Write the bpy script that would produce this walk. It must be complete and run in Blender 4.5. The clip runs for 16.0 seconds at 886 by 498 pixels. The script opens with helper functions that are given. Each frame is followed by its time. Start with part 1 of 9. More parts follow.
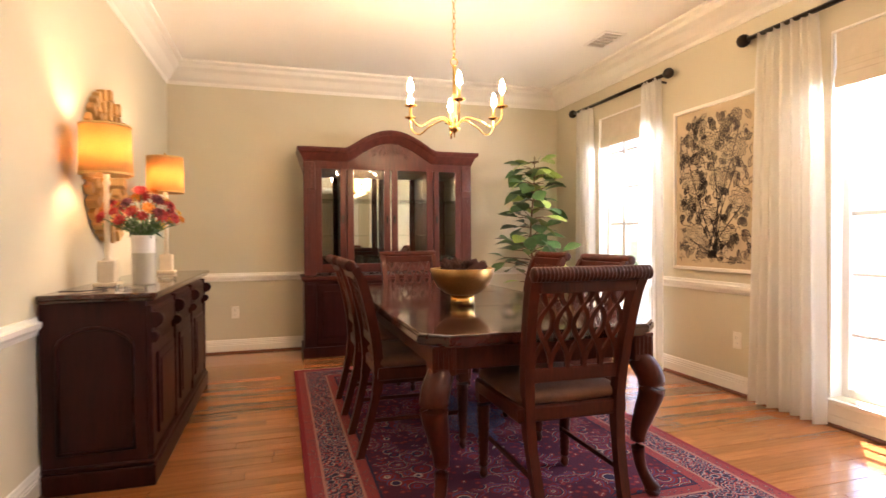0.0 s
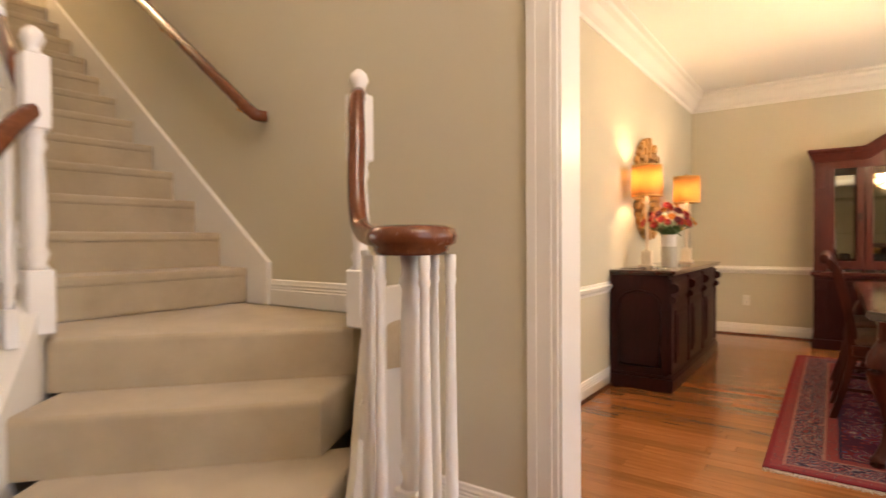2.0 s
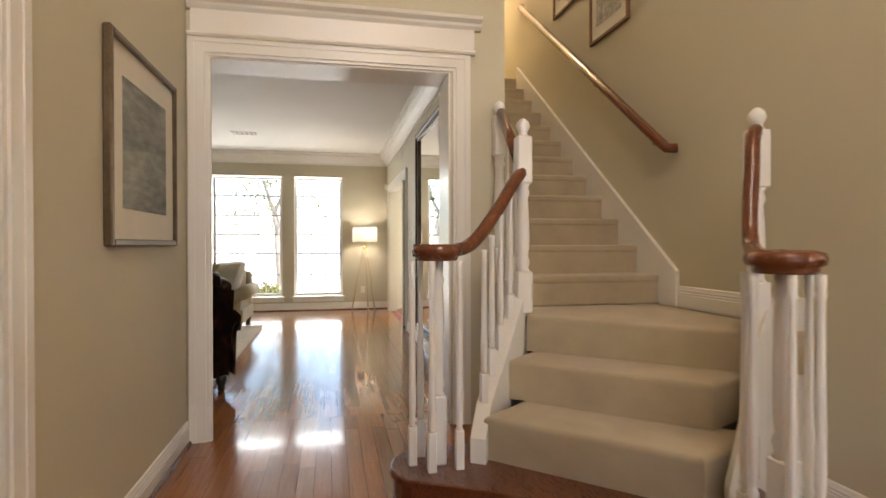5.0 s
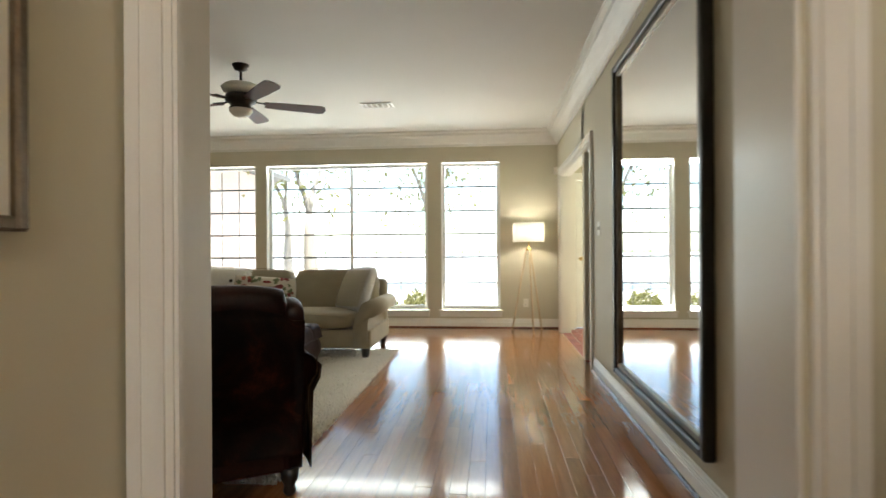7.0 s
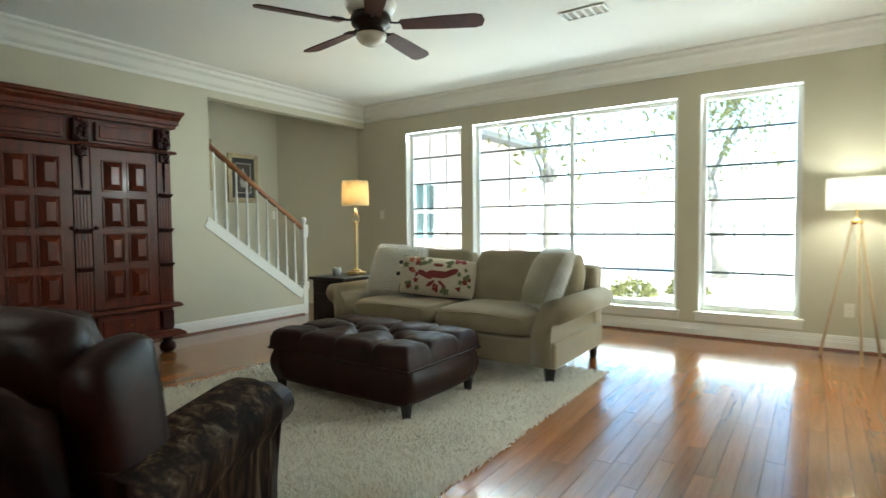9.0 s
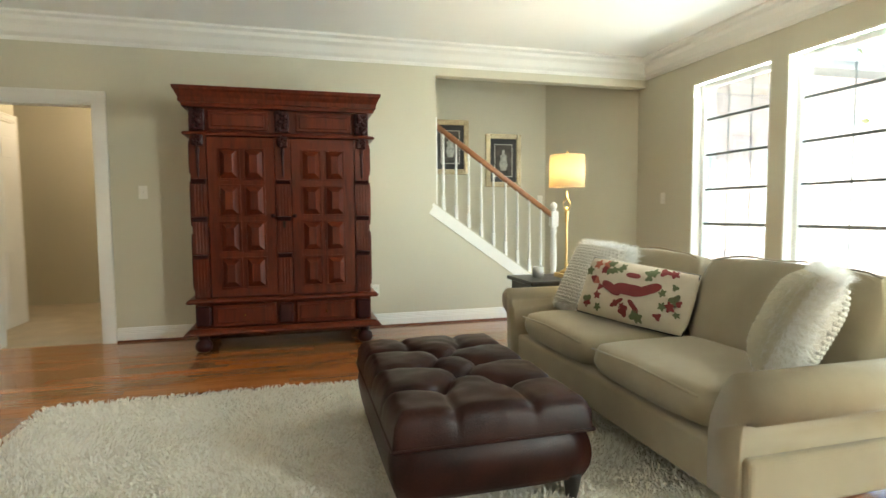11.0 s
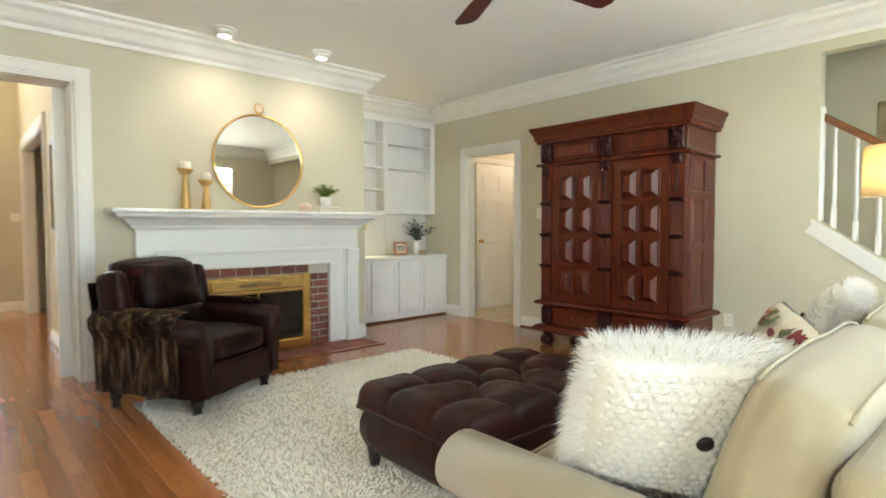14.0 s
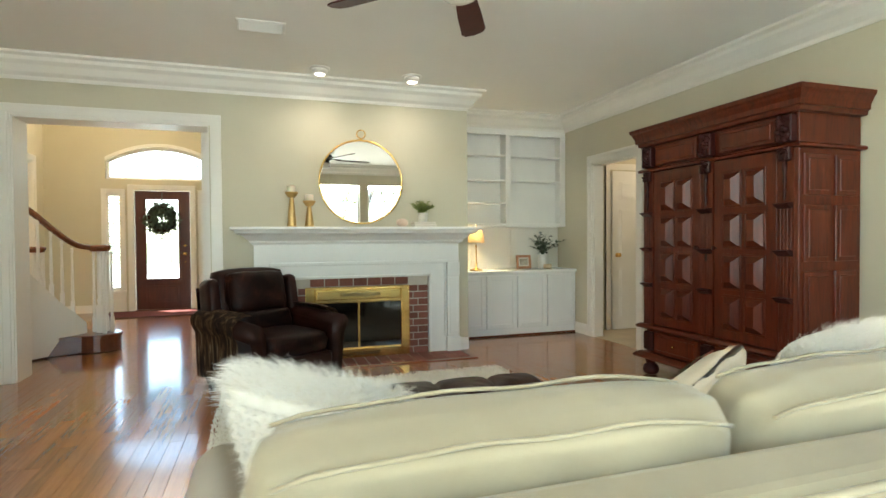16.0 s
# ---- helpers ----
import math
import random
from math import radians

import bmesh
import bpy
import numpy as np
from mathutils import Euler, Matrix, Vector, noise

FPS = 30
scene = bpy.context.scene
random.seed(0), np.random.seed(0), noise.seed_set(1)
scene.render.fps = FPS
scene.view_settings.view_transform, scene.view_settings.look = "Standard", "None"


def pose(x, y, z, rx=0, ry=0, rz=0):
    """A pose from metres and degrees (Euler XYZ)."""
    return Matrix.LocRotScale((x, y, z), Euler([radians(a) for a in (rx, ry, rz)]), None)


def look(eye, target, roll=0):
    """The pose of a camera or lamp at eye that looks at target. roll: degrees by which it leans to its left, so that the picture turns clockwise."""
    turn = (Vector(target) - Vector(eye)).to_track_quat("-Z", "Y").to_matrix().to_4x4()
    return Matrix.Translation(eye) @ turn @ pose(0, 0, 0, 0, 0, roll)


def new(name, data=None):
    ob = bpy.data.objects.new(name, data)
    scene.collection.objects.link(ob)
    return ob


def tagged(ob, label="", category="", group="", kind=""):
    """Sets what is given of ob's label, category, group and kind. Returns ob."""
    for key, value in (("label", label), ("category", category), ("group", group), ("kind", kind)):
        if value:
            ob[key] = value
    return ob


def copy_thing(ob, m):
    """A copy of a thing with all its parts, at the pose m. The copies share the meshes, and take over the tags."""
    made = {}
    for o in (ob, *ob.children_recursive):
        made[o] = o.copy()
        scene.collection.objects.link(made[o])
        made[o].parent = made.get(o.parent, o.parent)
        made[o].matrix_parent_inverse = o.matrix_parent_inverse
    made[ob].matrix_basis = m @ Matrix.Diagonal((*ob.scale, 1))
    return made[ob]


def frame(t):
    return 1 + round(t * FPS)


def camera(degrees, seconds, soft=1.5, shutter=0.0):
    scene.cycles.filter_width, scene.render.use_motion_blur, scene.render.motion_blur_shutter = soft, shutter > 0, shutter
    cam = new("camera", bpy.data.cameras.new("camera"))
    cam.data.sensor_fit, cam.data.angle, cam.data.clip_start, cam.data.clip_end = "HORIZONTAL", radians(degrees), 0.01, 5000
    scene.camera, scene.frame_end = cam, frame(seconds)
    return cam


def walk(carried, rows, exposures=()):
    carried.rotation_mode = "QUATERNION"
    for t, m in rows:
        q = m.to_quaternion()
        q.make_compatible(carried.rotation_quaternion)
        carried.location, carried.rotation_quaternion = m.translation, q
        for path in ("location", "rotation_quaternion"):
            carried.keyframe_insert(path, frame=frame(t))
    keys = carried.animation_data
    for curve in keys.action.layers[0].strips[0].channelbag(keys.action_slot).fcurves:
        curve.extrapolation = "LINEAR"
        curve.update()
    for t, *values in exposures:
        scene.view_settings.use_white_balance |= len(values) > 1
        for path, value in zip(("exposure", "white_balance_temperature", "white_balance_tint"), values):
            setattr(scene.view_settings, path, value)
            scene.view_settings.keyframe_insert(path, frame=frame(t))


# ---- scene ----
cam = camera(78.8, 16.0, shutter=0.35)
METRES, EYE, TILT, LEAN, TURN = 12.85, 1.09, 0.0, 0.0, -16.7
ROWS = [
    (0.0, 0.0, 0.0, 0.0, -0.01, -1.11, 0.35),
    (0.5, 0.0026, -0.0236, -0.0001, 7.3, -1.02, 0.35),
    (1.0, 0.0133, -0.0487, 0.0003, 21.22, -0.99, 0.45),
    (1.5, 0.0327, -0.0758, -0.0008, 38.3, -0.88, 0.47),
    (2.0, 0.0562, -0.0899, 0.0001, 52.63, -1.01, 0.41),
    (2.5, 0.0865, -0.096, 0.0001, 65.99, -1.02, 0.54),
    (3.0, 0.1124, -0.0977, 0.0028, 74.96, -1.11, 0.48),
    (3.5, 0.1312, -0.0954, 0.0045, 82.34, -1.26, 0.54),
    (4.0, 0.1368, -0.098, 0.0051, 87.76, -1.0, 0.33),
    (6.5, -0.0094, -0.1279, 0.0019, 106.09, 0.03, 0.3),
    (7.0, -0.0524, -0.1444, 0.001, 111.83, 0.02, 0.35),
    (7.5, -0.0947, -0.1601, -0.0006, 118.31, -0.42, 0.39),
    (8.0, -0.1284, -0.1629, -0.0003, 125.47, -0.53, 0.52),
    (8.5, -0.1614, -0.1651, 0.0001, 133.14, -1.55, 0.5),
    (9.0, -0.1979, -0.1701, 0.0008, 141.27, -2.53, 0.46),
    (9.5, -0.2319, -0.1817, 0.001, 149.78, -2.94, 0.36),
    (10.0, -0.2687, -0.1922, 0.0003, 160.71, -2.9, 0.44),
    (12.5, -0.447, -0.2641, 0.0061, 212.14, -4.13, 0.54),
    (13.0, -0.4738, -0.283, 0.0045, 222.88, -3.92, 0.46),
    (13.5, -0.4961, -0.2957, 0.0043, 234.1, -3.58, 0.32),
    (14.0, -0.52, -0.2989, 0.0053, 244.56, -2.35, 0.17),
    (14.5, -0.5387, -0.3101, 0.008, 252.1, -1.32, 0.19),
    (15.0, -0.5464, -0.335, 0.0065, 259.33, -0.94, 0.31),
    (15.5, -0.5446, -0.365, 0.0075, 263.92, -1.09, 0.37),
    (16.0, -0.5403, -0.3979, 0.0072, 268.37, -1.08, 0.43),
]
EXPOSURES = [(0.0, 3.2, 6400, 23), (1.0, 3.15, 6700, 24), (2.0, 3.1, 6700, 21), (3.0, 2.95, 6700, 15), (4.0, 2.72, 6650, 16), (7.0, 2.5, 6400, 7), (9.0, 2.75, 5700, -4), (10.0, 3.2, 5900, -2), (12.5, 3.80, 6250, 5), (13.5, 3.65, 6050, 5), (14.5, 3.45, 6200, 3), (16.0, 3.2, 6200, 0)]
walk(cam, [(t, pose(0, 0, EYE, TILT, LEAN, TURN) @ pose(METRES * x, METRES * y, METRES * z, 90 + pitch, roll, yaw)) for t, x, y, z, yaw, pitch, roll in ROWS], EXPOSURES)

# ---- world and sun ----
SUN_EL, SUN_AZ = 66, 50  # degrees; azimuth clockwise from +y
world = bpy.data.worlds.new("sky")
scene.world = world
world.use_nodes = True
sky = world.node_tree.nodes.new("ShaderNodeTexSky")
sky.sky_type, sky.sun_disc = "NISHITA", False
sky.dust_density, sky.air_density = 1.0, 1.0
sky.sun_elevation, sky.sun_rotation = radians(SUN_EL), radians(SUN_AZ)
back = world.node_tree.nodes["Background"]
back.inputs["Strength"].default_value = 0.15
world.node_tree.links.new(sky.outputs["Color"], back.inputs["Color"])
sun = new("sun", bpy.data.lights.new("sun", "SUN"))
sun.data.energy, sun.data.angle, sun.data.color = 4.0, radians(0.5), (1.0, 0.95, 0.86)
_d = Vector((math.sin(radians(SUN_AZ)) * math.cos(radians(SUN_EL)), math.cos(radians(SUN_AZ)) * math.cos(radians(SUN_EL)), math.sin(radians(SUN_EL))))
sun.matrix_world = look(_d * 40, (0, 0, 0))


def lamp(name, xyz, watts, radius=0.04, colour=(1.0, 0.72, 0.42)):
    """A bulb's light, or an added point fill."""
    ob = new(name, bpy.data.lights.new(name, "POINT"))
    ob.data.energy, ob.data.shadow_soft_size, ob.data.color = watts, radius, colour
    ob.location = xyz
    return ob


def window_light(name, eye, target, w, h, watts, colour=(0.93, 1.0, 0.95)):
    """The sky's light through a window."""
    ob = new(name, bpy.data.lights.new(name, "AREA"))
    ob.data.shape, ob.data.size, ob.data.size_y, ob.data.energy, ob.data.color = "RECTANGLE", w, h, watts, colour
    ob.matrix_world = look(eye, target)
    return ob


lamp("sideboard_bulb", (-0.83, 3.06, 1.55), 2.0, 0.05, (1.0, 0.66, 0.34))
lamp("sideboard_bulb", (-0.76, 4.12, 1.52), 1.8, 0.05, (1.0, 0.66, 0.34))
lamp("chandelier_bulbs", (1.01, 3.11, 1.97), 3.2, 0.28, (1.0, 0.58, 0.24))
lamp("tripod_bulb", (-8.42, -1.09, 1.33), 2.0, 0.05, (1.0, 0.93, 0.84))
lamp("brass_lamp_bulb", (-7.03, -5.16, 1.43), 1.4, 0.05)
lamp("cabinet_lamp_bulb", (-2.06, -5.33, 1.23), 1.1, 0.04)
for _y in (-3.40, -4.27):
    _s = new("mantel_spot", bpy.data.lights.new("mantel_spot", "SPOT"))
    _s.data.energy, _s.data.spot_size, _s.data.spot_blend, _s.data.shadow_soft_size, _s.data.color = 1.8, radians(156), 1.0, 0.10, (1.0, 0.80, 0.66)
    _s.matrix_world = look((-3.08, _y, 2.66), (-2.95, _y, 0.6))
# hidden fill added so the room behind the pantry doorway looks pale
lamp("pantry_bulb", (-1.85, 1.30, 2.30), 1.6, 0.1, (1.0, 0.9, 0.72))
# strip added at the breakfast window, raised to brighten the armoire wall too
window_light("window_sky", (-8.80, 1.55, 2.06), (-7.6, 1.4, 1.2), 0.8, 0.07, 24, (1.0, 0.985, 0.92))
# unseen fill added to brighten the hall behind the doorway
lamp("hall_bulb", (-2.9, -8.0, 2.4), 2.2, 0.1, (1.0, 0.74, 0.50))
# living room strip lamps: for skylight at each window head, added patio bounce at its sill
for _a, _b, _w in ((-5.88, -4.99, 0.6), (-4.84, -2.48, 1.6), (-2.29, -1.46, 0.55)):
    window_light("garden_light", (-8.80, (_a + _b) / 2, 0.275), (-6.6, (_a + _b) / 2, 1.6), _b - _a - 0.06, 0.07, 1.5 * _w, (0.97, 1.0, 0.90))
    window_light("window_sky", (-8.80, (_a + _b) / 2, 2.285), (-7.6, (_a + _b) / 2, 1.90), _b - _a - 0.06, 0.07, 1.6 * _w, (0.98, 1.0, 0.93))
for _a, _b, _w in ((3.84, 4.70, 2.4), (1.30, 2.34, 3.6)):
    window_light("window_sky", (3.10, (_a + _b) / 2, 1.90), (1.9, (_a + _b) / 2, 1.0), _b - _a - 0.06, 0.07, _w, (1.0, 0.97, 0.92))
# warm fill added to brighten the foyer, high above the view
lamp("foyer_bulb", (0.55, -1.0, 3.78), 6.5, 0.12, (1.0, 0.74, 0.46))
# warm fill panel in the added upper window, lighting foyer and stairs
window_light("window_sky", (2.10, -1.25, 4.2), (-2.2, -0.4, 1.6), 1.2, 1.3, 9, (1.0, 0.80, 0.64))
# unseen fill added above the stairs to light the upper flight
lamp("upper_hall_bulb", (-5.8, -0.1, 5.0), 12, 0.12, (1.0, 0.74, 0.46))

# ---- mesh tools ----
def box(bm, x0, x1, y0, y1, z0, z1, bevel=0.0, seg=1):
    """An upright box, its edges rounded by bevel."""
    x0, x1, y0, y1, z0, z1 = min(x0, x1), max(x0, x1), min(y0, y1), max(y0, y1), min(z0, z1), max(z0, z1)
    v = [bm.verts.new(p) for p in ((x0, y0, z0), (x1, y0, z0), (x1, y1, z0), (x0, y1, z0), (x0, y0, z1), (x1, y0, z1), (x1, y1, z1), (x0, y1, z1))]
    f = [bm.faces.new([v[i] for i in q]) for q in ((3, 2, 1, 0), (4, 5, 6, 7), (0, 1, 5, 4), (1, 2, 6, 5), (2, 3, 7, 6), (3, 0, 4, 7))]
    if bevel:
        edges = list({e for q in f for e in q.edges})
        bmesh.ops.bevel(bm, geom=edges, offset=bevel, segments=seg, affect="EDGES", profile=0.5)
    return v


def boxes(*rows, bevel=0.0, seg=1):
    """A mesh of boxes, each made apart and joined."""
    out = bmesh.new()
    for r in rows:
        one = bmesh.new()
        box(one, *r[:6], bevel=r[6] if len(r) > 6 else bevel, seg=seg)
        join(out, one)
    return out


def join(bm, other, m=None):
    """Adds the mesh other to bm, moved by m."""
    if m is not None:
        bmesh.ops.transform(other, matrix=m, verts=other.verts)
    made = {v: bm.verts.new(v.co) for v in other.verts}
    for f in other.faces:
        try:
            g = bm.faces.new([made[v] for v in f.verts])
            g.smooth = f.smooth
        except ValueError:
            pass
    other.free()
    return bm


def lathe(bm, profile, seg=16, at=(0, 0, 0), smooth=True):
    """A turned shape: profile of (radius, z)."""
    rings = []
    for r, z in profile:
        rings.append([bm.verts.new((at[0] + r * math.cos(2 * math.pi * k / seg), at[1] + r * math.sin(2 * math.pi * k / seg), at[2] + z)) for k in range(seg)])
    for a, b in zip(rings, rings[1:]):
        for k in range(seg):
            bm.faces.new((a[k], a[(k + 1) % seg], b[(k + 1) % seg], b[k])).smooth = smooth
    closed = profile[0] == profile[-1]
    if profile[0][0] > 1e-4 and not closed:
        bm.faces.new(rings[0][::-1])
    if profile[-1][0] > 1e-4 and not closed:
        bm.faces.new(rings[-1])
    return bm


def tube(bm, path, radius, seg=8, flat=1.0):
    """A round bar along a path; radius may be a list. flat squashes it upward."""
    path = [Vector(p) for p in path]
    rings = []
    for i, p in enumerate(path):
        d = (path[min(i + 1, len(path) - 1)] - path[max(i - 1, 0)]).normalized()
        side = d.cross(Vector((0, 0, 1)))
        side = side.normalized() if side.length > 1e-3 else Vector((1, 0, 0))
        up = side.cross(d).normalized()
        r = radius[i] if isinstance(radius, (list, tuple)) else radius
        rings.append([bm.verts.new(p + side * r * math.cos(2 * math.pi * k / seg) + up * r * flat * math.sin(2 * math.pi * k / seg)) for k in range(seg)])
    for a, b in zip(rings, rings[1:]):
        for k in range(seg):
            bm.faces.new((a[k], a[(k + 1) % seg], b[(k + 1) % seg], b[k])).smooth = True
    bm.faces.new(rings[0][::-1])
    bm.faces.new(rings[-1])
    return bm


def prism(bm, outline, m, length):
    """A moulding: the outline (in x, z of m) drawn along m's y."""
    a = [bm.verts.new(m @ Vector((x, 0, z))) for x, z in outline]
    b = [bm.verts.new(m @ Vector((x, length, z))) for x, z in outline]
    n = len(a)
    for k in range(n):
        bm.faces.new((a[k], a[(k + 1) % n], b[(k + 1) % n], b[k]))
    bm.faces.new(a[::-1])
    bm.faces.new(b)
    return bm


def slab(bm, outline, z0, z1, bevel=0.0, seg=1):
    """A flat plate of the outline (x, y) from z0 to z1."""
    one = bmesh.new()
    a = [one.verts.new((x, y, z0)) for x, y in outline]
    b = [one.verts.new((x, y, z1)) for x, y in outline]
    n = len(a)
    for k in range(n):
        one.faces.new((a[k], a[(k + 1) % n], b[(k + 1) % n], b[k]))
    one.faces.new(a[::-1])
    top = one.faces.new(b)
    bmesh.ops.recalc_face_normals(one, faces=one.faces)
    if bevel:
        bmesh.ops.bevel(one, geom=list(top.edges), offset=bevel, segments=seg, affect="EDGES", profile=0.5)
    return join(bm, one)


def cushion(bm, sx, sy, sz, n=10, puff=0.35, at=(0, 0, 0), m=None, wrinkle=0.0, seed=0, square=0.22):
    """A soft stuffed box of the size sx, sy, sz round its middle."""
    one = bmesh.new()
    bmesh.ops.create_cube(one, size=2.0)
    bmesh.ops.subdivide_edges(one, edges=one.edges, cuts=n, use_grid_fill=True)
    for v in one.verts:
        p = v.co.copy()
        ax, ay, az = abs(p.x), abs(p.y), abs(p.z)
        edge = max(ax, ay)
        lift = 1 - puff * (1 - (1 - ax ** 4) * (1 - ay ** 4)) if az > 0.999 or edge < 1 else 1 - puff
        q = Vector((p.x, p.y, p.z * lift))
        # rounded corners seen from above
        r = math.hypot(p.x, p.y)
        if r > 1:
            q.x *= 1 - square * (r - 1) * ax * ay
            q.y *= 1 - square * (r - 1) * ax * ay
        bow = 1 - 0.06 * (abs(p.z) if edge > 0.999 else 0) ** 2
        q.x, q.y = q.x * bow, q.y * bow
        if wrinkle:
            w = noise.noise(Vector((p.x * 2.2 + seed, p.y * 2.2, p.z * 2.0))) * wrinkle
            q *= 1 + w
        v.co = Vector((q.x * sx / 2, q.y * sy / 2, q.z * sz / 2))
    for f in one.faces:
        f.smooth = True
    if m is not None:
        bmesh.ops.transform(one, matrix=m, verts=one.verts)
    bmesh.ops.translate(one, verts=one.verts, vec=at)
    return join(bm, one)


def mesh_of(name, bm, material):
    bmesh.ops.recalc_face_normals(bm, faces=bm.faces)
    me = bpy.data.meshes.new(name)
    bm.to_mesh(me)
    bm.free()
    me.materials.append(material)
    return me


def part(name, bm, material, parent, label=""):
    """ONE mesh object under a thing or a part."""
    ob = new(name, mesh_of(name, bm, material))
    ob.parent = parent
    return tagged(ob, label)


def piece(name, me, parent, m):
    """A piece that shares its mesh."""
    ob = new(name, me)
    ob.parent = parent
    ob.matrix_basis = m
    return ob


def thing(name, m, label, category, group=""):
    ob = new(name)
    ob.empty_display_size = 0.1
    ob.matrix_basis = m
    return tagged(ob, label, category, group, "thing")


def solid(name, bm, material, m, label, category, group=""):
    """A thing of one mesh."""
    ob = new(name, mesh_of(name, bm, material))
    ob.matrix_basis = m
    return tagged(ob, label, category, group, "thing")


def structure(name, bm, material, label="", category=""):
    ob = new(name, mesh_of(name, bm, material))
    return tagged(ob, label, category, "", "structure")


# ---- materials ----
class Nodes:
    def __init__(self, name):
        self.mat = bpy.data.materials.new(name)
        self.mat.use_nodes = True
        self.tree = self.mat.node_tree
        self.bsdf = self.tree.nodes["Principled BSDF"]

    def add(self, kind, **sets):
        node = self.tree.nodes.new("ShaderNode" + kind)
        if "operation" in sets:
            node.operation = sets["operation"]
        if "use_clamp" in sets:
            node.use_clamp = sets["use_clamp"]
        if "data_type" in sets:
            node.data_type, node.blend_type = sets["data_type"], sets["blend_type"]
        return node

    def link(self, a, b):
        self.tree.links.new(a, b)
        return self

    def coords(self, stretch=(1, 1, 1), rand="", spread=31.0):
        c = self.add("TexCoord")
        m = self.add("Mapping")
        m.inputs["Scale"].default_value = stretch
        self.link(c.outputs["Object"], m.inputs["Vector"])
        if rand:
            r = self.random(rand)
            k = self.add("Math", operation="MULTIPLY")
            k.inputs[1].default_value = spread
            self.link(r, k.inputs[0])
            v = self.add("CombineXYZ")
            self.link(k.outputs[0], v.inputs[0]).link(k.outputs[0], v.inputs[1])
            self.link(v.outputs[0], m.inputs["Location"])
        return m.outputs["Vector"]

    def random(self, which):
        if which == "object":
            return self.add("ObjectInfo").outputs["Random"]
        return self.add("NewGeometry").outputs["Random Per Island"]

    def noise(self, vec, scale, detail=5.0, rough=0.55, distort=0.0):
        n = self.add("TexNoise")
        n.inputs["Scale"].default_value, n.inputs["Detail"].default_value = scale, detail
        n.inputs["Roughness"].default_value, n.inputs["Distortion"].default_value = rough, distort
        self.link(vec, n.inputs["Vector"])
        return n.outputs["Fac"]

    def ramp(self, fac, *stops, constant=False):
        r = self.add("ValToRGB")
        if constant:
            r.color_ramp.interpolation = "CONSTANT"
        el = r.color_ramp.elements
        while len(el) < len(stops):
            el.new(0.5)
        for e, (p, c) in zip(el, stops):
            e.position, e.color = p, (*c, 1)
        self.link(fac, r.inputs["Fac"])
        return r.outputs["Color"]

    def mix(self, fac, a, b, blend="MIX"):
        n = self.add("Mix", data_type="RGBA", blend_type=blend)
        for sock, v in ((n.inputs[0], fac), (n.inputs[6], a), (n.inputs[7], b)):
            if isinstance(v, (int, float)):
                sock.default_value = v
            elif isinstance(v, tuple):
                sock.default_value = (*v, 1)
            else:
                self.link(v, sock)
        return n.outputs[2]

    def calc(self, op, a, b=0.0, clamp=False):
        n = self.add("Math", operation=op, use_clamp=clamp)
        for sock, v in ((n.inputs[0], a), (n.inputs[1], b)):
            if isinstance(v, (int, float)):
                sock.default_value = v
            else:
                self.link(v, sock)
        return n.outputs[0]

    def bump(self, fac, strength, distance=0.01):
        b = self.add("Bump")
        b.inputs["Strength"].default_value, b.inputs["Distance"].default_value = strength, distance
        self.link(fac, b.inputs["Height"])
        self.link(b.outputs["Normal"], self.bsdf.inputs["Normal"])

    def set(self, **values):
        names = {"color": "Base Color", "rough": "Roughness", "metal": "Metallic", "coat": "Coat Weight", "coat_rough": "Coat Roughness", "sheen": "Sheen Weight",
                 "trans": "Transmission Weight", "ior": "IOR", "glow": "Emission Color", "power": "Emission Strength", "sss": "Subsurface Weight", "spec": "Specular IOR Level"}
        for key, v in values.items():
            sock = self.bsdf.inputs[names[key]]
            if isinstance(v, tuple):
                sock.default_value = (*v, 1)
            elif isinstance(v, (int, float)):
                sock.default_value = v
            else:
                self.link(v, sock)
        return self


def surface(name, c1, c2, rough=0.5, metal=0.0, scale=6.0, fine=90.0, bump=0.15, stretch=(1, 1, 1), rand="", vary=0.12, rough_var=0.1, coat=0.0, sheen=0.0, depth=0.004, spec=0.5):
    """A surface that varies between two colours, at two scales, with relief."""
    n = Nodes(name)
    v = n.coords(stretch, rand)
    big, small = n.noise(v, scale, 4.0), n.noise(v, fine, 5.0)
    both = n.calc("ADD", n.calc("MULTIPLY", big, 0.65), n.calc("MULTIPLY", small, 0.35))
    colour = n.ramp(both, (0.33, c1), (0.67, c2))
    if rand:
        hsv = n.add("HueSaturation")
        n.link(n.calc("ADD", n.calc("MULTIPLY", n.random(rand), 2 * vary), 1 - vary), hsv.inputs["Value"])
        n.link(colour, hsv.inputs["Color"])
        colour = hsv.outputs["Color"]
    n.set(color=colour, metal=metal, coat=coat, sheen=sheen, spec=spec)
    n.set(rough=n.calc("ADD", n.calc("MULTIPLY", big, rough_var), rough - rough_var / 2))
    if bump:
        n.bump(small, bump, depth)
    return n.mat


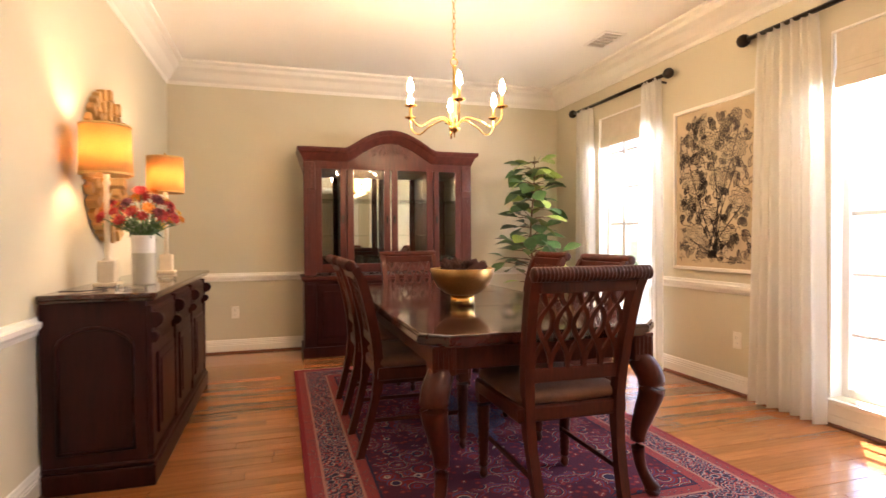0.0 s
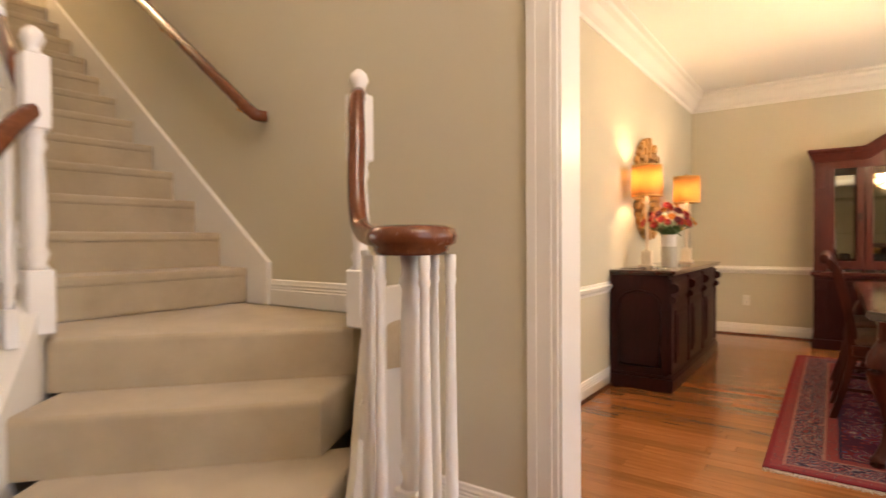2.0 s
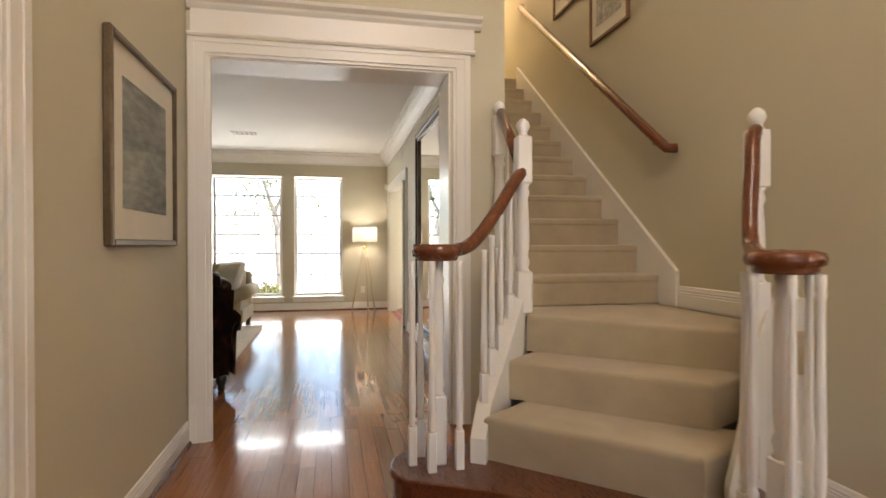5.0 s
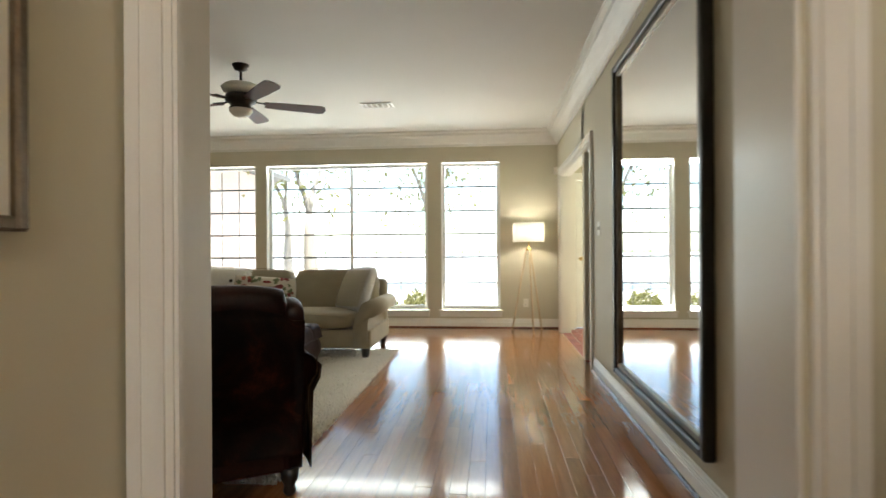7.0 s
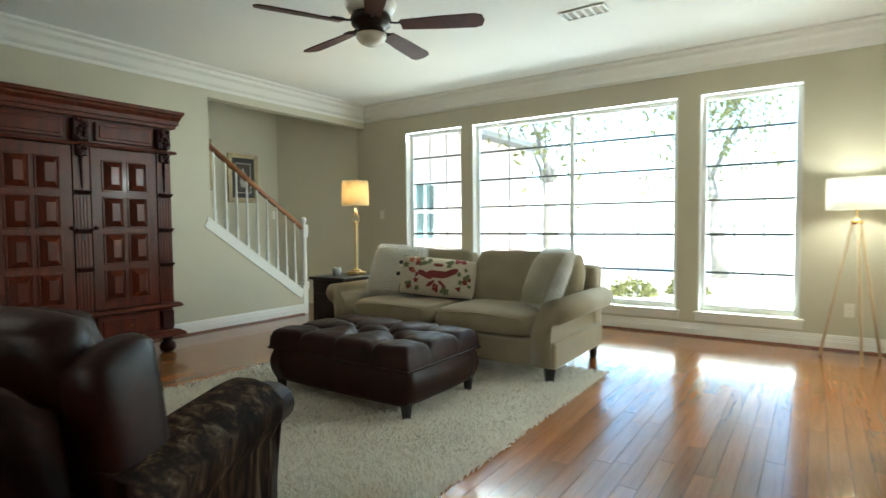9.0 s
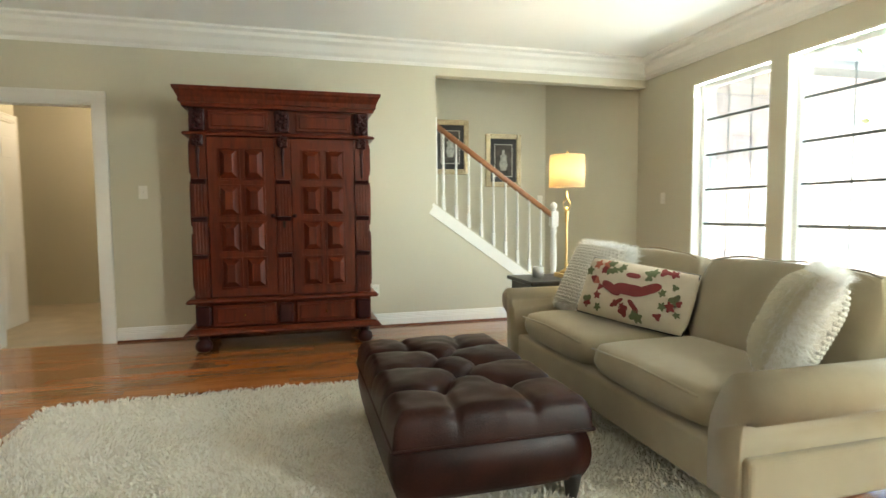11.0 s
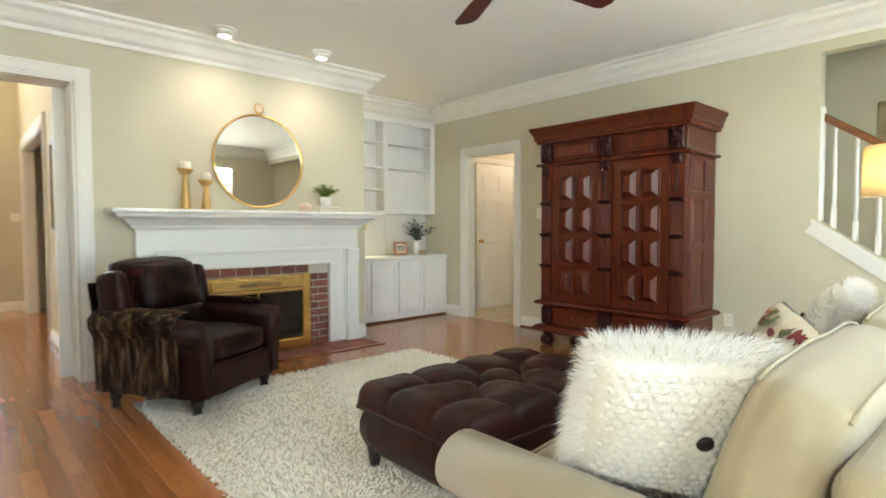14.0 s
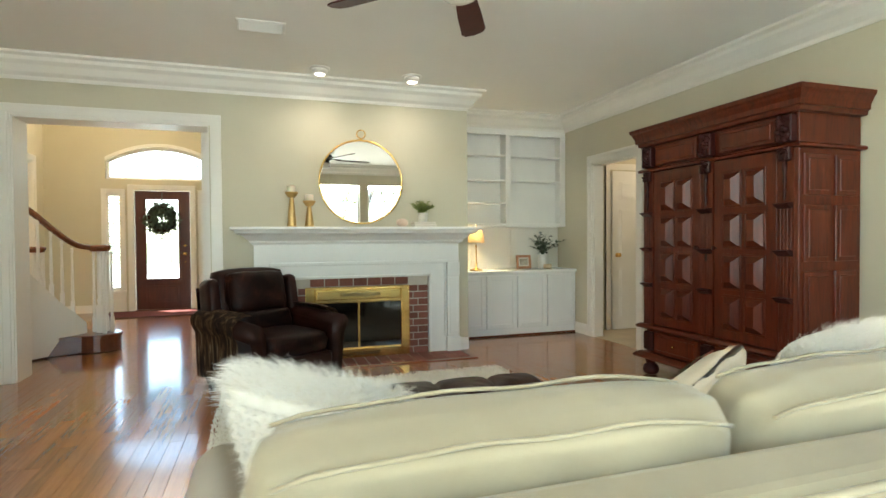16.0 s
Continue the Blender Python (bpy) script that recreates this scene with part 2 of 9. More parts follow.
def wood(name, dark, light, rough=0.35, grain=(1.2, 14, 14), rand="", vary=0.15, coat=0.0, bump=0.1, coat_rough=0.1, spec=0.5):
    """Wood with long grain along the first axis of the given stretch."""
    n = Nodes(name)
    v = n.coords(grain, rand)
    a, b = n.noise(v, 2.2, 6.0, 0.6, 0.6), n.noise(v, 9.0, 5.0, 0.65)
    both = n.calc("ADD", n.calc("MULTIPLY", a, 0.6), n.calc("MULTIPLY", b, 0.4))
    mid = tuple((p + q) / 2 for p, q in zip(dark, light))
    colour = n.ramp(both, (0.30, dark), (0.5, mid), (0.70, light))
    if rand:
        hsv = n.add("HueSaturation")
        n.link(n.calc("ADD", n.calc("MULTIPLY", n.random(rand), 2 * vary), 1 - vary), hsv.inputs["Value"])
        n.link(colour, hsv.inputs["Color"])
        colour = hsv.outputs["Color"]
    n.set(color=colour, spec=spec, coat=coat, coat_rough=coat_rough, rough=n.calc("ADD", n.calc("MULTIPLY", b, 0.15), rough - 0.07))
    n.bump(b, bump, 0.002)
    return n.mat


def glowing(name, colour, power, base=(0.8, 0.8, 0.8)):
    n = Nodes(name)
    n.set(color=base, glow=colour, power=power, rough=0.6)
    return n.mat


def shade_cloth(name, colour, passed=0.55):
    """Lampshade cloth and sheer curtains, which let light through."""
    n = Nodes(name)
    v = n.coords((1, 1, 1))
    weave = n.noise(v, 220, 3.0)
    c = n.ramp(weave, (0.3, tuple(x * 0.85 for x in colour)), (0.7, colour))
    d, t, m = n.add("BsdfDiffuse"), n.add("BsdfTranslucent"), n.add("MixShader")
    n.link(c, d.inputs["Color"]).link(c, t.inputs["Color"])
    m.inputs[0].default_value = passed
    n.link(d.outputs[0], m.inputs[1]).link(t.outputs[0], m.inputs[2])
    n.link(m.outputs[0], n.tree.nodes["Material Output"].inputs["Surface"])
    return n.mat


def clear_glass(name, tint=(0.97, 0.99, 0.98), rough=0.02, gloss=0.7):
    """Thin clear glass, glossier where it is seen aslant."""
    n = Nodes(name)
    t, g, m, f = n.add("BsdfTransparent"), n.add("BsdfGlossy"), n.add("MixShader"), n.add("Fresnel")
    t.inputs["Color"].default_value = (*tint, 1)
    g.inputs["Roughness"].default_value = rough
    f.inputs["IOR"].default_value = 1.45
    n.link(n.calc("MULTIPLY", f.outputs[0], gloss), m.inputs[0])
    n.link(t.outputs[0], m.inputs[1]).link(g.outputs[0], m.inputs[2])
    n.link(m.outputs[0], n.tree.nodes["Material Output"].inputs["Surface"])
    return n.mat


PAINT = surface("wall_paint", (0.560, 0.520, 0.390), (0.590, 0.550, 0.420), rough=0.6, scale=1.3, fine=240, bump=0.08)
CEILING = surface("ceiling_paint", (0.85, 0.845, 0.80), (0.885, 0.88, 0.84), rough=0.75, scale=1.1, fine=160, bump=0.12)
TRIM = surface("trim_paint", (0.76, 0.74, 0.68), (0.81, 0.79, 0.73), rough=0.32, scale=2.0, fine=120, bump=0.04)
WHITE = surface("white_paint", (0.80, 0.79, 0.75), (0.84, 0.83, 0.79), rough=0.35, scale=3.0, fine=120, bump=0.04)
PLASTIC = surface("switch_plastic", (0.76, 0.73, 0.64), (0.80, 0.77, 0.68), rough=0.35, bump=0.0)
OAK = wood("oak_floor_joined", (0.225, 0.078, 0.021), (0.41, 0.165, 0.050), rough=0.20, grain=(1.0, 16, 16), rand="island", vary=0.20, coat=0.55, coat_rough=0.09, spec=0.32)
OAK_PIECE = wood("oak_floor_plank", (0.225, 0.078, 0.021), (0.41, 0.165, 0.050), rough=0.20, grain=(1.0, 16, 16), rand="object", vary=0.20, coat=0.55, coat_rough=0.09, spec=0.32)
SUBFLOOR = surface("floor_joint", (0.05, 0.022, 0.010), (0.07, 0.03, 0.014), rough=0.6)
DARKWOOD = wood("dark_cherry", (0.014, 0.0032, 0.003), (0.044, 0.009, 0.008), rough=0.36, grain=(10, 10, 1.2), coat=0.03, spec=0.18)
MAHOGANY = wood("red_mahogany", (0.030, 0.0045, 0.0020), (0.145, 0.025, 0.008), rough=0.30, grain=(10, 10, 1.1), coat=0.08, spec=0.3)
HUTCHWOOD = wood("hutch_cherry", (0.045, 0.010, 0.008), (0.115, 0.027, 0.018), rough=0.36, grain=(10, 10, 1.1), coat=0.08, spec=0.3)
RAILWOOD = wood("handrail_oak", (0.095, 0.025, 0.010), (0.21, 0.064, 0.024), rough=0.25, grain=(6, 6, 6), coat=0.4)
STEPWOOD = wood("oak_step", (0.070, 0.020, 0.009), (0.16, 0.050, 0.020), rough=0.28, grain=(2.5, 20, 20), coat=0.3, bump=0.02)
CARPET = surface("stair_carpet", (0.43, 0.35, 0.225), (0.58, 0.48, 0.32), rough=0.95, scale=5, fine=420, bump=0.8, sheen=0.3, depth=0.006)
BRASS = surface("polished_brass", (0.72, 0.46, 0.14), (0.84, 0.58, 0.22), rough=0.22, metal=1.0, bump=0.02)
GOLD = surface("satin_gold", (0.62, 0.42, 0.16), (0.78, 0.56, 0.25), rough=0.38, metal=1.0, bump=0.05)
BLACKMETAL = surface("dark_bronze", (0.018, 0.013, 0.010), (0.035, 0.026, 0.02), rough=0.4, metal=0.7, bump=0.05)
BLACK = surface("black_lacquer", (0.010, 0.009, 0.008), (0.022, 0.018, 0.015), rough=0.3, bump=0.03)
LEATHER = surface("brown_leather", (0.007, 0.0020, 0.0016), (0.034, 0.0085, 0.005), rough=0.38, scale=5, fine=140, bump=0.3, depth=0.003, spec=0.2)
SOFA = surface("sofa_cloth", (0.285, 0.238, 0.150), (0.355, 0.300, 0.195), rough=0.9, scale=5, fine=420, bump=0.35, sheen=0.25)
PILE = shade_cloth("shag_pile", (0.95, 0.92, 0.83), 0.35)
FURHAIR = shade_cloth("fur_hair", (0.96, 0.945, 0.90), 0.5)
NAP = shade_cloth("fur_nap", (0.78, 0.73, 0.58), 0.3)
SHAG = surface("cream_shag", (0.74, 0.69, 0.58), (0.84, 0.79, 0.68), rough=0.95, scale=9, fine=160, bump=1.0, sheen=0.3, depth=0.02)
FUR = surface("white_fur", (0.78, 0.745, 0.66), (0.88, 0.855, 0.79), rough=0.9, scale=8, fine=300, bump=0.4, sheen=0.5)
GLASS = clear_glass("window_glass")
CRYSTAL = clear_glass("cabinet_glass")
MIRROR = Nodes("mirror_glass").set(color=(0.90, 0.91, 0.90), metal=1.0, rough=0.015).mat
BRICK = surface("red_brick", (0.17, 0.060, 0.045), (0.30, 0.120, 0.085), rough=0.85, scale=9, fine=120, bump=0.5, rand="object", vary=0.25)
MORTAR = surface("mortar", (0.50, 0.46, 0.39), (0.60, 0.56, 0.48), rough=0.9, bump=0.5)
SHADE = shade_cloth("lampshade_linen", (0.72, 0.60, 0.40))
SHADE_AMBER = shade_cloth("amber_lampshade", (0.66, 0.40, 0.16), 0.55)


def sheer_cloth(name, colour, passed, clear):
    """Thin open-woven cloth: partly see-through, the rest translucent."""
    mat = shade_cloth(name, colour, passed)
    tree = mat.node_tree
    out = tree.nodes["Material Output"].inputs["Surface"]
    cloth = out.links[0].from_socket
    t, m = tree.nodes.new("ShaderNodeBsdfTransparent"), tree.nodes.new("ShaderNodeMixShader")
    m.inputs[0].default_value = clear
    tree.links.new(cloth, m.inputs[1])
    tree.links.new(t.outputs[0], m.inputs[2])
    tree.links.new(m.outputs[0], out)
    return mat


SHEER = sheer_cloth("sheer_curtain", (0.97, 0.965, 0.94), 0.72, 0.28)
CUT = clear_glass("cut_crystal", (0.93, 0.95, 0.95), 0.12, 6.0)
LEAF = surface("green_leaf", (0.035, 0.085, 0.022), (0.085, 0.170, 0.050), rough=0.4, scale=14, fine=80, bump=0.15, rand="island", vary=0.45)

# ---- the plan ----
X_WIN, Y_ARM, Y_MIR = -8.75, -6.62, -0.67       # living room: windows, armoire wall, mirror wall
X_FIRE, X_FOYER = -2.72, -2.42                  # the wall between living room and foyer, its two faces
Y_STAIR, Y_HALL, X_FRONT = 0.45, -2.47, 2.12    # foyer: stair wall, hall wall, front wall
X_SIDE, X_DWIN, Y_FAR, Y_DIN = -1.00, 3.03, 5.55, 0.62  # dining room
H, H_UP = 2.74, 5.50
RISE, RUN = 0.19, 0.25


def wall(name, axis, lo, hi, a0, a1, z0, z1, holes=(), material=None, label=""):
    """A wall from lo to hi along its axis of thickness, a0 to a1 along the other, with holes (a0, a1, z0, z1) through it."""
    us = sorted({a0, a1, *[v for h in holes for v in h[:2] if a0 < v < a1]})
    zs = sorted({z0, z1, *[v for h in holes for v in h[2:4] if z0 < v < z1]})

    def full(i, k):
        if not (0 <= i < len(us) - 1 and 0 <= k < len(zs) - 1):
            return False
        u, z = (us[i] + us[i + 1]) / 2, (zs[k] + zs[k + 1]) / 2
        return not any(h[0] < u < h[1] and h[2] < z < h[3] for h in holes)

    bm = bmesh.new()

    def put(*corners):
        bm.faces.new([bm.verts.new((w, u, z) if axis == "x" else (u, w, z)) for w, u, z in corners])

    for i in range(len(us) - 1):
        for k in range(len(zs) - 1):
            if not full(i, k):
                continue
            p, q, s, t = us[i], us[i + 1], zs[k], zs[k + 1]
            put((lo, p, s), (lo, q, s), (lo, q, t), (lo, p, t))
            put((hi, p, s), (hi, q, s), (hi, q, t), (hi, p, t))
            if not full(i - 1, k):
                put((lo, p, s), (hi, p, s), (hi, p, t), (lo, p, t))
            if not full(i + 1, k):
                put((lo, q, s), (hi, q, s), (hi, q, t), (lo, q, t))
            if not full(i, k - 1):
                put((lo, p, s), (lo, q, s), (hi, q, s), (hi, p, s))
            if not full(i, k + 1):
                put((lo, p, t), (lo, q, t), (hi, q, t), (hi, p, t))
    bmesh.ops.remove_doubles(bm, verts=bm.verts, dist=1e-5)
    return structure(name, bm, material or PAINT, label, "wall")


WIN_LIVING = [(-5.88, -4.99), (-4.84, -2.48), (-2.29, -1.46)]
WIN_Z = (0.25, 2.33)
wall("wall_west", "x", X_WIN - 0.16, X_WIN, -9.2, 2.5, 0, H_UP, [(a, b, *WIN_Z) for a, b in WIN_LIVING] + [(-0.42, 0.42, 0.0, 2.05), (1.1, 2.0, 0.3, 2.1)], label="beige painted wall with large picture windows")
wall("wall_armoire", "y", Y_ARM - 0.12, Y_ARM, X_WIN, -1.20, 0, H, [(-3.38, -2.60, -0.1, 2.05), (X_WIN - 1, -6.37, -0.1, 2.46)], label="beige painted wall with a doorway and stair opening")
wall("wall_mirror", "y", Y_MIR, Y_MIR + 0.12, X_WIN, X_FOYER, 0, H, [(-8.36, -6.22, -0.1, 2.06)], label="beige painted wall with a cased opening")
wall("wall_fireplace", "x", X_FIRE, X_FOYER, -4.97, Y_MIR, 0, H_UP, [(-2.43, -0.91, -0.1, 2.24), (-4.36, -3.25, 0.0, 0.72)], label="beige chimney wall with a cased opening")
wall("wall_alcove_back", "x", -1.76, -1.60, -6.62, -4.97, 0, H, label="beige wall behind the built-in cabinet")
wall("wall_breast_side", "y", -4.97, -4.85, X_FOYER, -1.60, 0, H)
wall("wall_stair_alcove", "y", -7.72, -7.60, X_WIN, -4.3, 0, H_UP)
_bm = bmesh.new()
slab(_bm, [(-8.02, -7.60), (-8.75, -6.75), (-8.75, -7.60)], 0.0, H)
structure("wall_alcove_corner", _bm, PAINT, "beige angled wall in the stair alcove", "wall")
wall("wall_alcove_end", "x", -4.3, -4.2, -7.72, Y_ARM - 0.12, 0, H_UP)
wall("wall_hall_closet", "x", -2.24, -2.14, -7.95, Y_ARM - 0.12, 0, H)
wall("wall_hall_far", "y", -9.2, -9.08, -4.2, -1.2, 0, H)
wall("wall_hall_left", "x", -4.2, -4.1, -9.2, Y_ARM - 0.12, 0, H)
wall("wall_hall_right", "x", -1.3, -1.2, -9.2, Y_ARM, 0, H)
wall("wall_stair", "y", Y_STAIR, Y_DIN, -6.6, X_DWIN, 0, H_UP, [(-0.42, 1.66, -0.1, 2.40)], label="beige stair wall with the dining room opening")
wall("wall_stair_left", "y", Y_MIR + 0.02, Y_MIR + 0.12, -6.6, X_FIRE, H, H_UP)
wall("wall_upper_end", "x", -6.7, -6.6, Y_MIR, Y_DIN, 0, H_UP)
wall("wall_hall", "y", Y_HALL - 0.12, Y_HALL, X_FOYER, -0.62, 0, H_UP, label="beige painted hall wall")
wall("wall_hall_upper", "y", Y_HALL - 0.12, Y_HALL, -0.62, X_FRONT, 2.32, H_UP)
wall("wall_hall_end", "y", Y_HALL - 0.12, Y_HALL, 1.72, X_FRONT, 0, 2.32)
wall("wall_study_back", "y", -5.0, -4.9, X_FOYER, X_FRONT, 0, H)
wall("wall_study_left", "x", -1.60, -1.50, -4.9, Y_HALL - 0.12, 0, H)
wall("wall_dining_side", "x", X_SIDE - 0.12, X_SIDE, Y_DIN, Y_FAR, 0, H, [(0.86, 1.68, -0.1, 2.05)], label="beige dining room wall with a doorway")
wall("wall_dining_far", "y", Y_FAR, Y_FAR + 0.12, -2.6, X_DWIN, 0, H, label="beige dining room wall")
WIN_DIN = [(3.84, 4.70), (1.30, 2.34)]
wall("wall_dining_windows", "x", X_DWIN, X_DWIN + 0.16, Y_STAIR, Y_FAR + 0.12, 0, H_UP, [(a, b, 0.16, 2.26) for a, b in WIN_DIN], label="beige dining room wall with two tall windows")
wall("wall_pantry", "x", -2.6, -2.5, Y_DIN, Y_FAR, 0, H)
wall("wall_pantry_side", "y", 1.78, 1.88, -2.5, X_SIDE - 0.12, 0, H, material=TRIM, label="white painted pantry wall")


def front_wall():
    """The front wall, with the door, two sidelights and an arched transom."""
    bm = bmesh.new()
    lo, hi = X_FRONT, X_FRONT + 0.16
    y0, y1, zs, crown = -2.09, -0.42, 2.52, 0.25
    holes = [(-1.69, -0.83, 0.0, 2.04), (-0.63, -0.43, 0.36, 1.98), (-2.07, -1.89, 0.36, 1.98)]
    made = wall("wall_front", "x", lo, hi, -5.0, Y_STAIR, 0, 2.22, holes, label="beige front wall round the entrance")
    wall("wall_front_upper", "x", lo, hi, -5.0, Y_STAIR, 2.90, H_UP, [(-1.9, -0.6, 3.5, 4.9)])
    wall("wall_front_band", "x", lo, hi, -5.0, y0, 2.22, 2.90)
    wall("wall_front_band", "x", lo, hi, y1, Y_STAIR, 2.22, 2.90)
    n = 20
    arc = [(y0 + (y1 - y0) * k / n, zs + crown * (1 - (2 * k / n - 1) ** 2)) for k in range(n + 1)]
    for (ya, za), (yb, zb) in zip(arc, arc[1:]):
        for x in (lo, hi):
            bm.faces.new([bm.verts.new(p) for p in ((x, ya, za), (x, yb, zb), (x, yb, 2.90), (x, ya, 2.90))])
        bm.faces.new([bm.verts.new(p) for p in ((lo, ya, za), (hi, ya, za), (hi, yb, zb), (lo, yb, zb))])
    bmesh.ops.remove_doubles(bm, verts=bm.verts, dist=1e-5)
    structure("wall_front_arch", bm, PAINT, "beige wall over the arched transom", "wall")
    return arc


ARC = front_wall()

structure("ceiling", boxes((X_WIN - 0.16, X_FIRE + 0.02, -9.2, Y_MIR + 0.02, H, H + 0.12), (X_FIRE + 0.02, -1.2, -9.2, -4.85, H, H + 0.12)), CEILING, "white painted living room ceiling", "ceiling")
structure("ceiling_breakfast", boxes((X_WIN - 0.16, -6.72, Y_MIR + 0.12, 2.6, H, H + 0.12)), CEILING, "white ceiling", "ceiling")
structure("ceiling_dining", boxes((-2.6, X_DWIN + 0.16, Y_DIN, Y_FAR + 0.12, H, H + 0.12)), CEILING, "white painted dining room ceiling", "ceiling")
structure("ceiling_foyer", boxes((-9.0, X_DWIN + 0.2, -5.0, Y_FAR + 0.12, H_UP, H_UP + 0.12)), CEILING, "white painted foyer ceiling", "ceiling")
structure("ceiling_study", boxes((-1.6, X_FRONT + 0.16, -5.0, Y_HALL - 0.12, H, H + 0.12)), CEILING, "white ceiling", "ceiling")
structure("floor_upper", boxes((-6.6, -4.96, Y_MIR + 0.12, Y_STAIR, 2.86, 3.035)), CARPET, "carpeted upper landing", "floor")
wall("wall_breakfast", "y", 2.5, 2.6, X_WIN, -6.7, 0, H)
wall("wall_breakfast_side", "x", -6.72, -6.6, Y_MIR + 0.12, 2.5, 0, H)
structure("floor", boxes((X_WIN - 0.16, X_DWIN + 0.16, -9.2, Y_FAR + 0.12, -0.16, -0.016)), SUBFLOOR, "glossy oak strip floor", "floor")
structure("floor_breakfast", boxes((X_WIN, -6.72, Y_MIR + 0.0, 2.5, -0.016, -0.006)), MORTAR, "brick floor of the breakfast room", "floor")
structure("floor_hall", boxes((-4.1, -1.3, -9.08, Y_ARM - 0.02, -0.016, 0.004)), CARPET, "tan carpeted hall floor", "floor")
structure("floor_pantry", boxes((-2.5, X_SIDE - 0.04, Y_DIN, Y_FAR, -0.016, -0.003)), BRICK, "brick pantry floor", "floor")


# ---- mouldings ----
CROWN = [(0, 0), (0.012, 0), (0.018, 0.03), (0.05, 0.055), (0.085, 0.11), (0.12, 0.135), (0.125, 0.165), (0.16, 0.18), (0.16, 0.20), (0, 0.20)]
BASE = [(0, 0), (0.016, 0), (0.016, 0.075), (0.012, 0.08), (0.014, 0.088), (0.010, 0.095), (0.012, 0.103), (0.008, 0.112), (0.006, 0.125), (0, 0.13)]
SHOE = [(0, 0), (0.014, 0), (0.012, 0.010), (0.006, 0.017), (0, 0.019)]
CHAIR = [(0, 0), (0.010, 0.002), (0.014, 0.02), (0.026, 0.035), (0.028, 0.055), (0.014, 0.062), (0.010, 0.078), (0, 0.08)]


def moulding(bm, outline, start, end, side, z):
    """The outline run from start to end (x, y) along a wall; side +1 or -1 says on which hand it stands out."""
    a, b = Vector((*start, z)), Vector((*end, z))
    d = (b - a).normalized()
    out = Vector((d.y, -d.x, 0)) * side
    m = Matrix(((out.x, d.x, 0, a.x), (out.y, d.y, 0, a.y), (0, 0, 1, a.z), (0, 0, 0, 1)))
    return prism(bm, outline, m, (b - a).length)


def run(name, outline, z, rows, label, material=None):
    for start, end, side in rows:
        structure(name, moulding(bmesh.new(), outline, start, end, side, z), material or TRIM, label, name)


run("crown_trim", CROWN, H - 0.20, [
    ((X_WIN, Y_MIR), (X_WIN, Y_ARM), -1), ((X_WIN, Y_ARM), (-1.78, Y_ARM), -1), ((-1.95, Y_ARM), (-1.95, -4.97), -1),
    ((X_FIRE, Y_MIR), (X_WIN, Y_MIR), -1)], "white crown moulding")
def chimney_crown():
    """Crown moulding along the chimney wall, mitred round its corner into the alcove."""
    bm = bmesh.new()
    rows = [[bm.verts.new(p) for p in ((X_FIRE - o, Y_MIR, H - 0.20 + z), (X_FIRE - o, -4.97 - o, H - 0.20 + z), (-1.95, -4.97 - o, H - 0.20 + z))] for o, z in CROWN]
    for p, q in zip(rows, rows[1:] + rows[:1]):
        for k in range(2):
            bm.faces.new((p[k], p[k + 1], q[k + 1], q[k]))
    bmesh.ops.recalc_face_normals(bm, faces=bm.faces[:])
    structure("crown_trim", bm, TRIM, "white crown moulding", "crown_trim")


chimney_crown()
run("dining_crown", CROWN, H - 0.20, [
    ((X_SIDE, Y_DIN), (X_SIDE, Y_FAR), 1), ((X_SIDE, Y_FAR), (X_DWIN, Y_FAR), 1), ((X_DWIN, Y_FAR), (X_DWIN, Y_DIN), 1)], "cream crown moulding")
run("baseboard", BASE, 0.0, [
    ((X_WIN, Y_MIR), (X_WIN, Y_ARM - 0.98), -1), ((X_WIN, -7.60), (-7.62, -7.60), -1), ((-7.60, Y_ARM), (-3.49, Y_ARM), -1), ((-2.49, Y_ARM), (-2.20, Y_ARM), -1),
    ((X_FIRE, -2.56), (X_FIRE, -2.80), 1), ((X_FIRE, -4.83), (X_FIRE, -4.97), 1), ((X_FIRE, Y_MIR), (X_FIRE, -0.815), 1), ((X_FIRE, Y_MIR), (-6.10, Y_MIR), -1),
    ((X_FOYER, Y_HALL), (-0.62, Y_HALL), -1), ((-1.36, Y_STAIR), (-0.52, Y_STAIR), 1),
    ((X_SIDE, 1.80), (X_SIDE, Y_FAR), 1), ((X_SIDE, Y_FAR), (X_DWIN, Y_FAR), 1), ((X_DWIN, Y_FAR), (X_DWIN, Y_DIN), 1),
    ((X_FRONT, -0.20), (X_FRONT, Y_STAIR), -1), ((X_FRONT, Y_HALL), (X_FRONT, -2.15), -1)], "white ridged baseboard")
run("shoe_moulding", SHOE, 0.0, [
    ((X_WIN + 0.016, Y_MIR), (X_WIN + 0.016, Y_ARM - 0.98), -1), ((-7.60, Y_ARM + 0.016), (-3.49, Y_ARM + 0.016), -1), ((X_FIRE, Y_MIR - 0.016), (-6.10, Y_MIR - 0.016), -1),
    ((X_FOYER, Y_HALL + 0.016), (-0.62, Y_HALL + 0.016), -1), ((-1.36, Y_STAIR - 0.016), (-0.52, Y_STAIR - 0.016), 1),
    ((X_SIDE + 0.016, 1.80), (X_SIDE + 0.016, Y_FAR), 1), ((X_SIDE, Y_FAR - 0.016), (X_DWIN, Y_FAR - 0.016), 1), ((X_DWIN - 0.016, Y_FAR), (X_DWIN - 0.016, Y_DIN), 1)], "stained wooden shoe moulding", STEPWOOD)
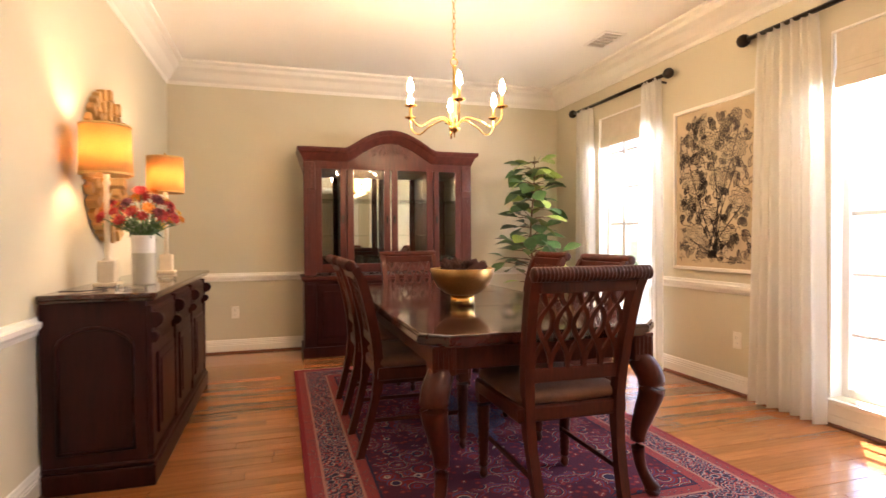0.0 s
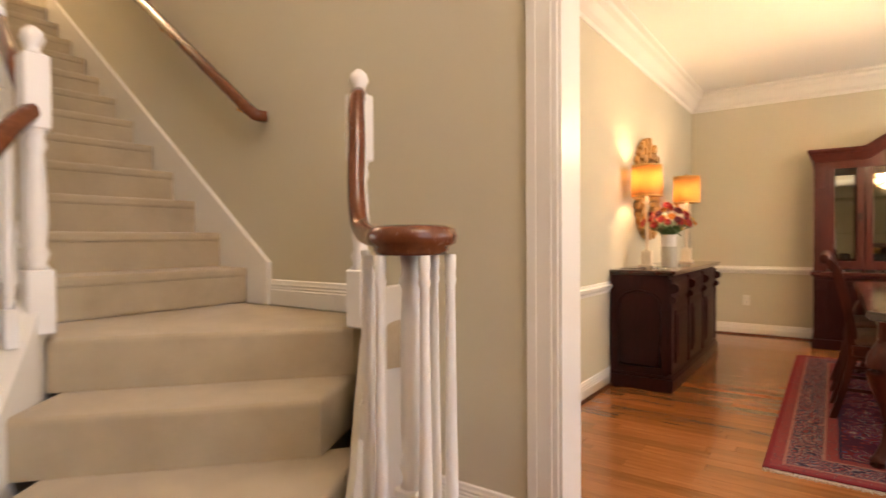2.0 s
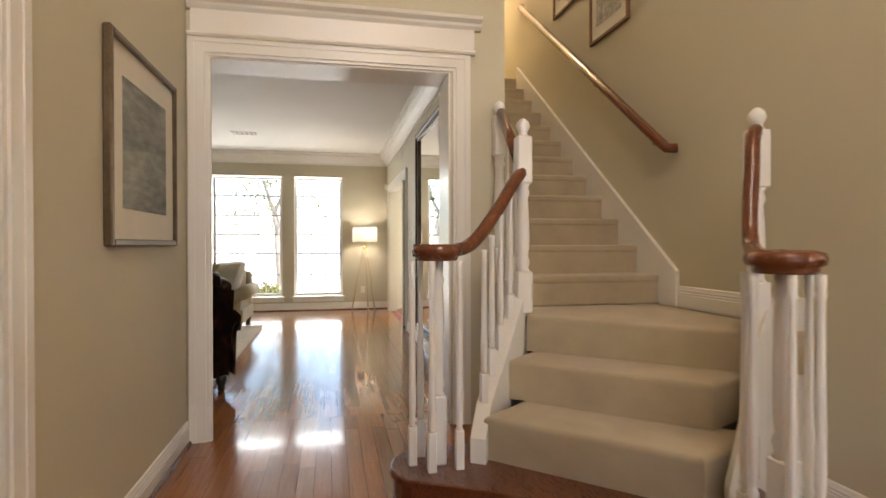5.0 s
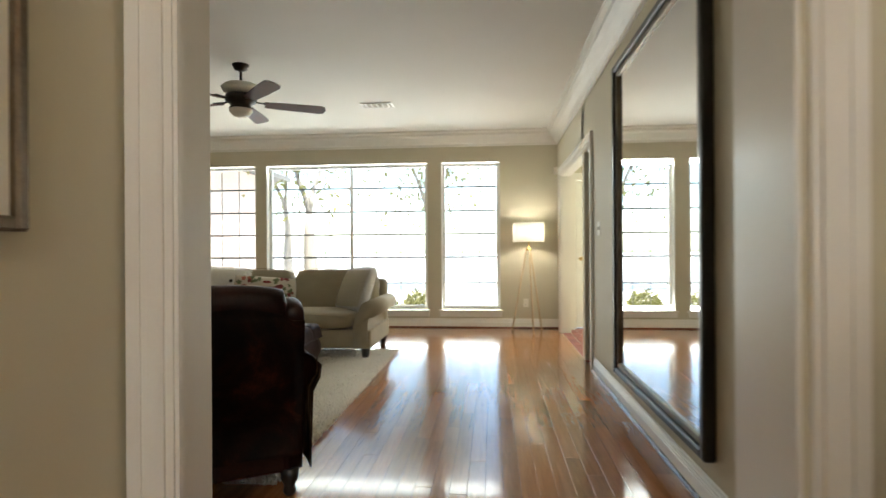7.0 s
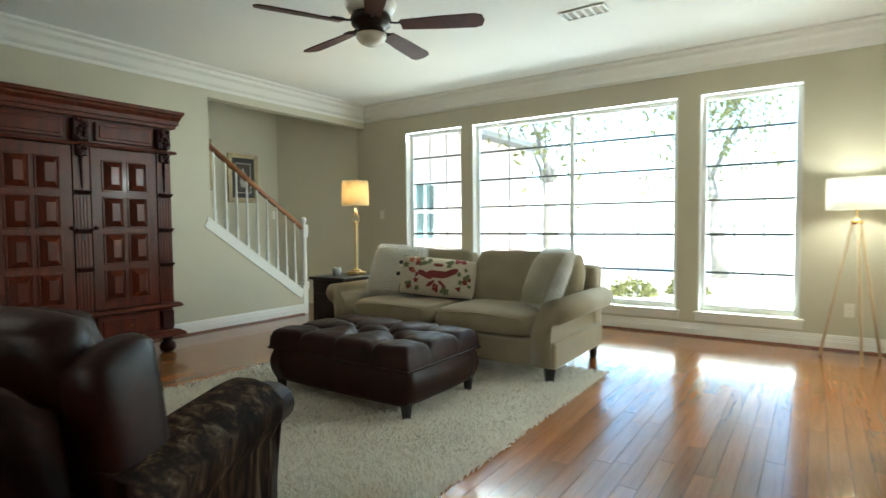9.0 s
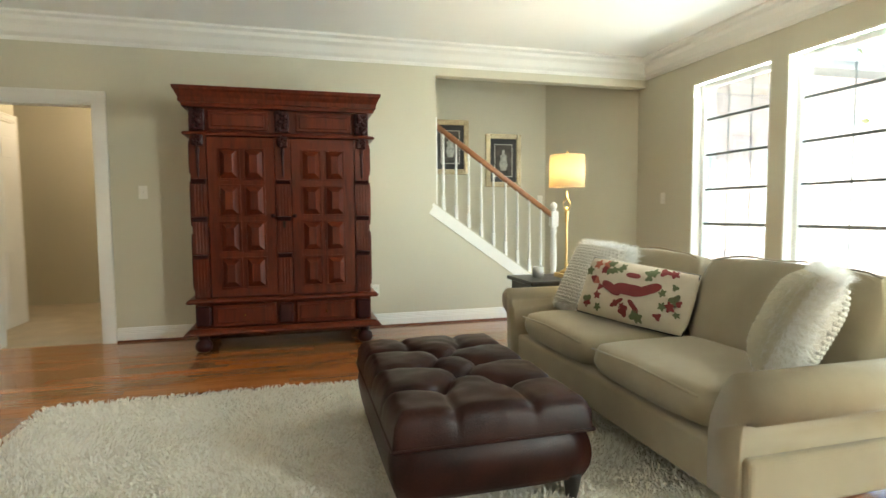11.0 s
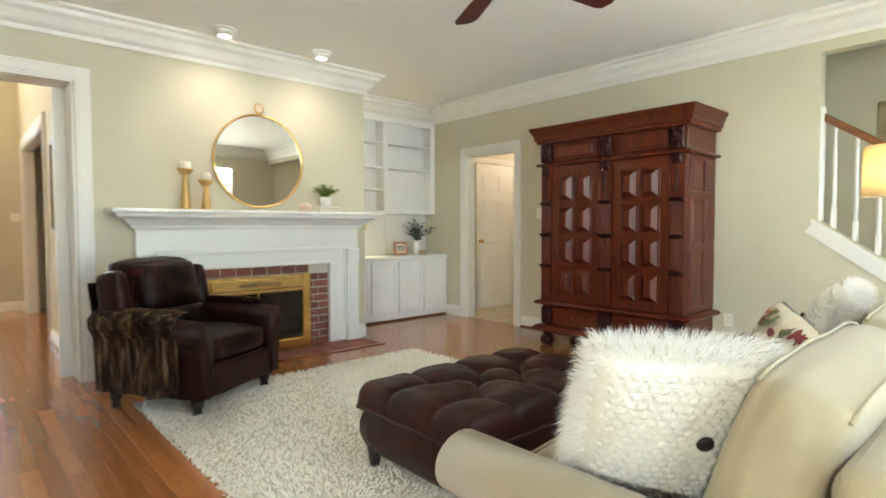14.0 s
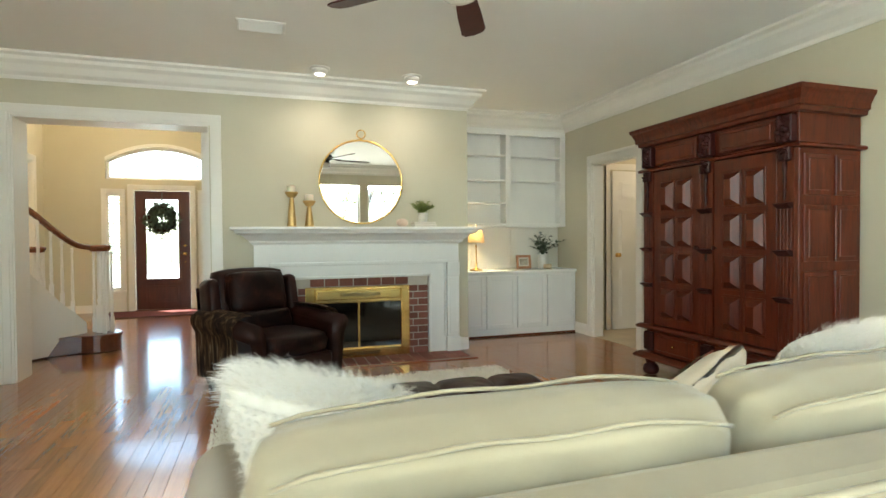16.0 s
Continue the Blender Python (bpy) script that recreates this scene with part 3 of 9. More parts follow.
run("chair_rail", CHAIR, 0.69, [
    ((X_SIDE, 1.80), (X_SIDE, Y_FAR), 1), ((X_SIDE, Y_FAR), (X_DWIN, Y_FAR), 1), ((X_DWIN, 3.80), (X_DWIN, 2.40), 1)], "white chair rail moulding")


def casing(name, axis, face, a0, a1, top, side, w=0.10, t=0.022, label="white painted door casing", bottom=0.0):
    """Stepped boards round an opening, on the wall's face; side is the way out of the wall."""
    rows = []
    for k, (inset, depth) in enumerate(((0.0, t * 0.6), (0.02, t), (0.075, t * 1.25))):
        lo, hi = face, face + side * depth
        i0, i1 = inset, (0.02, 0.075, w)[k]
        for u0, u1, z0, z1 in ((a0 - i1, a0 - i0, bottom, top + i1), (a1 + i0, a1 + i1, bottom, top + i1), (a0 - i0, a1 + i0, top + i0, top + i1)):
            rows.append((lo, hi, u0, u1, z0, z1) if axis == "x" else (u0, u1, lo, hi, z0, z1))
    return structure(name, boxes(*rows), TRIM, label, "casing")


def jamb(axis, lo, hi, a0, a1, top, t=0.012):
    rows = []
    for u0, u1, z0, z1 in ((a0, a0 + t, 0, top - t), (a1 - t, a1, 0, top - t), (a0, a1, top - t, top)):
        rows.append((lo, hi, u0, u1, z0, z1) if axis == "x" else (u0, u1, lo, hi, z0, z1))
    return structure("door_jamb", boxes(*rows), TRIM, "white painted door lining", "jamb")


casing("opening_trim", "x", X_FIRE, -2.44, -0.91, 2.24, -1, 0.095)
casing("opening_trim", "x", X_FOYER, -2.345, -0.895, 2.24, 1, 0.11)
jamb("x", X_FIRE, X_FOYER, -2.43, -0.91, 2.24)
structure("opening_filler", boxes((X_FOYER - 0.02, X_FOYER + 0.006, -2.44, -2.335, 0, 2.24)), TRIM, "white painted door lining", "jamb")
HEAD = boxes((X_FOYER, X_FOYER + 0.030, -2.44, -0.76, 2.37, 2.50))
moulding(HEAD, [(0, 0), (0.03, 0.0), (0.045, 0.02), (0.05, 0.035), (0.075, 0.055), (0.08, 0.075), (0, 0.075)], (X_FOYER, -2.455), (X_FOYER, -0.715), 1, 2.50)
moulding(HEAD, [(0, 0), (0.04, 0.0), (0.045, 0.012), (0.035, 0.025), (0, 0.025)], (X_FOYER, -2.455), (X_FOYER, -0.755), 1, 2.345)
structure("opening_cornice", HEAD, TRIM, "white cornice over the living room opening", "cornice")
casing("opening_trim", "y", Y_MIR, -8.36, -6.22, 2.06, -1, 0.10)
jamb("y", Y_MIR, Y_MIR + 0.12, -8.36, -6.22, 2.06)
casing("doorway_trim", "y", Y_ARM, -3.38, -2.60, 2.05, 1, 0.105)
jamb("y", Y_ARM - 0.12, Y_ARM, -3.38, -2.60, 2.05)
casing("dining_trim", "y", Y_STAIR, -0.42, 1.66, 2.40, -1, 0.11)
casing("dining_trim", "y", Y_DIN, -0.42, 1.66, 2.40, 1, 0.11)
jamb("y", Y_STAIR, Y_DIN, -0.42, 1.66, 2.40)
casing("pantry_trim", "x", X_SIDE, 0.86, 1.68, 2.05, 1, 0.105)
jamb("x", X_SIDE - 0.12, X_SIDE, 0.86, 1.68, 2.05)
casing("study_trim", "y", Y_HALL, -0.62, 1.72, 2.22, 1, 0.11)
jamb("y", Y_HALL - 0.12, Y_HALL, -0.62, 1.72, 2.22)


# ---- windows ----
def window(name, x, a, b, z0, z1, side, bars=(), uprights=(), label="", sill=True, rail=None, thick=0.026, paint=None, grille=0):
    """A window in a wall across x: frame, glazing bars and panes; side is the way into the room."""
    root = thing(name, pose(x, 0, 0), label, "window")
    tagged(root, kind="structure")
    f = 0.05
    rows = [(-0.03, 0.03, a, a + f, z0, z1), (-0.03, 0.03, b - f, b, z0, z1), (-0.03, 0.03, a + f, b - f, z0, z0 + f), (-0.03, 0.03, a + f, b - f, z1 - f, z1)]
    part("window_frame", boxes(*rows, bevel=0.004), WHITE, root)
    for u in uprights:
        part("mullion", boxes((-0.028, 0.028, u - 0.022, u + 0.022, z0 + f, z1 - f), bevel=0.004), WHITE, root)
    us = [a + f, *uprights, b - f]
    for z in bars:
        h = thick if z == rail else thick * 0.8
        for p, q in zip(us, us[1:]):
            part("glazing_bar", boxes((-0.02 if z == rail else -0.010, 0.02 if z == rail else 0.010, p + 0.004, q - 0.004, z - h / 2, z + h / 2)), paint or (BAR_BACKLIT if z != rail else RAIL_BACKLIT), root)
    for p, q in zip(us, us[1:]):
        for k in range(1, grille + 1):
            u = p + (q - p) * k / (grille + 1)
            part("grille", boxes((-0.008, -0.003, u - 0.005, u + 0.005, z0 + f, z1 - f)), RAIL_BACKLIT, root)
    zs = [z0 + f, *sorted(bars), z1 - f]
    for p, q in zip(us, us[1:]):
        for s, t in zip(zs, zs[1:]):
            pane = part("pane", boxes((-0.002, 0.002, p + 0.003, q - 0.003, s + 0.006, t - 0.006)), GLASS, root)
            pane.visible_shadow = False
    if sill:
        part("window_sill", boxes((side * 0.05, side * 0.155, a - 0.03, b + 0.03, z0 - 0.028, z0 - 0.002), (side * 0.122, side * 0.140, a - 0.02, b + 0.02, z0 - 0.095, z0 - 0.03), bevel=0.003), TRIM, root)
    # the white lining of the opening
    part("reveal", boxes((side * 0.03, side * 0.118, a, a + 0.012, z0, z1), (side * 0.03, side * 0.118, b - 0.012, b, z0, z1), (side * 0.03, side * 0.118, a + 0.012, b - 0.012, z1 - 0.012, z1)), WHITE, root)
    return root


# backlit shade is put into these colours, so bars read as dark silhouettes
BAR_BACKLIT = surface("backlit_bar_shade", (0.11, 0.12, 0.11), (0.15, 0.16, 0.14), rough=0.5)
RAIL_BACKLIT = surface("backlit_rail_shade", (0.16, 0.17, 0.15), (0.20, 0.21, 0.19), rough=0.5)
BARS = (0.62, 0.99, 1.32, 1.65, 1.99)
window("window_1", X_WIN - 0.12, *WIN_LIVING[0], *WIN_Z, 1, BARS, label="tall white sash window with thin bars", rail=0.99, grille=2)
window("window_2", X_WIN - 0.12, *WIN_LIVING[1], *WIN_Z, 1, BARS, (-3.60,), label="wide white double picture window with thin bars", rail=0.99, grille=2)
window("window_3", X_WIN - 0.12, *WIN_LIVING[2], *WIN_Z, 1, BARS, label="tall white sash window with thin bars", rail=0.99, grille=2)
DBARS = (0.52, 0.87, 1.22, 1.57, 1.92)
window("window_4", X_DWIN + 0.12, *WIN_DIN[0], 0.16, 2.26, -1, DBARS, (4.13, 4.42), "tall white dining room window", rail=1.22, paint=WHITE)
window("window_5", X_DWIN + 0.12, *WIN_DIN[1], 0.16, 2.26, -1, DBARS, (1.65, 2.0), "tall white dining room window", rail=1.22, paint=WHITE)
# window_6 is unseen, added to let light into the foyer
window("window_6", X_FRONT + 0.10, -1.9, -0.6, 3.5, 4.9, -1, (4.2,), (-1.25,), "unseen upper window added over the entrance")
window("window_7", X_WIN - 0.12, 1.1, 2.0, 0.3, 2.1, 1, (0.8, 1.2, 1.6), label="breakfast room window")


# ---- main staircase ----
def main_stairs():
    """Curved oak starting step, two turned carpeted steps, a landing and a straight carpeted flight."""
    root = thing("staircase", pose(0, 0, 0), "carpeted staircase with a curved oak starting step", "staircase")
    tagged(root, kind="structure")
    # starting step with two rounded ends
    def end(c, r, a0, a1, k=10):
        return [(c[0] + r * math.cos(radians(a0 + (a1 - a0) * i / k)), c[1] + r * math.sin(radians(a0 + (a1 - a0) * i / k))) for i in range(k + 1)]
    left, right = (-1.36, -1.17), (-0.50, -0.30)
    edge = end(left, 0.22, 150, 310) + [(-1.07, -1.035), (-0.93, -0.885), (-0.80, -0.755), (-0.63, -0.615)] + end(right, 0.22, 300, 440)
    edge += [(-0.95, -0.02), (-1.62, -0.78)]
    part("starting_step", slab(bmesh.new(), edge, 0.005, RISE - 0.028), STEPWOOD, root, "dark oak starting step")
    cx, cy = sum(p[0] for p in edge) / len(edge), sum(p[1] for p in edge) / len(edge)
    grown = [(cx + (x - cx) * 1.035, cy + (y - cy) * 1.03) for x, y in edge]
    part("starting_tread", slab(bmesh.new(), grown, RISE - 0.028, RISE, 0.010, 3), STEPWOOD, root, "dark oak tread")

    def tread(name, front_l, front_r, back, z):
        bm = bmesh.new()
        slab(bm, [front_l, front_r, *back], z - RISE + 0.001, z, 0.022, 3)
        part(name, bm, CARPET, root, "beige carpeted step")

    yl, yr = Y_MIR + 0.14, Y_STAIR - 0.03
    tread("turned_step", (-1.38, -0.99), (-0.76, -0.35), [(-0.95, 0.05), (-1.60, -0.70)], 2 * RISE)
    tread("turned_step", (-1.63, -0.81), (-1.00, -0.13), [(-1.2, 0.3), (-1.9, -0.5)], 3 * RISE)
    tread("landing", (-1.83, -0.62), (-1.14, 0.16), [(-1.05, yr), (-2.24, yr), (-2.24, yl)], 4 * RISE)
    for k in range(5, 17):
        x = -2.22 - (k - 5) * RUN
        bm = boxes((x - RUN - 0.03, x + 0.02, yl, yr, k * RISE - RISE - (0.06 if k > 5 else 0), k * RISE - 0.022), (x - RUN - 0.03, x + 0.028, yl, yr, k * RISE - 0.05, k * RISE), bevel=0.014, seg=2)
        part("step", bm, CARPET, root, "beige carpeted step")
    # raking skirt boards on both walls
    for y0, y1 in ((Y_STAIR - 0.03, Y_STAIR - 0.002), (Y_MIR + 0.122, Y_MIR + 0.142)):
        bm = bmesh.new()
        poly = [(-2.03, 4 * RISE), (-2.03, 0.98), (-4.95, 3.17), (-4.95, 2.80), (-2.35, 4 * RISE)]
        if y0 < 0:
            poly = [(-2.36, 4 * RISE), (-2.36, 1.15), (-4.95, 3.13), (-4.95, 2.80)]
        a = [bm.verts.new((x, y0, z)) for x, z in poly]
        b = [bm.verts.new((x, y1, z)) for x, z in poly]
        bm.faces.new(a), bm.faces.new(b[::-1])
        for i in range(len(a)):
            j = (i + 1) % len(a)
            bm.faces.new((a[i], b[i], b[j], a[j]))
        part("skirt_board", bm, TRIM, root, "white raking skirt board")
    part("landing_baseboard", moulding(bmesh.new(), BASE, (-2.10, Y_STAIR), (-1.16, Y_STAIR), 1, 4 * RISE), TRIM, root, "white ridged baseboard")
    # curved white stringers beside the turned steps
    def stringer(path, label):
        bm = bmesh.new()
        rows = []
        for (x, y, z0, z1), (nx, ny) in path:
            rows.append([bm.verts.new(p) for p in ((x - nx, y - ny, z0), (x + nx, y + ny, z0), (x + nx, y + ny, z1), (x - nx, y - ny, z1))])
        for p, q in zip(rows, rows[1:]):
            for i in range(4):
                bm.faces.new((p[i], p[(i + 1) % 4], q[(i + 1) % 4], q[i]))
        bm.faces.new(rows[0]), bm.faces.new(rows[-1][::-1])
        part("stringer", bm, TRIM, root, label)
    pl = [(-1.33, -1.03), (-1.46, -0.965), (-1.58, -0.87), (-1.68, -0.78), (-1.79, -0.69), (-1.92, -0.62), (-2.05, -0.60), (-2.40, -0.60)]
    zl = [0.30, 0.42, 0.55, 0.70, 0.86, 0.92, 0.92, 0.95]
    stringer([((x, y, RISE if i < 3 else 0.02, z), (0.018, 0.030)) for i, ((x, y), z) in enumerate(zip(pl, zl))], "white painted curved stringer")
    pr = [(-0.70, -0.31), (-0.78, -0.20), (-0.88, -0.08), (-0.98, 0.05), (-1.08, 0.19), (-1.12, 0.28), (-1.13, 0.447)]
    zr = [0.30, 0.42, 0.56, 0.72, 0.86, 0.90, 0.90]
    stringer([((x, y, RISE if i < 3 else 0.02, z), (0.03, -0.016)) for i, ((x, y), z) in enumerate(zip(pr, zr))], "white painted curved stringer")
    return root


main_stairs()


def baluster_mesh(h):
    """A turned white baluster with a square foot."""
    bm = boxes((-0.018, 0.018, -0.018, 0.018, 0, 0.17), bevel=0.003)
    prof = [(0.017, 0.17), (0.012, 0.185), (0.018, 0.20), (0.012, 0.215), (0.015, 0.24), (0.0165, 0.30), (0.015, h * 0.45), (0.012, h * 0.72), (0.011, h - 0.08), (0.015, h - 0.065), (0.012, h - 0.05), (0.014, h - 0.03), (0.014, h)]
    return lathe(bm, prof, 10)


def newel_mesh(h, foot=0.22, head=0.25):
    """A square-footed turned newel with a finial."""
    bm = boxes((-0.042, 0.042, -0.042, 0.042, 0, foot), (-0.040, 0.040, -0.040, 0.040, h - head - 0.10, h - 0.10), bevel=0.006)
    prof = [(0.04, foot), (0.028, foot + 0.02), (0.038, foot + 0.05), (0.028, foot + 0.08), (0.036, foot + 0.16), (0.033, (h + foot - head) / 2), (0.026, h - head - 0.18), (0.036, h - head - 0.15), (0.028, h - head - 0.12), (0.038, h - head - 0.10)]
    lathe(bm, prof, 14)
    return lathe(bm, [(0.036, h - 0.10), (0.022, h - 0.085), (0.026, h - 0.07), (0.038, h - 0.045), (0.03, h - 0.02), (0.012, h - 0.004), (0.0, h)], 14)


def rail_bar(bm, path, w=0.030, h=0.028):
    """A moulded handrail along a path."""
    shape = [(-w, -h * 0.5), (-w * 0.7, -h), (w * 0.7, -h), (w, -h * 0.5), (w * 0.92, h * 0.25), (w * 0.6, h * 0.85), (0, h), (-w * 0.6, h * 0.85), (-w * 0.92, h * 0.25)]
    pts = [Vector(p) for p in path]
    rings = []
    for i, p in enumerate(pts):
        d = (pts[min(i + 1, len(pts) - 1)] - pts[max(i - 1, 0)]).normalized()
        side = Vector((d.y, -d.x, 0)).normalized()
        up = side.cross(d).normalized()
        if up.z < 0:
            up = -up
        rings.append([bm.verts.new(p + side * a + up * b) for a, b in shape])
    for a, b in zip(rings, rings[1:]):
        for k in range(len(shape)):
            bm.faces.new((a[k], a[(k + 1) % len(shape)], b[(k + 1) % len(shape)], b[k])).smooth = True
    bm.faces.new(rings[0][::-1]), bm.faces.new(rings[-1])
    return bm


def curve(points, n=8):
    """A smooth line through the points."""
    pts = [Vector(p) for p in points]
    pts = [pts[0] * 2 - pts[1], *pts, pts[-1] * 2 - pts[-2]]
    out = []
    for a, b, c, d in zip(pts, pts[1:], pts[2:], pts[3:]):
        for i in range(n):
            t = i / n
            out.append(0.5 * (2 * b + (c - a) * t + (2 * a - 5 * b + 4 * c - d) * t * t + (3 * b - a - 3 * c + d) * t ** 3))
    return out + [pts[-2]]


def volute(bm, centre, z):
    """The round end of a handrail."""
    return lathe(bm, [(0.0, z - 0.045), (0.085, z - 0.045), (0.092, z - 0.035), (0.092, z - 0.025), (0.108, z - 0.018), (0.112, z), (0.106, z + 0.018), (0.08, z + 0.026), (0.0, z + 0.026)], 24, centre)


def balustrade(label, centre, rail_z, path, ring, along, newels):
    root = thing("balustrade", pose(0, 0, 0), label, "balustrade", "stair balustrades")
    bm = rail_bar(bmesh.new(), curve(path))
    volute(bm, (*centre, 0), rail_z)
    part("handrail", bm, RAILWOOD, root, "polished oak handrail with a round end")
    for x, y in ring:
        piece("baluster", BALUSTER, root, Matrix.Translation((x, y, RISE)) @ Matrix.Diagonal((1, 1, (rail_z - 0.045 - RISE) / 0.9, 1)))
    part("newel", lathe(boxes((-0.035, 0.035, -0.035, 0.035, 0, 0.30), bevel=0.005), [(0.032, 0.30), (0.024, 0.32), (0.034, 0.35), (0.025, 0.38), (0.031, 0.46), (0.028, 0.70), (0.024, 0.78), (0.033, 0.80), (0.024, 0.82), (0.028, rail_z - 0.235)], 14), WHITE, root, "turned white newel under the round end").matrix_basis = Matrix.Translation((*centre, RISE))
    for x, y, z0, z1 in along:
        piece("baluster", BALUSTER, root, Matrix.Translation((x, y, z0)) @ Matrix.Diagonal((1, 1, (z1 - z0) / 0.9, 1)))
    for x, y, z0, z1 in newels:
        part("newel", newel_mesh(z1 - z0), WHITE, root, "square white newel with a finial").matrix_basis = Matrix.Translation((x, y, z0))
    return root


BALUSTER = mesh_of("baluster", baluster_mesh(0.9), WHITE)
balustrade("white turned balusters with a polished oak handrail", (-1.38, -1.20), 1.12,
           [(-1.36, -1.30, 1.12), (-1.42, -1.12, 1.12), (-1.52, -1.00, 1.16), (-1.63, -0.86, 1.30), (-1.74, -0.73, 1.46), (-1.81, -0.65, 1.54)],
           [(-1.47, -1.26), (-1.38, -1.31), (-1.29, -1.24), (-1.30, -1.12)],
           [(-1.46, -0.965, 0.42, 1.12), (-1.55, -0.90, 0.52, 1.19), (-1.63, -0.83, 0.62, 1.29), (-1.72, -0.75, 0.76, 1.42), (-1.95, -0.61, 0.92, 1.60), (-2.08, -0.60, 0.92, 1.72), (-2.22, -0.60, 0.93, 1.82)],
           [(-1.82, -0.645, 0.78, 1.82), (-2.375, -0.60, 0.90, 2.06)])
balustrade("white turned balusters with a polished oak handrail", (-0.47, -0.30), 1.10,
           [(-0.50, -0.27, 1.10), (-0.60, -0.22, 1.10), (-0.78, -0.11, 1.105), (-0.92, -0.02, 1.15), (-0.985, 0.03, 1.30), (-1.02, 0.07, 1.46), (-1.06, 0.11, 1.60), (-1.09, 0.15, 1.64)],
           [(-0.56, -0.36), (-0.49, -0.39), (-0.40, -0.34), (-0.39, -0.25), (-0.47, -0.21)],
           [(-0.80, -0.12, 0.48, 1.06)],
           [(-1.10, 0.165, 0.76, 1.74)])
_up = rail_bar(bmesh.new(), [(-1.85, -0.64, 1.56), (-2.34, -0.60, 1.98)])
solid("stair_rail", _up, RAILWOOD, pose(0, 0, 0), "short polished oak handrail between white newels", "handrail")


def wall_handrail():
    root = thing("wall_handrail", pose(0, 0, 0), "polished oak handrail fixed to the stair wall", "handrail")
    y = Y_STAIR - 0.075
    part("rail", rail_bar(bmesh.new(), [(-2.03, y + 0.05, 1.735), (-2.04, y, 1.735), (-2.13, y, 1.795), (-4.70, y, 3.745), (-4.74, y + 0.05, 3.765)], 0.026, 0.030), RAILWOOD, root)
    for k in range(4):
        x = -2.2 - 0.8 * k
        z = 1.795 + (-2.13 - x) * 0.759
        part("bracket", tube(bmesh.new(), [(x, y, z - 0.03), (x, y, z - 0.06), (x, Y_STAIR - 0.004, z - 0.075)], 0.008), BRASS, root, "brass bracket")
    return root


wall_handrail()


# ---- second staircase, in the alcove ----
RAILPALE = wood("pale_handrail_oak", (0.20, 0.075, 0.026), (0.36, 0.150, 0.055), rough=0.3, grain=(6, 6, 6), coat=0.3)


def back_stairs():
    root = thing("back_staircase", pose(0, 0, 0), "back staircase behind a white balustrade", "staircase")
    tagged(root, kind="structure")
    bm = bmesh.new()
    poly = [(-6.37, 0.0), (-6.37, 1.20), (-7.62, 0.31), (-7.62, 0.0)]
    a, b = [bm.verts.new((x, Y_ARM - 0.118, z)) for x, z in poly], [bm.verts.new((x, Y_ARM - 0.002, z)) for x, z in poly]
    bm.faces.new(a), bm.faces.new(b[::-1])
    for i in range(4):
        bm.faces.new((a[i], b[i], b[(i + 1) % 4], a[(i + 1) % 4]))
    part("stair_knee_wall", bm, PAINT, root, "beige wall under the stair")
    bm = bmesh.new()
    m = Matrix(((-0.814, 0, 0.580, 0), (0, 1, 0, 0), (-0.580, 0, -0.814, 0), (0, 0, 0, 1)))
    prism(bm, [(0, -0.11), (1.56, -0.11), (1.56, -0.03), (1.58, -0.03), (1.58, 0.0), (-0.02, 0.0), (-0.02, -0.03), (0, -0.03)], Matrix.Translation((-6.355, Y_ARM - 0.125, 1.20)) @ m @ Matrix.Diagonal((1, 1, -1, 1)), 0.135)
    part("stringer", bm, TRIM, root, "white raking stringer")
    part("stringer_post", boxes((-7.68, -7.60, Y_ARM - 0.12, Y_ARM + 0.006, 0, 0.36), bevel=0.004), TRIM, root, "white stringer end")
    for k in range(1, 9):
        x = -7.58 + (k - 1) * 0.26
        part("step", boxes((x, x + 0.30, -7.60, Y_ARM - 0.12, (k - 1) * RISE + 0.002, k * RISE), bevel=0.015, seg=2), CARPET, root, "beige carpeted step")
    rail = thing("back_balustrade", pose(0, 0, 0), "white balusters with an oak handrail beside the back stair", "balustrade")
    part("handrail", rail_bar(bmesh.new(), [(-6.36, Y_ARM - 0.06, 2.00), (-7.66, Y_ARM - 0.06, 1.08)], 0.026, 0.028), RAILPALE, rail, "pale oak handrail")
    for k in range(9):
        x = -6.46 - k * 0.134
        z0, z1 = 1.20 - (-6.37 - x) * 0.712, 1.98 - (-6.38 - x) * 0.708
        piece("baluster", BALUSTER, rail, Matrix.Translation((x, Y_ARM - 0.06, z0)) @ Matrix.Diagonal((0.9, 0.9, (z1 - z0) / 0.9, 1)))
    part("newel", newel_mesh(0.92, 0.10, 0.16), WHITE, rail, "square white newel with a finial").matrix_basis = Matrix.Translation((-7.68, Y_ARM - 0.06, 0.30))
    part("half_newel", boxes((-6.39, -6.35, Y_ARM - 0.09, Y_ARM - 0.03, 1.20, 2.06), bevel=0.004), WHITE, rail, "white half newel at the wall")


back_stairs()

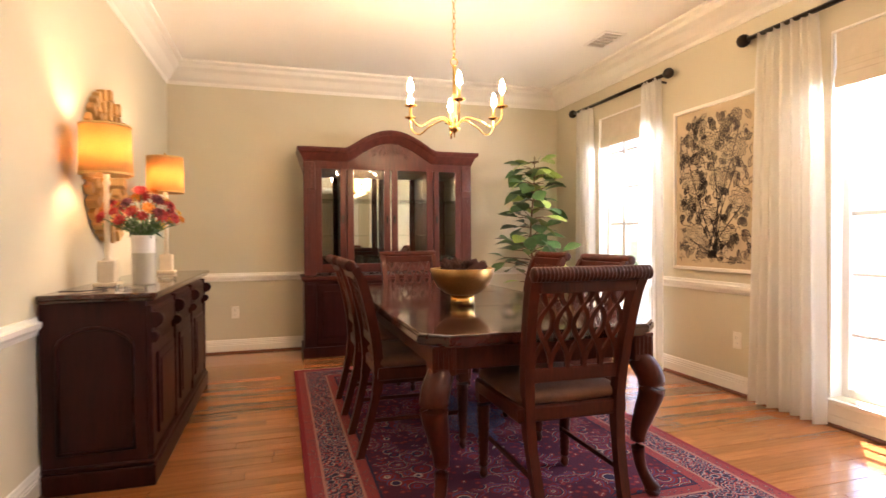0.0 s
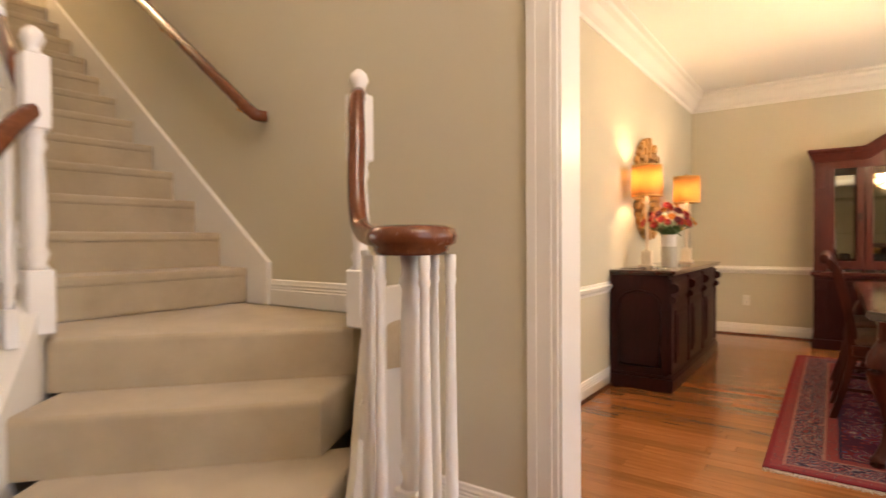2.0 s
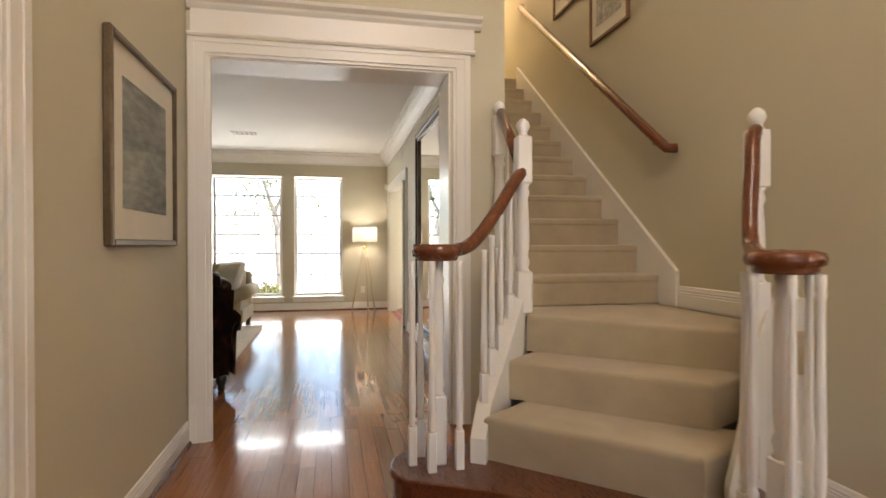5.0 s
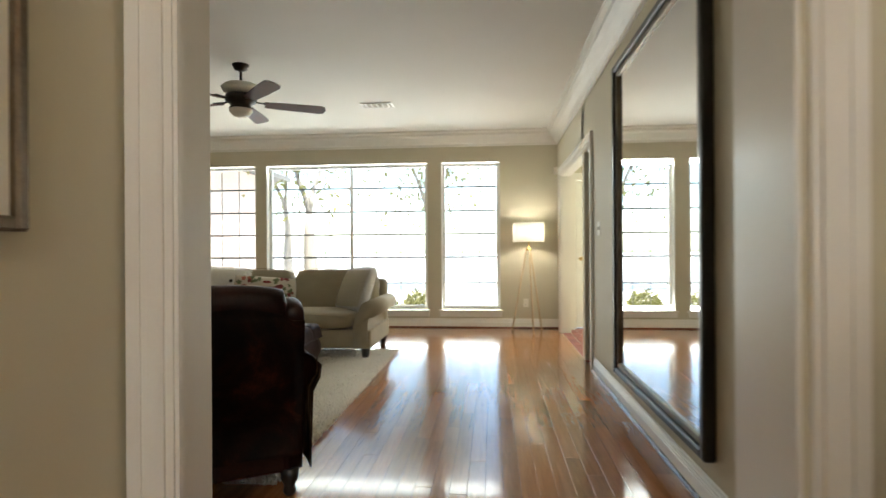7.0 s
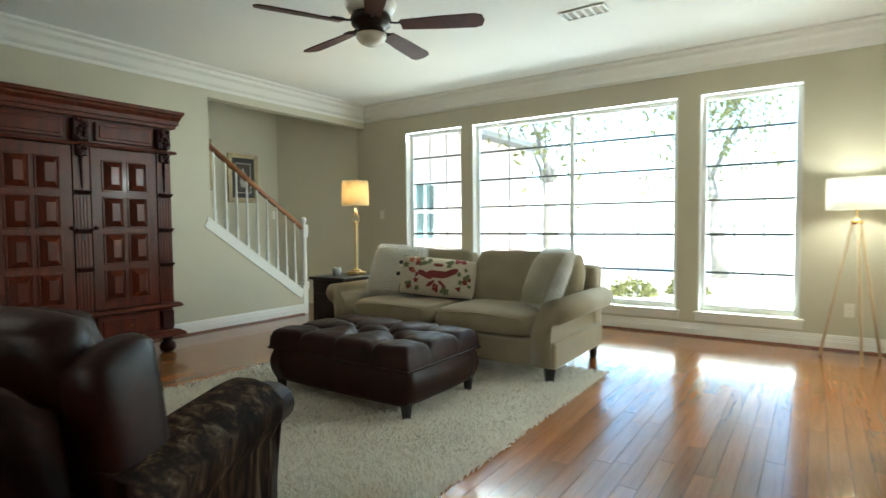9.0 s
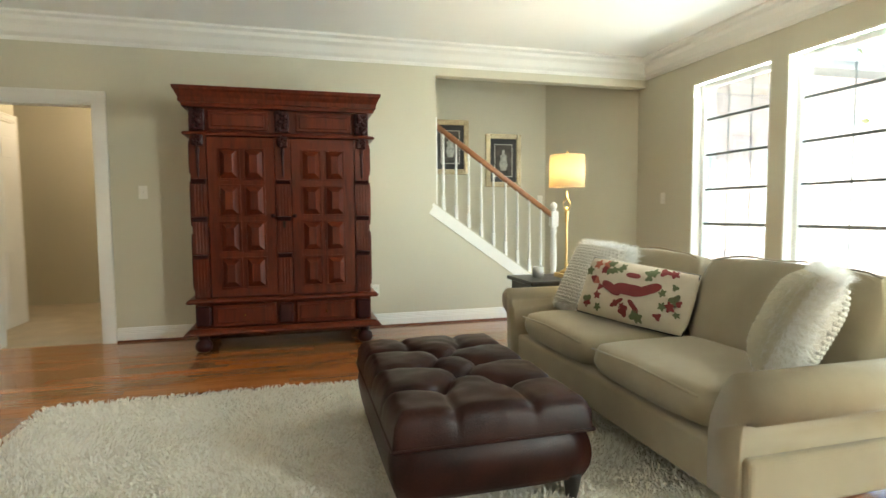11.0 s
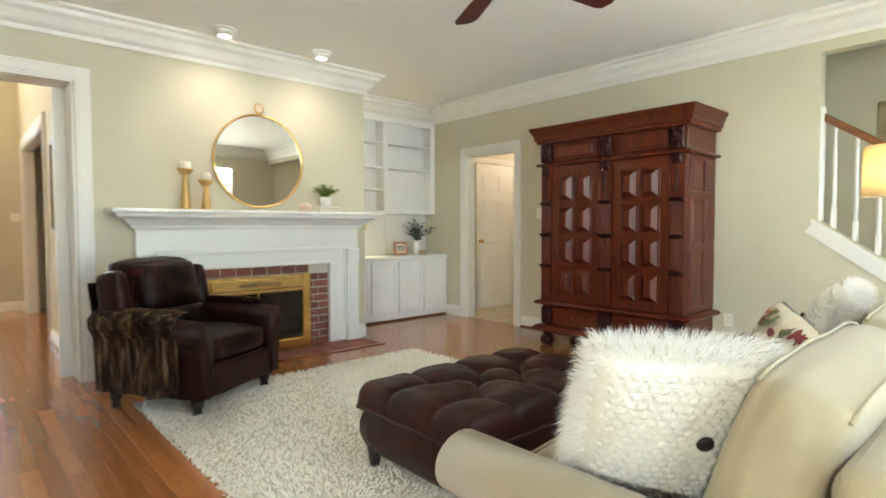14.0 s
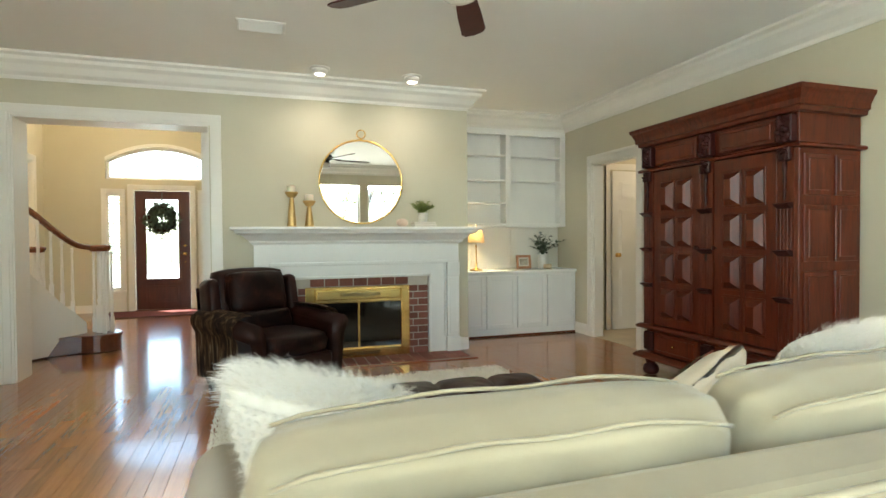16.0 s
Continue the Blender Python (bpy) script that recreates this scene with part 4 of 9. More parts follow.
# ---- living room furniture ----
def strands(name, spots, ways, length, width, material, parent, seed=1, droop=0.5, jitter=0.6, label=""):
    """Many short fibres as one mesh: from spots, along ways."""
    rng = np.random.default_rng(seed)
    spots, ways = np.asarray(spots, float), np.asarray(ways, float)
    n = len(spots)
    ways = ways + rng.normal(0, jitter, (n, 3))
    ways /= np.linalg.norm(ways, axis=1)[:, None]
    side = np.cross(ways, rng.normal(0, 1, (n, 3)))
    side /= np.linalg.norm(side, axis=1)[:, None]
    size = length * rng.uniform(0.6, 1.25, (n, 1))
    mid = spots + ways * size * 0.55
    tip = spots + ways * size * 0.95 + np.array([0, 0, -1.0]) * size * droop * 0.45
    verts = np.stack([spots - side * width, spots + side * width, mid - side * width * 0.7, mid + side * width * 0.7, tip], 1).reshape(-1, 3)
    k = np.arange(n)[:, None] * 5
    quads, tris = (k + np.array([0, 1, 3, 2])).tolist(), (k + np.array([2, 3, 4])).tolist()
    me = bpy.data.meshes.new(name)
    me.from_pydata(verts.tolist(), [], quads + tris)
    me.materials.append(material)
    ob = new(name, me)
    ob.parent = parent
    return tagged(ob, label, kind="stuff")


def scatter(bm, n, seed=1):
    """n places on a mesh's faces, with their normals."""
    rng = np.random.default_rng(seed)
    bm.faces.ensure_lookup_table()
    bm.normal_update()
    areas = np.array([f.calc_area() for f in bm.faces])
    picks = rng.choice(len(areas), n, p=areas / areas.sum())
    spots, ways = [], []
    for i in picks:
        f = bm.faces[int(i)]
        w = rng.dirichlet(np.ones(len(f.verts)))
        spots.append(sum((v.co * float(c) for v, c in zip(f.verts, w)), Vector()))
        ways.append(f.normal)
    return spots, ways


def shag_rug():
    x0, x1, y0, y1 = -6.95, -3.60, -4.92, -2.58
    root = thing("shag_rug", pose((x0 + x1) / 2, (y0 + y1) / 2, 0.0), "thick cream shag rug on the oak floor", "rug")
    hx, hy = (x1 - x0) / 2, (y1 - y0) / 2
    bm = bmesh.new()
    edge = [(sx * (hx - 0.03) + 0.0, sy * (hy - 0.03)) for sx, sy in ((-1, -1), (1, -1), (1, 1), (-1, 1))]
    slab(bm, edge, 0.001, 0.016, 0.008, 2)
    part("backing", bm, SHAG, root)
    rng = np.random.default_rng(5)
    n = 52000
    spots = np.stack([rng.uniform(-hx, hx, n), rng.uniform(-hy, hy, n), np.full(n, 0.012)], 1)
    ways = np.tile([0.0, 0.0, 1.0], (n, 1)) + 0.5 * np.stack([np.sin(spots[:, 1] * 9 + spots[:, 0] * 3), np.cos(spots[:, 0] * 7), np.zeros(n)], 1)
    strands("shag", spots, ways, 0.030, 0.0046, PILE, root, 6, 0.3, 0.30)


shag_rug()


def ottoman():
    cx, cy = -5.715, -3.755
    L, W = 1.18, 0.77  # along y and x
    root = thing("ottoman", pose(cx, cy, 0), "tufted brown leather ottoman on short turned legs", "ottoman")
    nx, ny = 64, 98
    bm = bmesh.new()
    tufts = [(sx * 0.135, y) for y in (-0.30, 0.0, 0.30) for sx in (-1, 1)] + [(0.0, y) for y in (-0.15, 0.15)]
    folds = []  # creases between neighbouring buttons, and out to the edges
    for k, (a, b) in enumerate(tufts):
        for c, d in tufts[k + 1:]:
            if abs(c - a) > 0.1 and 0.1 < abs(d - b) < 0.2:
                folds.append((a, b, c, d, 0.019))
    for sx in (-1, 1):
        folds += [(sx * 0.135, y, sx * W / 2, y, 0.016) for y in (-0.30, 0.0, 0.30)]
        folds += [(sx * 0.135, sy * 0.30, sx * 0.150, sy * L / 2, 0.014) for sy in (-1, 1)]
    grid = []
    for j in range(ny + 1):
        row = []
        for i in range(nx + 1):
            x, y = (i / nx - 0.5) * W, (j / ny - 0.5) * L
            rim = min(W / 2 - abs(x), L / 2 - abs(y))
            edge = math.sqrt(max(0.0, 1 - (1 - min(1.0, rim / 0.060)) ** 2))
            z = 0.305 + 0.120 * edge + 0.022 * (1 - (2 * x / W) ** 2) * (1 - (2 * y / L) ** 2)
            d = min(math.hypot(x - a, y - b) for a, b in tufts)
            z -= 0.048 * math.exp(-(d / 0.030) ** 2) + 0.022 * math.exp(-(d / 0.075) ** 2)
            dent = 0.0
            for a, b, c, e, deep in folds:
                t = max(0.0, min(1.0, ((x - a) * (c - a) + (y - b) * (e - b)) / ((c - a) ** 2 + (e - b) ** 2)))
                off = math.hypot(x - a - t * (c - a), y - b - t * (e - b))
                dent = max(dent, deep * math.exp(-(off / 0.015) ** 2) + 0.6 * deep * math.exp(-(off / 0.05) ** 2))
            z -= dent * edge
            z += 0.004 * noise.noise(Vector((x * 14, y * 14, 0)))
            row.append(bm.verts.new((x * (1 + 0.010 * edge), y * (1 + 0.006 * edge), z)))
        grid.append(row)
    for a, b in zip(grid, grid[1:]):
        for i in range(nx):
            bm.faces.new((a[i], a[i + 1], b[i + 1], b[i])).smooth = True
    part("tufted_top", bm, LEATHER, root, "deep-buttoned leather top")
    body = bmesh.new()
    cushion(body, W + 0.01, L + 0.01, 0.22, 8, 0.04, (0, 0, 0.20), square=0.06)
    part("body", body, LEATHER, root)
    part("piping", boxes((-W / 2 - 0.006, W / 2 + 0.006, -L / 2 - 0.006, L / 2 + 0.006, 0.292, 0.306), bevel=0.005), LEATHER, root)
    for a, b in tufts:
        part("button", lathe(bmesh.new(), [(0.0, 0.366), (0.016, 0.370), (0.014, 0.380), (0.0, 0.384)], 10, (a, b, 0.0)), LEATHER, root)
    for sx in (-1, 1):
        for sy in (-1, 1):
            part("leg", lathe(bmesh.new(), [(0.018, 0.0), (0.024, 0.02), (0.032, 0.075), (0.036, 0.10), (0.036, 0.115)], 12, (sx * (W / 2 - 0.06), sy * (L / 2 - 0.06), 0)), BLACK, root, "dark tapered leg")


ottoman()


def sofa():
    """Local: x forward (to the room), y across."""
    root = thing("sofa", pose(-6.86, -3.83, 0), "beige two-seat sofa with rolled arms and dark feet", "sofa")
    hw = 1.07
    part("base", boxes((-0.56, 0.42, -hw + 0.02, hw - 0.02, 0.115, 0.30), bevel=0.02, seg=3), SOFA, root)
    part("back_frame", boxes((-0.62, -0.42, -hw + 0.04, hw - 0.04, 0.13, 0.765), bevel=0.05, seg=4), SOFA, root)
    part("back_piping", tube(bmesh.new(), [(-0.612, -hw + 0.08, 0.745), (-0.612, hw - 0.08, 0.745)], 0.009), SOFA, root)
    for s in (-1, 1):
        # rolled arm: a scroll drawn along the depth
        bm = bmesh.new()
        out = [(0.0, 0.13), (0.145, 0.13), (0.150, 0.25), (0.140, 0.36), (0.150, 0.43)]
        out += [(0.165 + 0.098 * math.cos(a), 0.505 + 0.085 * math.sin(a)) for a in [radians(-80 + 15 * k) for k in range(18)]]
        out += [(0.055, 0.46), (0.02, 0.40), (0.0, 0.35)]
        m = Matrix(((0, 1, 0, -0.58), (s, 0, 0, s * (hw - 0.20)), (0, 0, 1, 0), (0, 0, 0, 1)))
        one = prism(bmesh.new(), out, m, 1.02)
        bmesh.ops.bevel(one, geom=[e for e in one.edges if len(e.link_faces) == 2 and max(len(f.verts) for f in e.link_faces) > 6], offset=0.012, segments=2, affect="EDGES")
        for f in one.faces:
            f.smooth = True
        join(bm, one)
        part("arm", bm, SOFA, root)
        c = bmesh.new()
        cushion(c, 0.70, 0.85, 0.19, 10, 0.28, (0.08, s * 0.43, 0.385), wrinkle=0.012, seed=s * 3)
        seat = part("seat_cushion", c, SOFA, root)
        part("cushion_piping", tube(bmesh.new(), [(0.418, s * 0.43 - 0.37, 0.435), (0.432, s * 0.43, 0.455), (0.418, s * 0.43 + 0.37, 0.435)], 0.005, 6), SOFA, seat)
        c = bmesh.new()
        tilt = Matrix.Translation((-0.295, s * 0.490, 0.638)) @ Matrix.Rotation(radians(-18), 4, "Y") @ Matrix.Rotation(radians(90), 4, "Y")
        cushion(c, 0.49, 0.985, 0.215, 12, 0.26, m=tilt, wrinkle=0.025, seed=s * 7)
        back = part("back_cushion", c, SOFA, root)
        e = bmesh.new()
        for off in (-0.078, 0.078):
            pts = [tilt @ Vector((-0.240 + 0.004 * math.sin(k * 1.1) + 0.035 * abs(k / 8 - 1) ** 5, (k / 16 - 0.5) * 0.87, off)) for k in range(17)]
            tube(e, pts, 0.0045, 6)
        part("cushion_piping", e, SOFA, back)
        for x in (0.36, -0.52):
            part("foot", lathe(bmesh.new(), [(0.030, 0.0), (0.034, 0.03), (0.048, 0.12), (0.048, 0.135)], 4, (x, s * (hw - 0.09), 0)), BLACK, root, "dark tapered wooden foot")


sofa()

KNIT = surface("cream_knit", (0.72, 0.685, 0.59), (0.83, 0.80, 0.71), rough=0.95, scale=40, fine=260, bump=0.9, sheen=0.3, depth=0.01)
LINEN = surface("printed_linen", (0.56, 0.49, 0.37), (0.64, 0.57, 0.45), rough=0.9, scale=12, fine=400, bump=0.3)
MAROON = surface("maroon_print", (0.17, 0.025, 0.025), (0.24, 0.045, 0.04), rough=0.9, fine=300)
GREENPRINT = surface("green_print", (0.10, 0.12, 0.05), (0.16, 0.18, 0.09), rough=0.9, fine=300)
RUST = surface("rust_print", (0.36, 0.10, 0.06), (0.44, 0.15, 0.09), rough=0.9, fine=300)


def knit_rows(parent, m, w, h, side):
    """Raised stitches in offset rows on a pillow's knitted face."""
    bm = bmesh.new()
    nx, ny = 15, 20
    for j in range(ny):
        for i in range(nx):
            u, v = ((i + (0.5 if j % 2 else 0.0)) / nx - 0.5) * 1.8, ((j + 0.5) / ny - 0.5) * 1.8
            lift = 1 - 0.62 * (1 - (1 - u ** 4) * (1 - v ** 4))
            one = bmesh.new()
            bmesh.ops.create_icosphere(one, subdivisions=1, radius=1.0)
            bmesh.ops.scale(one, verts=one.verts, vec=(w * 0.036, h * 0.023, 0.010))
            bmesh.ops.rotate(one, verts=one.verts, cent=(0, 0, 0), matrix=Matrix.Rotation(0.45 if (i + j) % 2 else -0.45, 3, "Z"))
            bmesh.ops.translate(one, verts=one.verts, vec=(u * w / 2, v * h / 2, side * 0.108 * lift))
            for f in one.faces:
                f.smooth = True
            join(bm, one)
    bmesh.ops.transform(bm, matrix=m, verts=bm.verts)
    return tagged(part("knit_face", bm, KNIT, parent, "chunky cream knit"), kind="stuff")


def fur_pillow(name, label, m, size, seed, knit_side):
    root = thing(name, m, label, "pillow", "fur pillows")
    bm = bmesh.new()
    cushion(bm, size, size, 0.22, 12, 0.62, wrinkle=0.03, seed=seed, square=0.04)
    spots, ways = scatter(bm, 34000, seed)
    part("cover", bm, KNIT, root, "cream knitted cover")
    rim_s, rim_w, face_s, face_w = [], [], [], []
    for p, w in zip(spots, ways):
        rim = max(abs(p.x), abs(p.y)) / (size / 2)
        out = Vector((p.x, p.y, 0)).normalized()
        if rim > 0.93:
            rim_s.append(p), rim_w.append(out + w * 0.25)
        elif p.z * knit_side < 0:
            face_s.append(p), face_w.append(w * 0.5 + Vector((0.3 * math.sin(p.y * 22), -0.9, 0)))
    strands("fur_edge", rim_s, rim_w, 0.052, 0.0009, FURHAIR, root, seed, 0.55, 0.32, "long white fur edge")
    strands("fur_face", face_s, face_w, 0.026, 0.0013, NAP, root, seed + 1, 0.25, 0.22, "short cream fur")
    knit_rows(root, pose(0, 0, 0), size, size, knit_side)
    for k in range(2 if knit_side > 0 else 1):
        part("button", lathe(bmesh.new(), [(0.0, 0.0), (0.018, 0.0), (0.020, 0.006), (0.014, 0.010), (0.0, 0.008)], 12, (size * (0.20 if knit_side > 0 else -0.08), size * (0.12 - 0.24 * k), 0.118 if knit_side > 0 else -0.128)), BLACK, root, "dark button")
    return root


# local z of a pillow looks out of its face
def leaning(x, y, z, lean, spin, turn=0):
    return pose(x, y, z) @ Matrix.Rotation(radians(spin), 4, "Z") @ Matrix.Rotation(radians(90 - lean), 4, "Y") @ Matrix.Rotation(radians(90 + turn), 4, "Z")


PIL_R = (-6.900, -3.042, 0.680, 24, -44, 3)
fur_pillow("fur_pillow", "white fur pillow with a knitted cream back", leaning(*PIL_R), 0.43, 3, -1)
fur_pillow("fur_pillow", "cream knitted pillow with white fur edges", leaning(-6.90, -4.53, 0.675, 26, 12, -4), 0.46, 9, 1)


PIL_P = (-6.87, -4.042, 0.648, 24, 30.5, -6)


def printed_pillow():
    root = thing("printed_pillow", leaning(*PIL_P), "cream linen pillow printed with maroon leaves and berries", "pillow")
    w, h = 0.65, 0.35
    bm = bmesh.new()
    cushion(bm, w, h, 0.16, 10, 0.66, wrinkle=0.02, seed=4, square=0.06)
    part("cover", bm, LINEN, root)
    rng = random.Random(8)

    def face(x, y):
        return 0.081 * (1 - 0.64 * (1 - (1 - (2 * x / w) ** 4) * (1 - (2 * y / h) ** 4)))

    def blot(bm, x, y, r, lobes, squash=1.0, spin=0.0):
        c = bm.verts.new((x, y, face(x, y) + 0.006))
        ring = []
        for k in range(24):
            a = 2 * math.pi * k / 24
            rr = r * (1 + 0.28 * math.cos(lobes * a))
            u, v = rr * math.cos(a), rr * squash * math.sin(a)
            px, py = x + u * math.cos(spin) - v * math.sin(spin), y + u * math.sin(spin) + v * math.cos(spin)
            ring.append(bm.verts.new((px, py, face(px, py) + 0.005)))
        for k in range(24):
            bm.faces.new((c, ring[k], ring[(k + 1) % 24]))

    for x, y, r, s, a in ((0.0, 0.0, 0.075, 0.6, 0.0), (0.105, 0.02, 0.060, 0.62, 0.5), (-0.105, -0.01, 0.055, 0.6, -0.4), (0.05, -0.085, 0.036, 0.5, -0.7), (-0.05, -0.085, 0.034, 0.5, 0.7), (0.0, 0.085, 0.034, 0.6, 0.0)):
        one = bmesh.new()
        blot(one, x, y, r, 2, s, a)
        part("maroon_motif", one, MAROON, root, "maroon printed shape")
    for _ in range(52):
        x, y = rng.uniform(-0.29, 0.29), rng.uniform(-0.14, 0.14)
        if abs(x) < 0.15 and abs(y) < 0.08:
            continue
        one = bmesh.new()
        ink = rng.choice((MAROON, GREENPRINT, GREENPRINT, RUST))
        blot(one, x, y, rng.uniform(0.016, 0.030), rng.choice((3, 5)), 0.85, rng.uniform(0, 6))
        part("printed_leaf", one, ink, root)
    t = bmesh.new()
    tube(t, [((w / 2 - 0.01) * a, (h / 2 - 0.008) * b, 0.0) for a, b in ((-1, -1), (1, -1), (1, 1), (-1, 1), (-1, -1))], 0.011, 6)
    part("edging", t, BLACK, root, "dark braided edging")


printed_pillow()

HIDE_N = Nodes("brindled_hide")
_v = HIDE_N.coords((9, 9, 1.6))
_f = HIDE_N.noise(_v, 2.6, 6.0, 0.65, 0.7)
_g = HIDE_N.noise(HIDE_N.coords((160, 160, 14)), 1.0, 4.0)
HIDE_N.set(color=HIDE_N.ramp(HIDE_N.calc("ADD", HIDE_N.calc("MULTIPLY", _f, 0.75), HIDE_N.calc("MULTIPLY", _g, 0.25)), (0.36, (0.010, 0.005, 0.004)), (0.48, (0.045, 0.024, 0.014)), (0.56, (0.17, 0.10, 0.055)), (0.66, (0.42, 0.33, 0.22))), rough=0.7, spec=0.15)
HIDE_N.bump(_g, 0.3, 0.004)
HIDE = HIDE_N.mat


WORN_N = Nodes("worn_leather")
_v = WORN_N.coords((1, 1, 1))
_f, _g = WORN_N.noise(_v, 4.5, 5.0, 0.6, 0.8), WORN_N.noise(_v, 130, 5.0)
WORN_N.set(color=WORN_N.ramp(WORN_N.calc("ADD", WORN_N.calc("MULTIPLY", _f, 0.85), WORN_N.calc("MULTIPLY", _g, 0.15)), (0.44, (0.005, 0.0016, 0.0014)), (0.58, (0.020, 0.0055, 0.0035)), (0.70, (0.085, 0.024, 0.013))), rough=0.42, spec=0.14)
WORN_N.bump(WORN_N.noise(_v, 26, 6.0, 0.6, 1.2), 0.35, 0.006)
WORN = WORN_N.mat


def recliner():
    """Local: x forward, y to its left."""
    root = thing("recliner", pose(-3.66, -2.95, 0, 0, 0, 210.5), "dark brown leather recliner with cowhide sides", "armchair")
    w = 0.40
    b = bmesh.new()
    cushion(b, 0.66, 0.56, 0.18, 10, 0.25, (0.08, 0, 0.40), wrinkle=0.02, seed=2)
    part("seat", b, WORN, root)
    part("front_panel", boxes((0.30, 0.40, -0.29, 0.29, 0.12, 0.32), bevel=0.025, seg=3), LEATHER, root)
    part("base", boxes((-0.36, 0.34, -0.34, 0.34, 0.11, 0.32), bevel=0.02, seg=2), LEATHER, root)
    tilt = Matrix.Translation((-0.32, 0, 0.66)) @ Matrix.Rotation(radians(-12), 4, "Y")
    b = bmesh.new()
    cushion(b, 0.60, 0.66, 0.15, 8, 0.2, m=tilt @ Matrix.Rotation(radians(90), 4, "Y"))
    part("back_frame", b, LEATHER, root)
    b = bmesh.new()
    cushion(b, 0.35, 0.50, 0.22, 12, 0.45, m=Matrix.Translation((-0.235, 0, 0.755)) @ Matrix.Rotation(radians(-14), 4, "Y") @ Matrix.Rotation(radians(90), 4, "Y"), wrinkle=0.05, seed=5)
    part("headrest", b, WORN, root, "plump worn leather headrest")
    b = bmesh.new()
    cushion(b, 0.20, 0.54, 0.22, 10, 0.45, m=Matrix.Translation((-0.17, 0, 0.52)) @ Matrix.Rotation(radians(-14), 4, "Y") @ Matrix.Rotation(radians(90), 4, "Y"), wrinkle=0.04, seed=6)
    part("lumbar_cushion", b, WORN, root)
    for s in (-1, 1):
        # arm: a scroll along the depth, with a hide panel on the outside
        out = [(0.0, 0.12), (0.10, 0.12), (0.105, 0.35), (0.10, 0.50)]
        out += [(0.085 + 0.082 * math.cos(a), 0.565 + 0.070 * math.sin(a)) for a in [radians(-55 + 17 * k) for k in range(15)]]
        out += [(0.0, 0.48)]
        m = Matrix(((0, 1, 0, -0.36), (s, 0, 0, s * (w - 0.115)), (0, 0, 1, 0), (0, 0, 0, 1)))
        one = prism(bmesh.new(), out, m, 0.76)
        bmesh.ops.bevel(one, geom=[e for e in one.edges if len(e.link_faces) == 2 and max(len(f.verts) for f in e.link_faces) > 6], offset=0.015, segments=2, affect="EDGES")
        for v in one.verts:  # arms dip and round down towards the front
            if v.co.x > 0.10 and v.co.z > 0.40:
                v.co.z -= 0.5 * (v.co.x - 0.10) ** 2
        for f in one.faces:
            f.smooth = True
        arm = part("arm", one, LEATHER, root)
        h = bmesh.new()
        n = 18
        cols = []
        for i in range(n + 1):
            x = -0.40 + 0.66 * i / n
            low = 0.13 + 0.02 * noise.noise(Vector((x * 7, s * 2.0, 0))) + (0.03 if i > n - 3 else 0)
            prof = [(0.035, 0.655), (0.085, 0.652), (0.135, 0.632), (0.178, 0.585), (0.172, 0.53), (0.140, 0.47), (0.135, 0.35), (0.130, low)]
            cols.append([h.verts.new((x, s * (w - 0.115 + py), z - (0.5 * max(0, x - 0.10) ** 2 if z > 0.4 else 0))) for py, z in prof])
        for p, q in zip(cols, cols[1:]):
            for k in range(len(p) - 1):
                h.faces.new((p[k], p[k + 1], q[k + 1], q[k])).smooth = True
        bmesh.ops.solidify(h, geom=h.faces[:], thickness=0.008)
        part("hide_panel", h, HIDE, arm, "brindled cowhide panel")
        # wing beside the back
        g = bmesh.new()
        cushion(g, 0.44, 0.20, 0.10, 8, 0.3, m=Matrix.Translation((-0.30, s * 0.345, 0.665)) @ Matrix.Rotation(radians(-10), 4, "Y") @ Matrix.Rotation(radians(90), 4, "Y") @ Matrix.Rotation(radians(90), 4, "X") @ Matrix.Rotation(radians(0), 4, "Z"))
        part("wing", g, LEATHER, root)
        for x in (0.31, -0.33):
            part("foot", lathe(bmesh.new(), [(0.020, 0.0), (0.030, 0.02), (0.024, 0.045), (0.040, 0.08), (0.042, 0.125)], 12, (x, s * 0.33, 0)), BLACK, root, "turned dark foot")
    b = bmesh.new()
    n = 16
    rows = []
    for i in range(n + 1):
        y = (i / n - 0.5) * 0.74
        rows.append([b.verts.new((x, y, z + 0.01 * noise.noise(Vector((y * 9, z * 9, 1))))) for x, z in ((-0.395, 0.20), (-0.43, 0.40), (-0.47, 0.62), (-0.50, 0.80), (-0.485, 0.86 - 0.10 * abs(2 * i / n - 1) ** 4))])
    for p, q in zip(rows, rows[1:]):
        for k in range(4):
            b.faces.new((p[k], p[k + 1], q[k + 1], q[k])).smooth = True
    bmesh.ops.solidify(b, geom=b.faces[:], thickness=0.012)
    part("back_panel", b, WORN, root)


recliner()


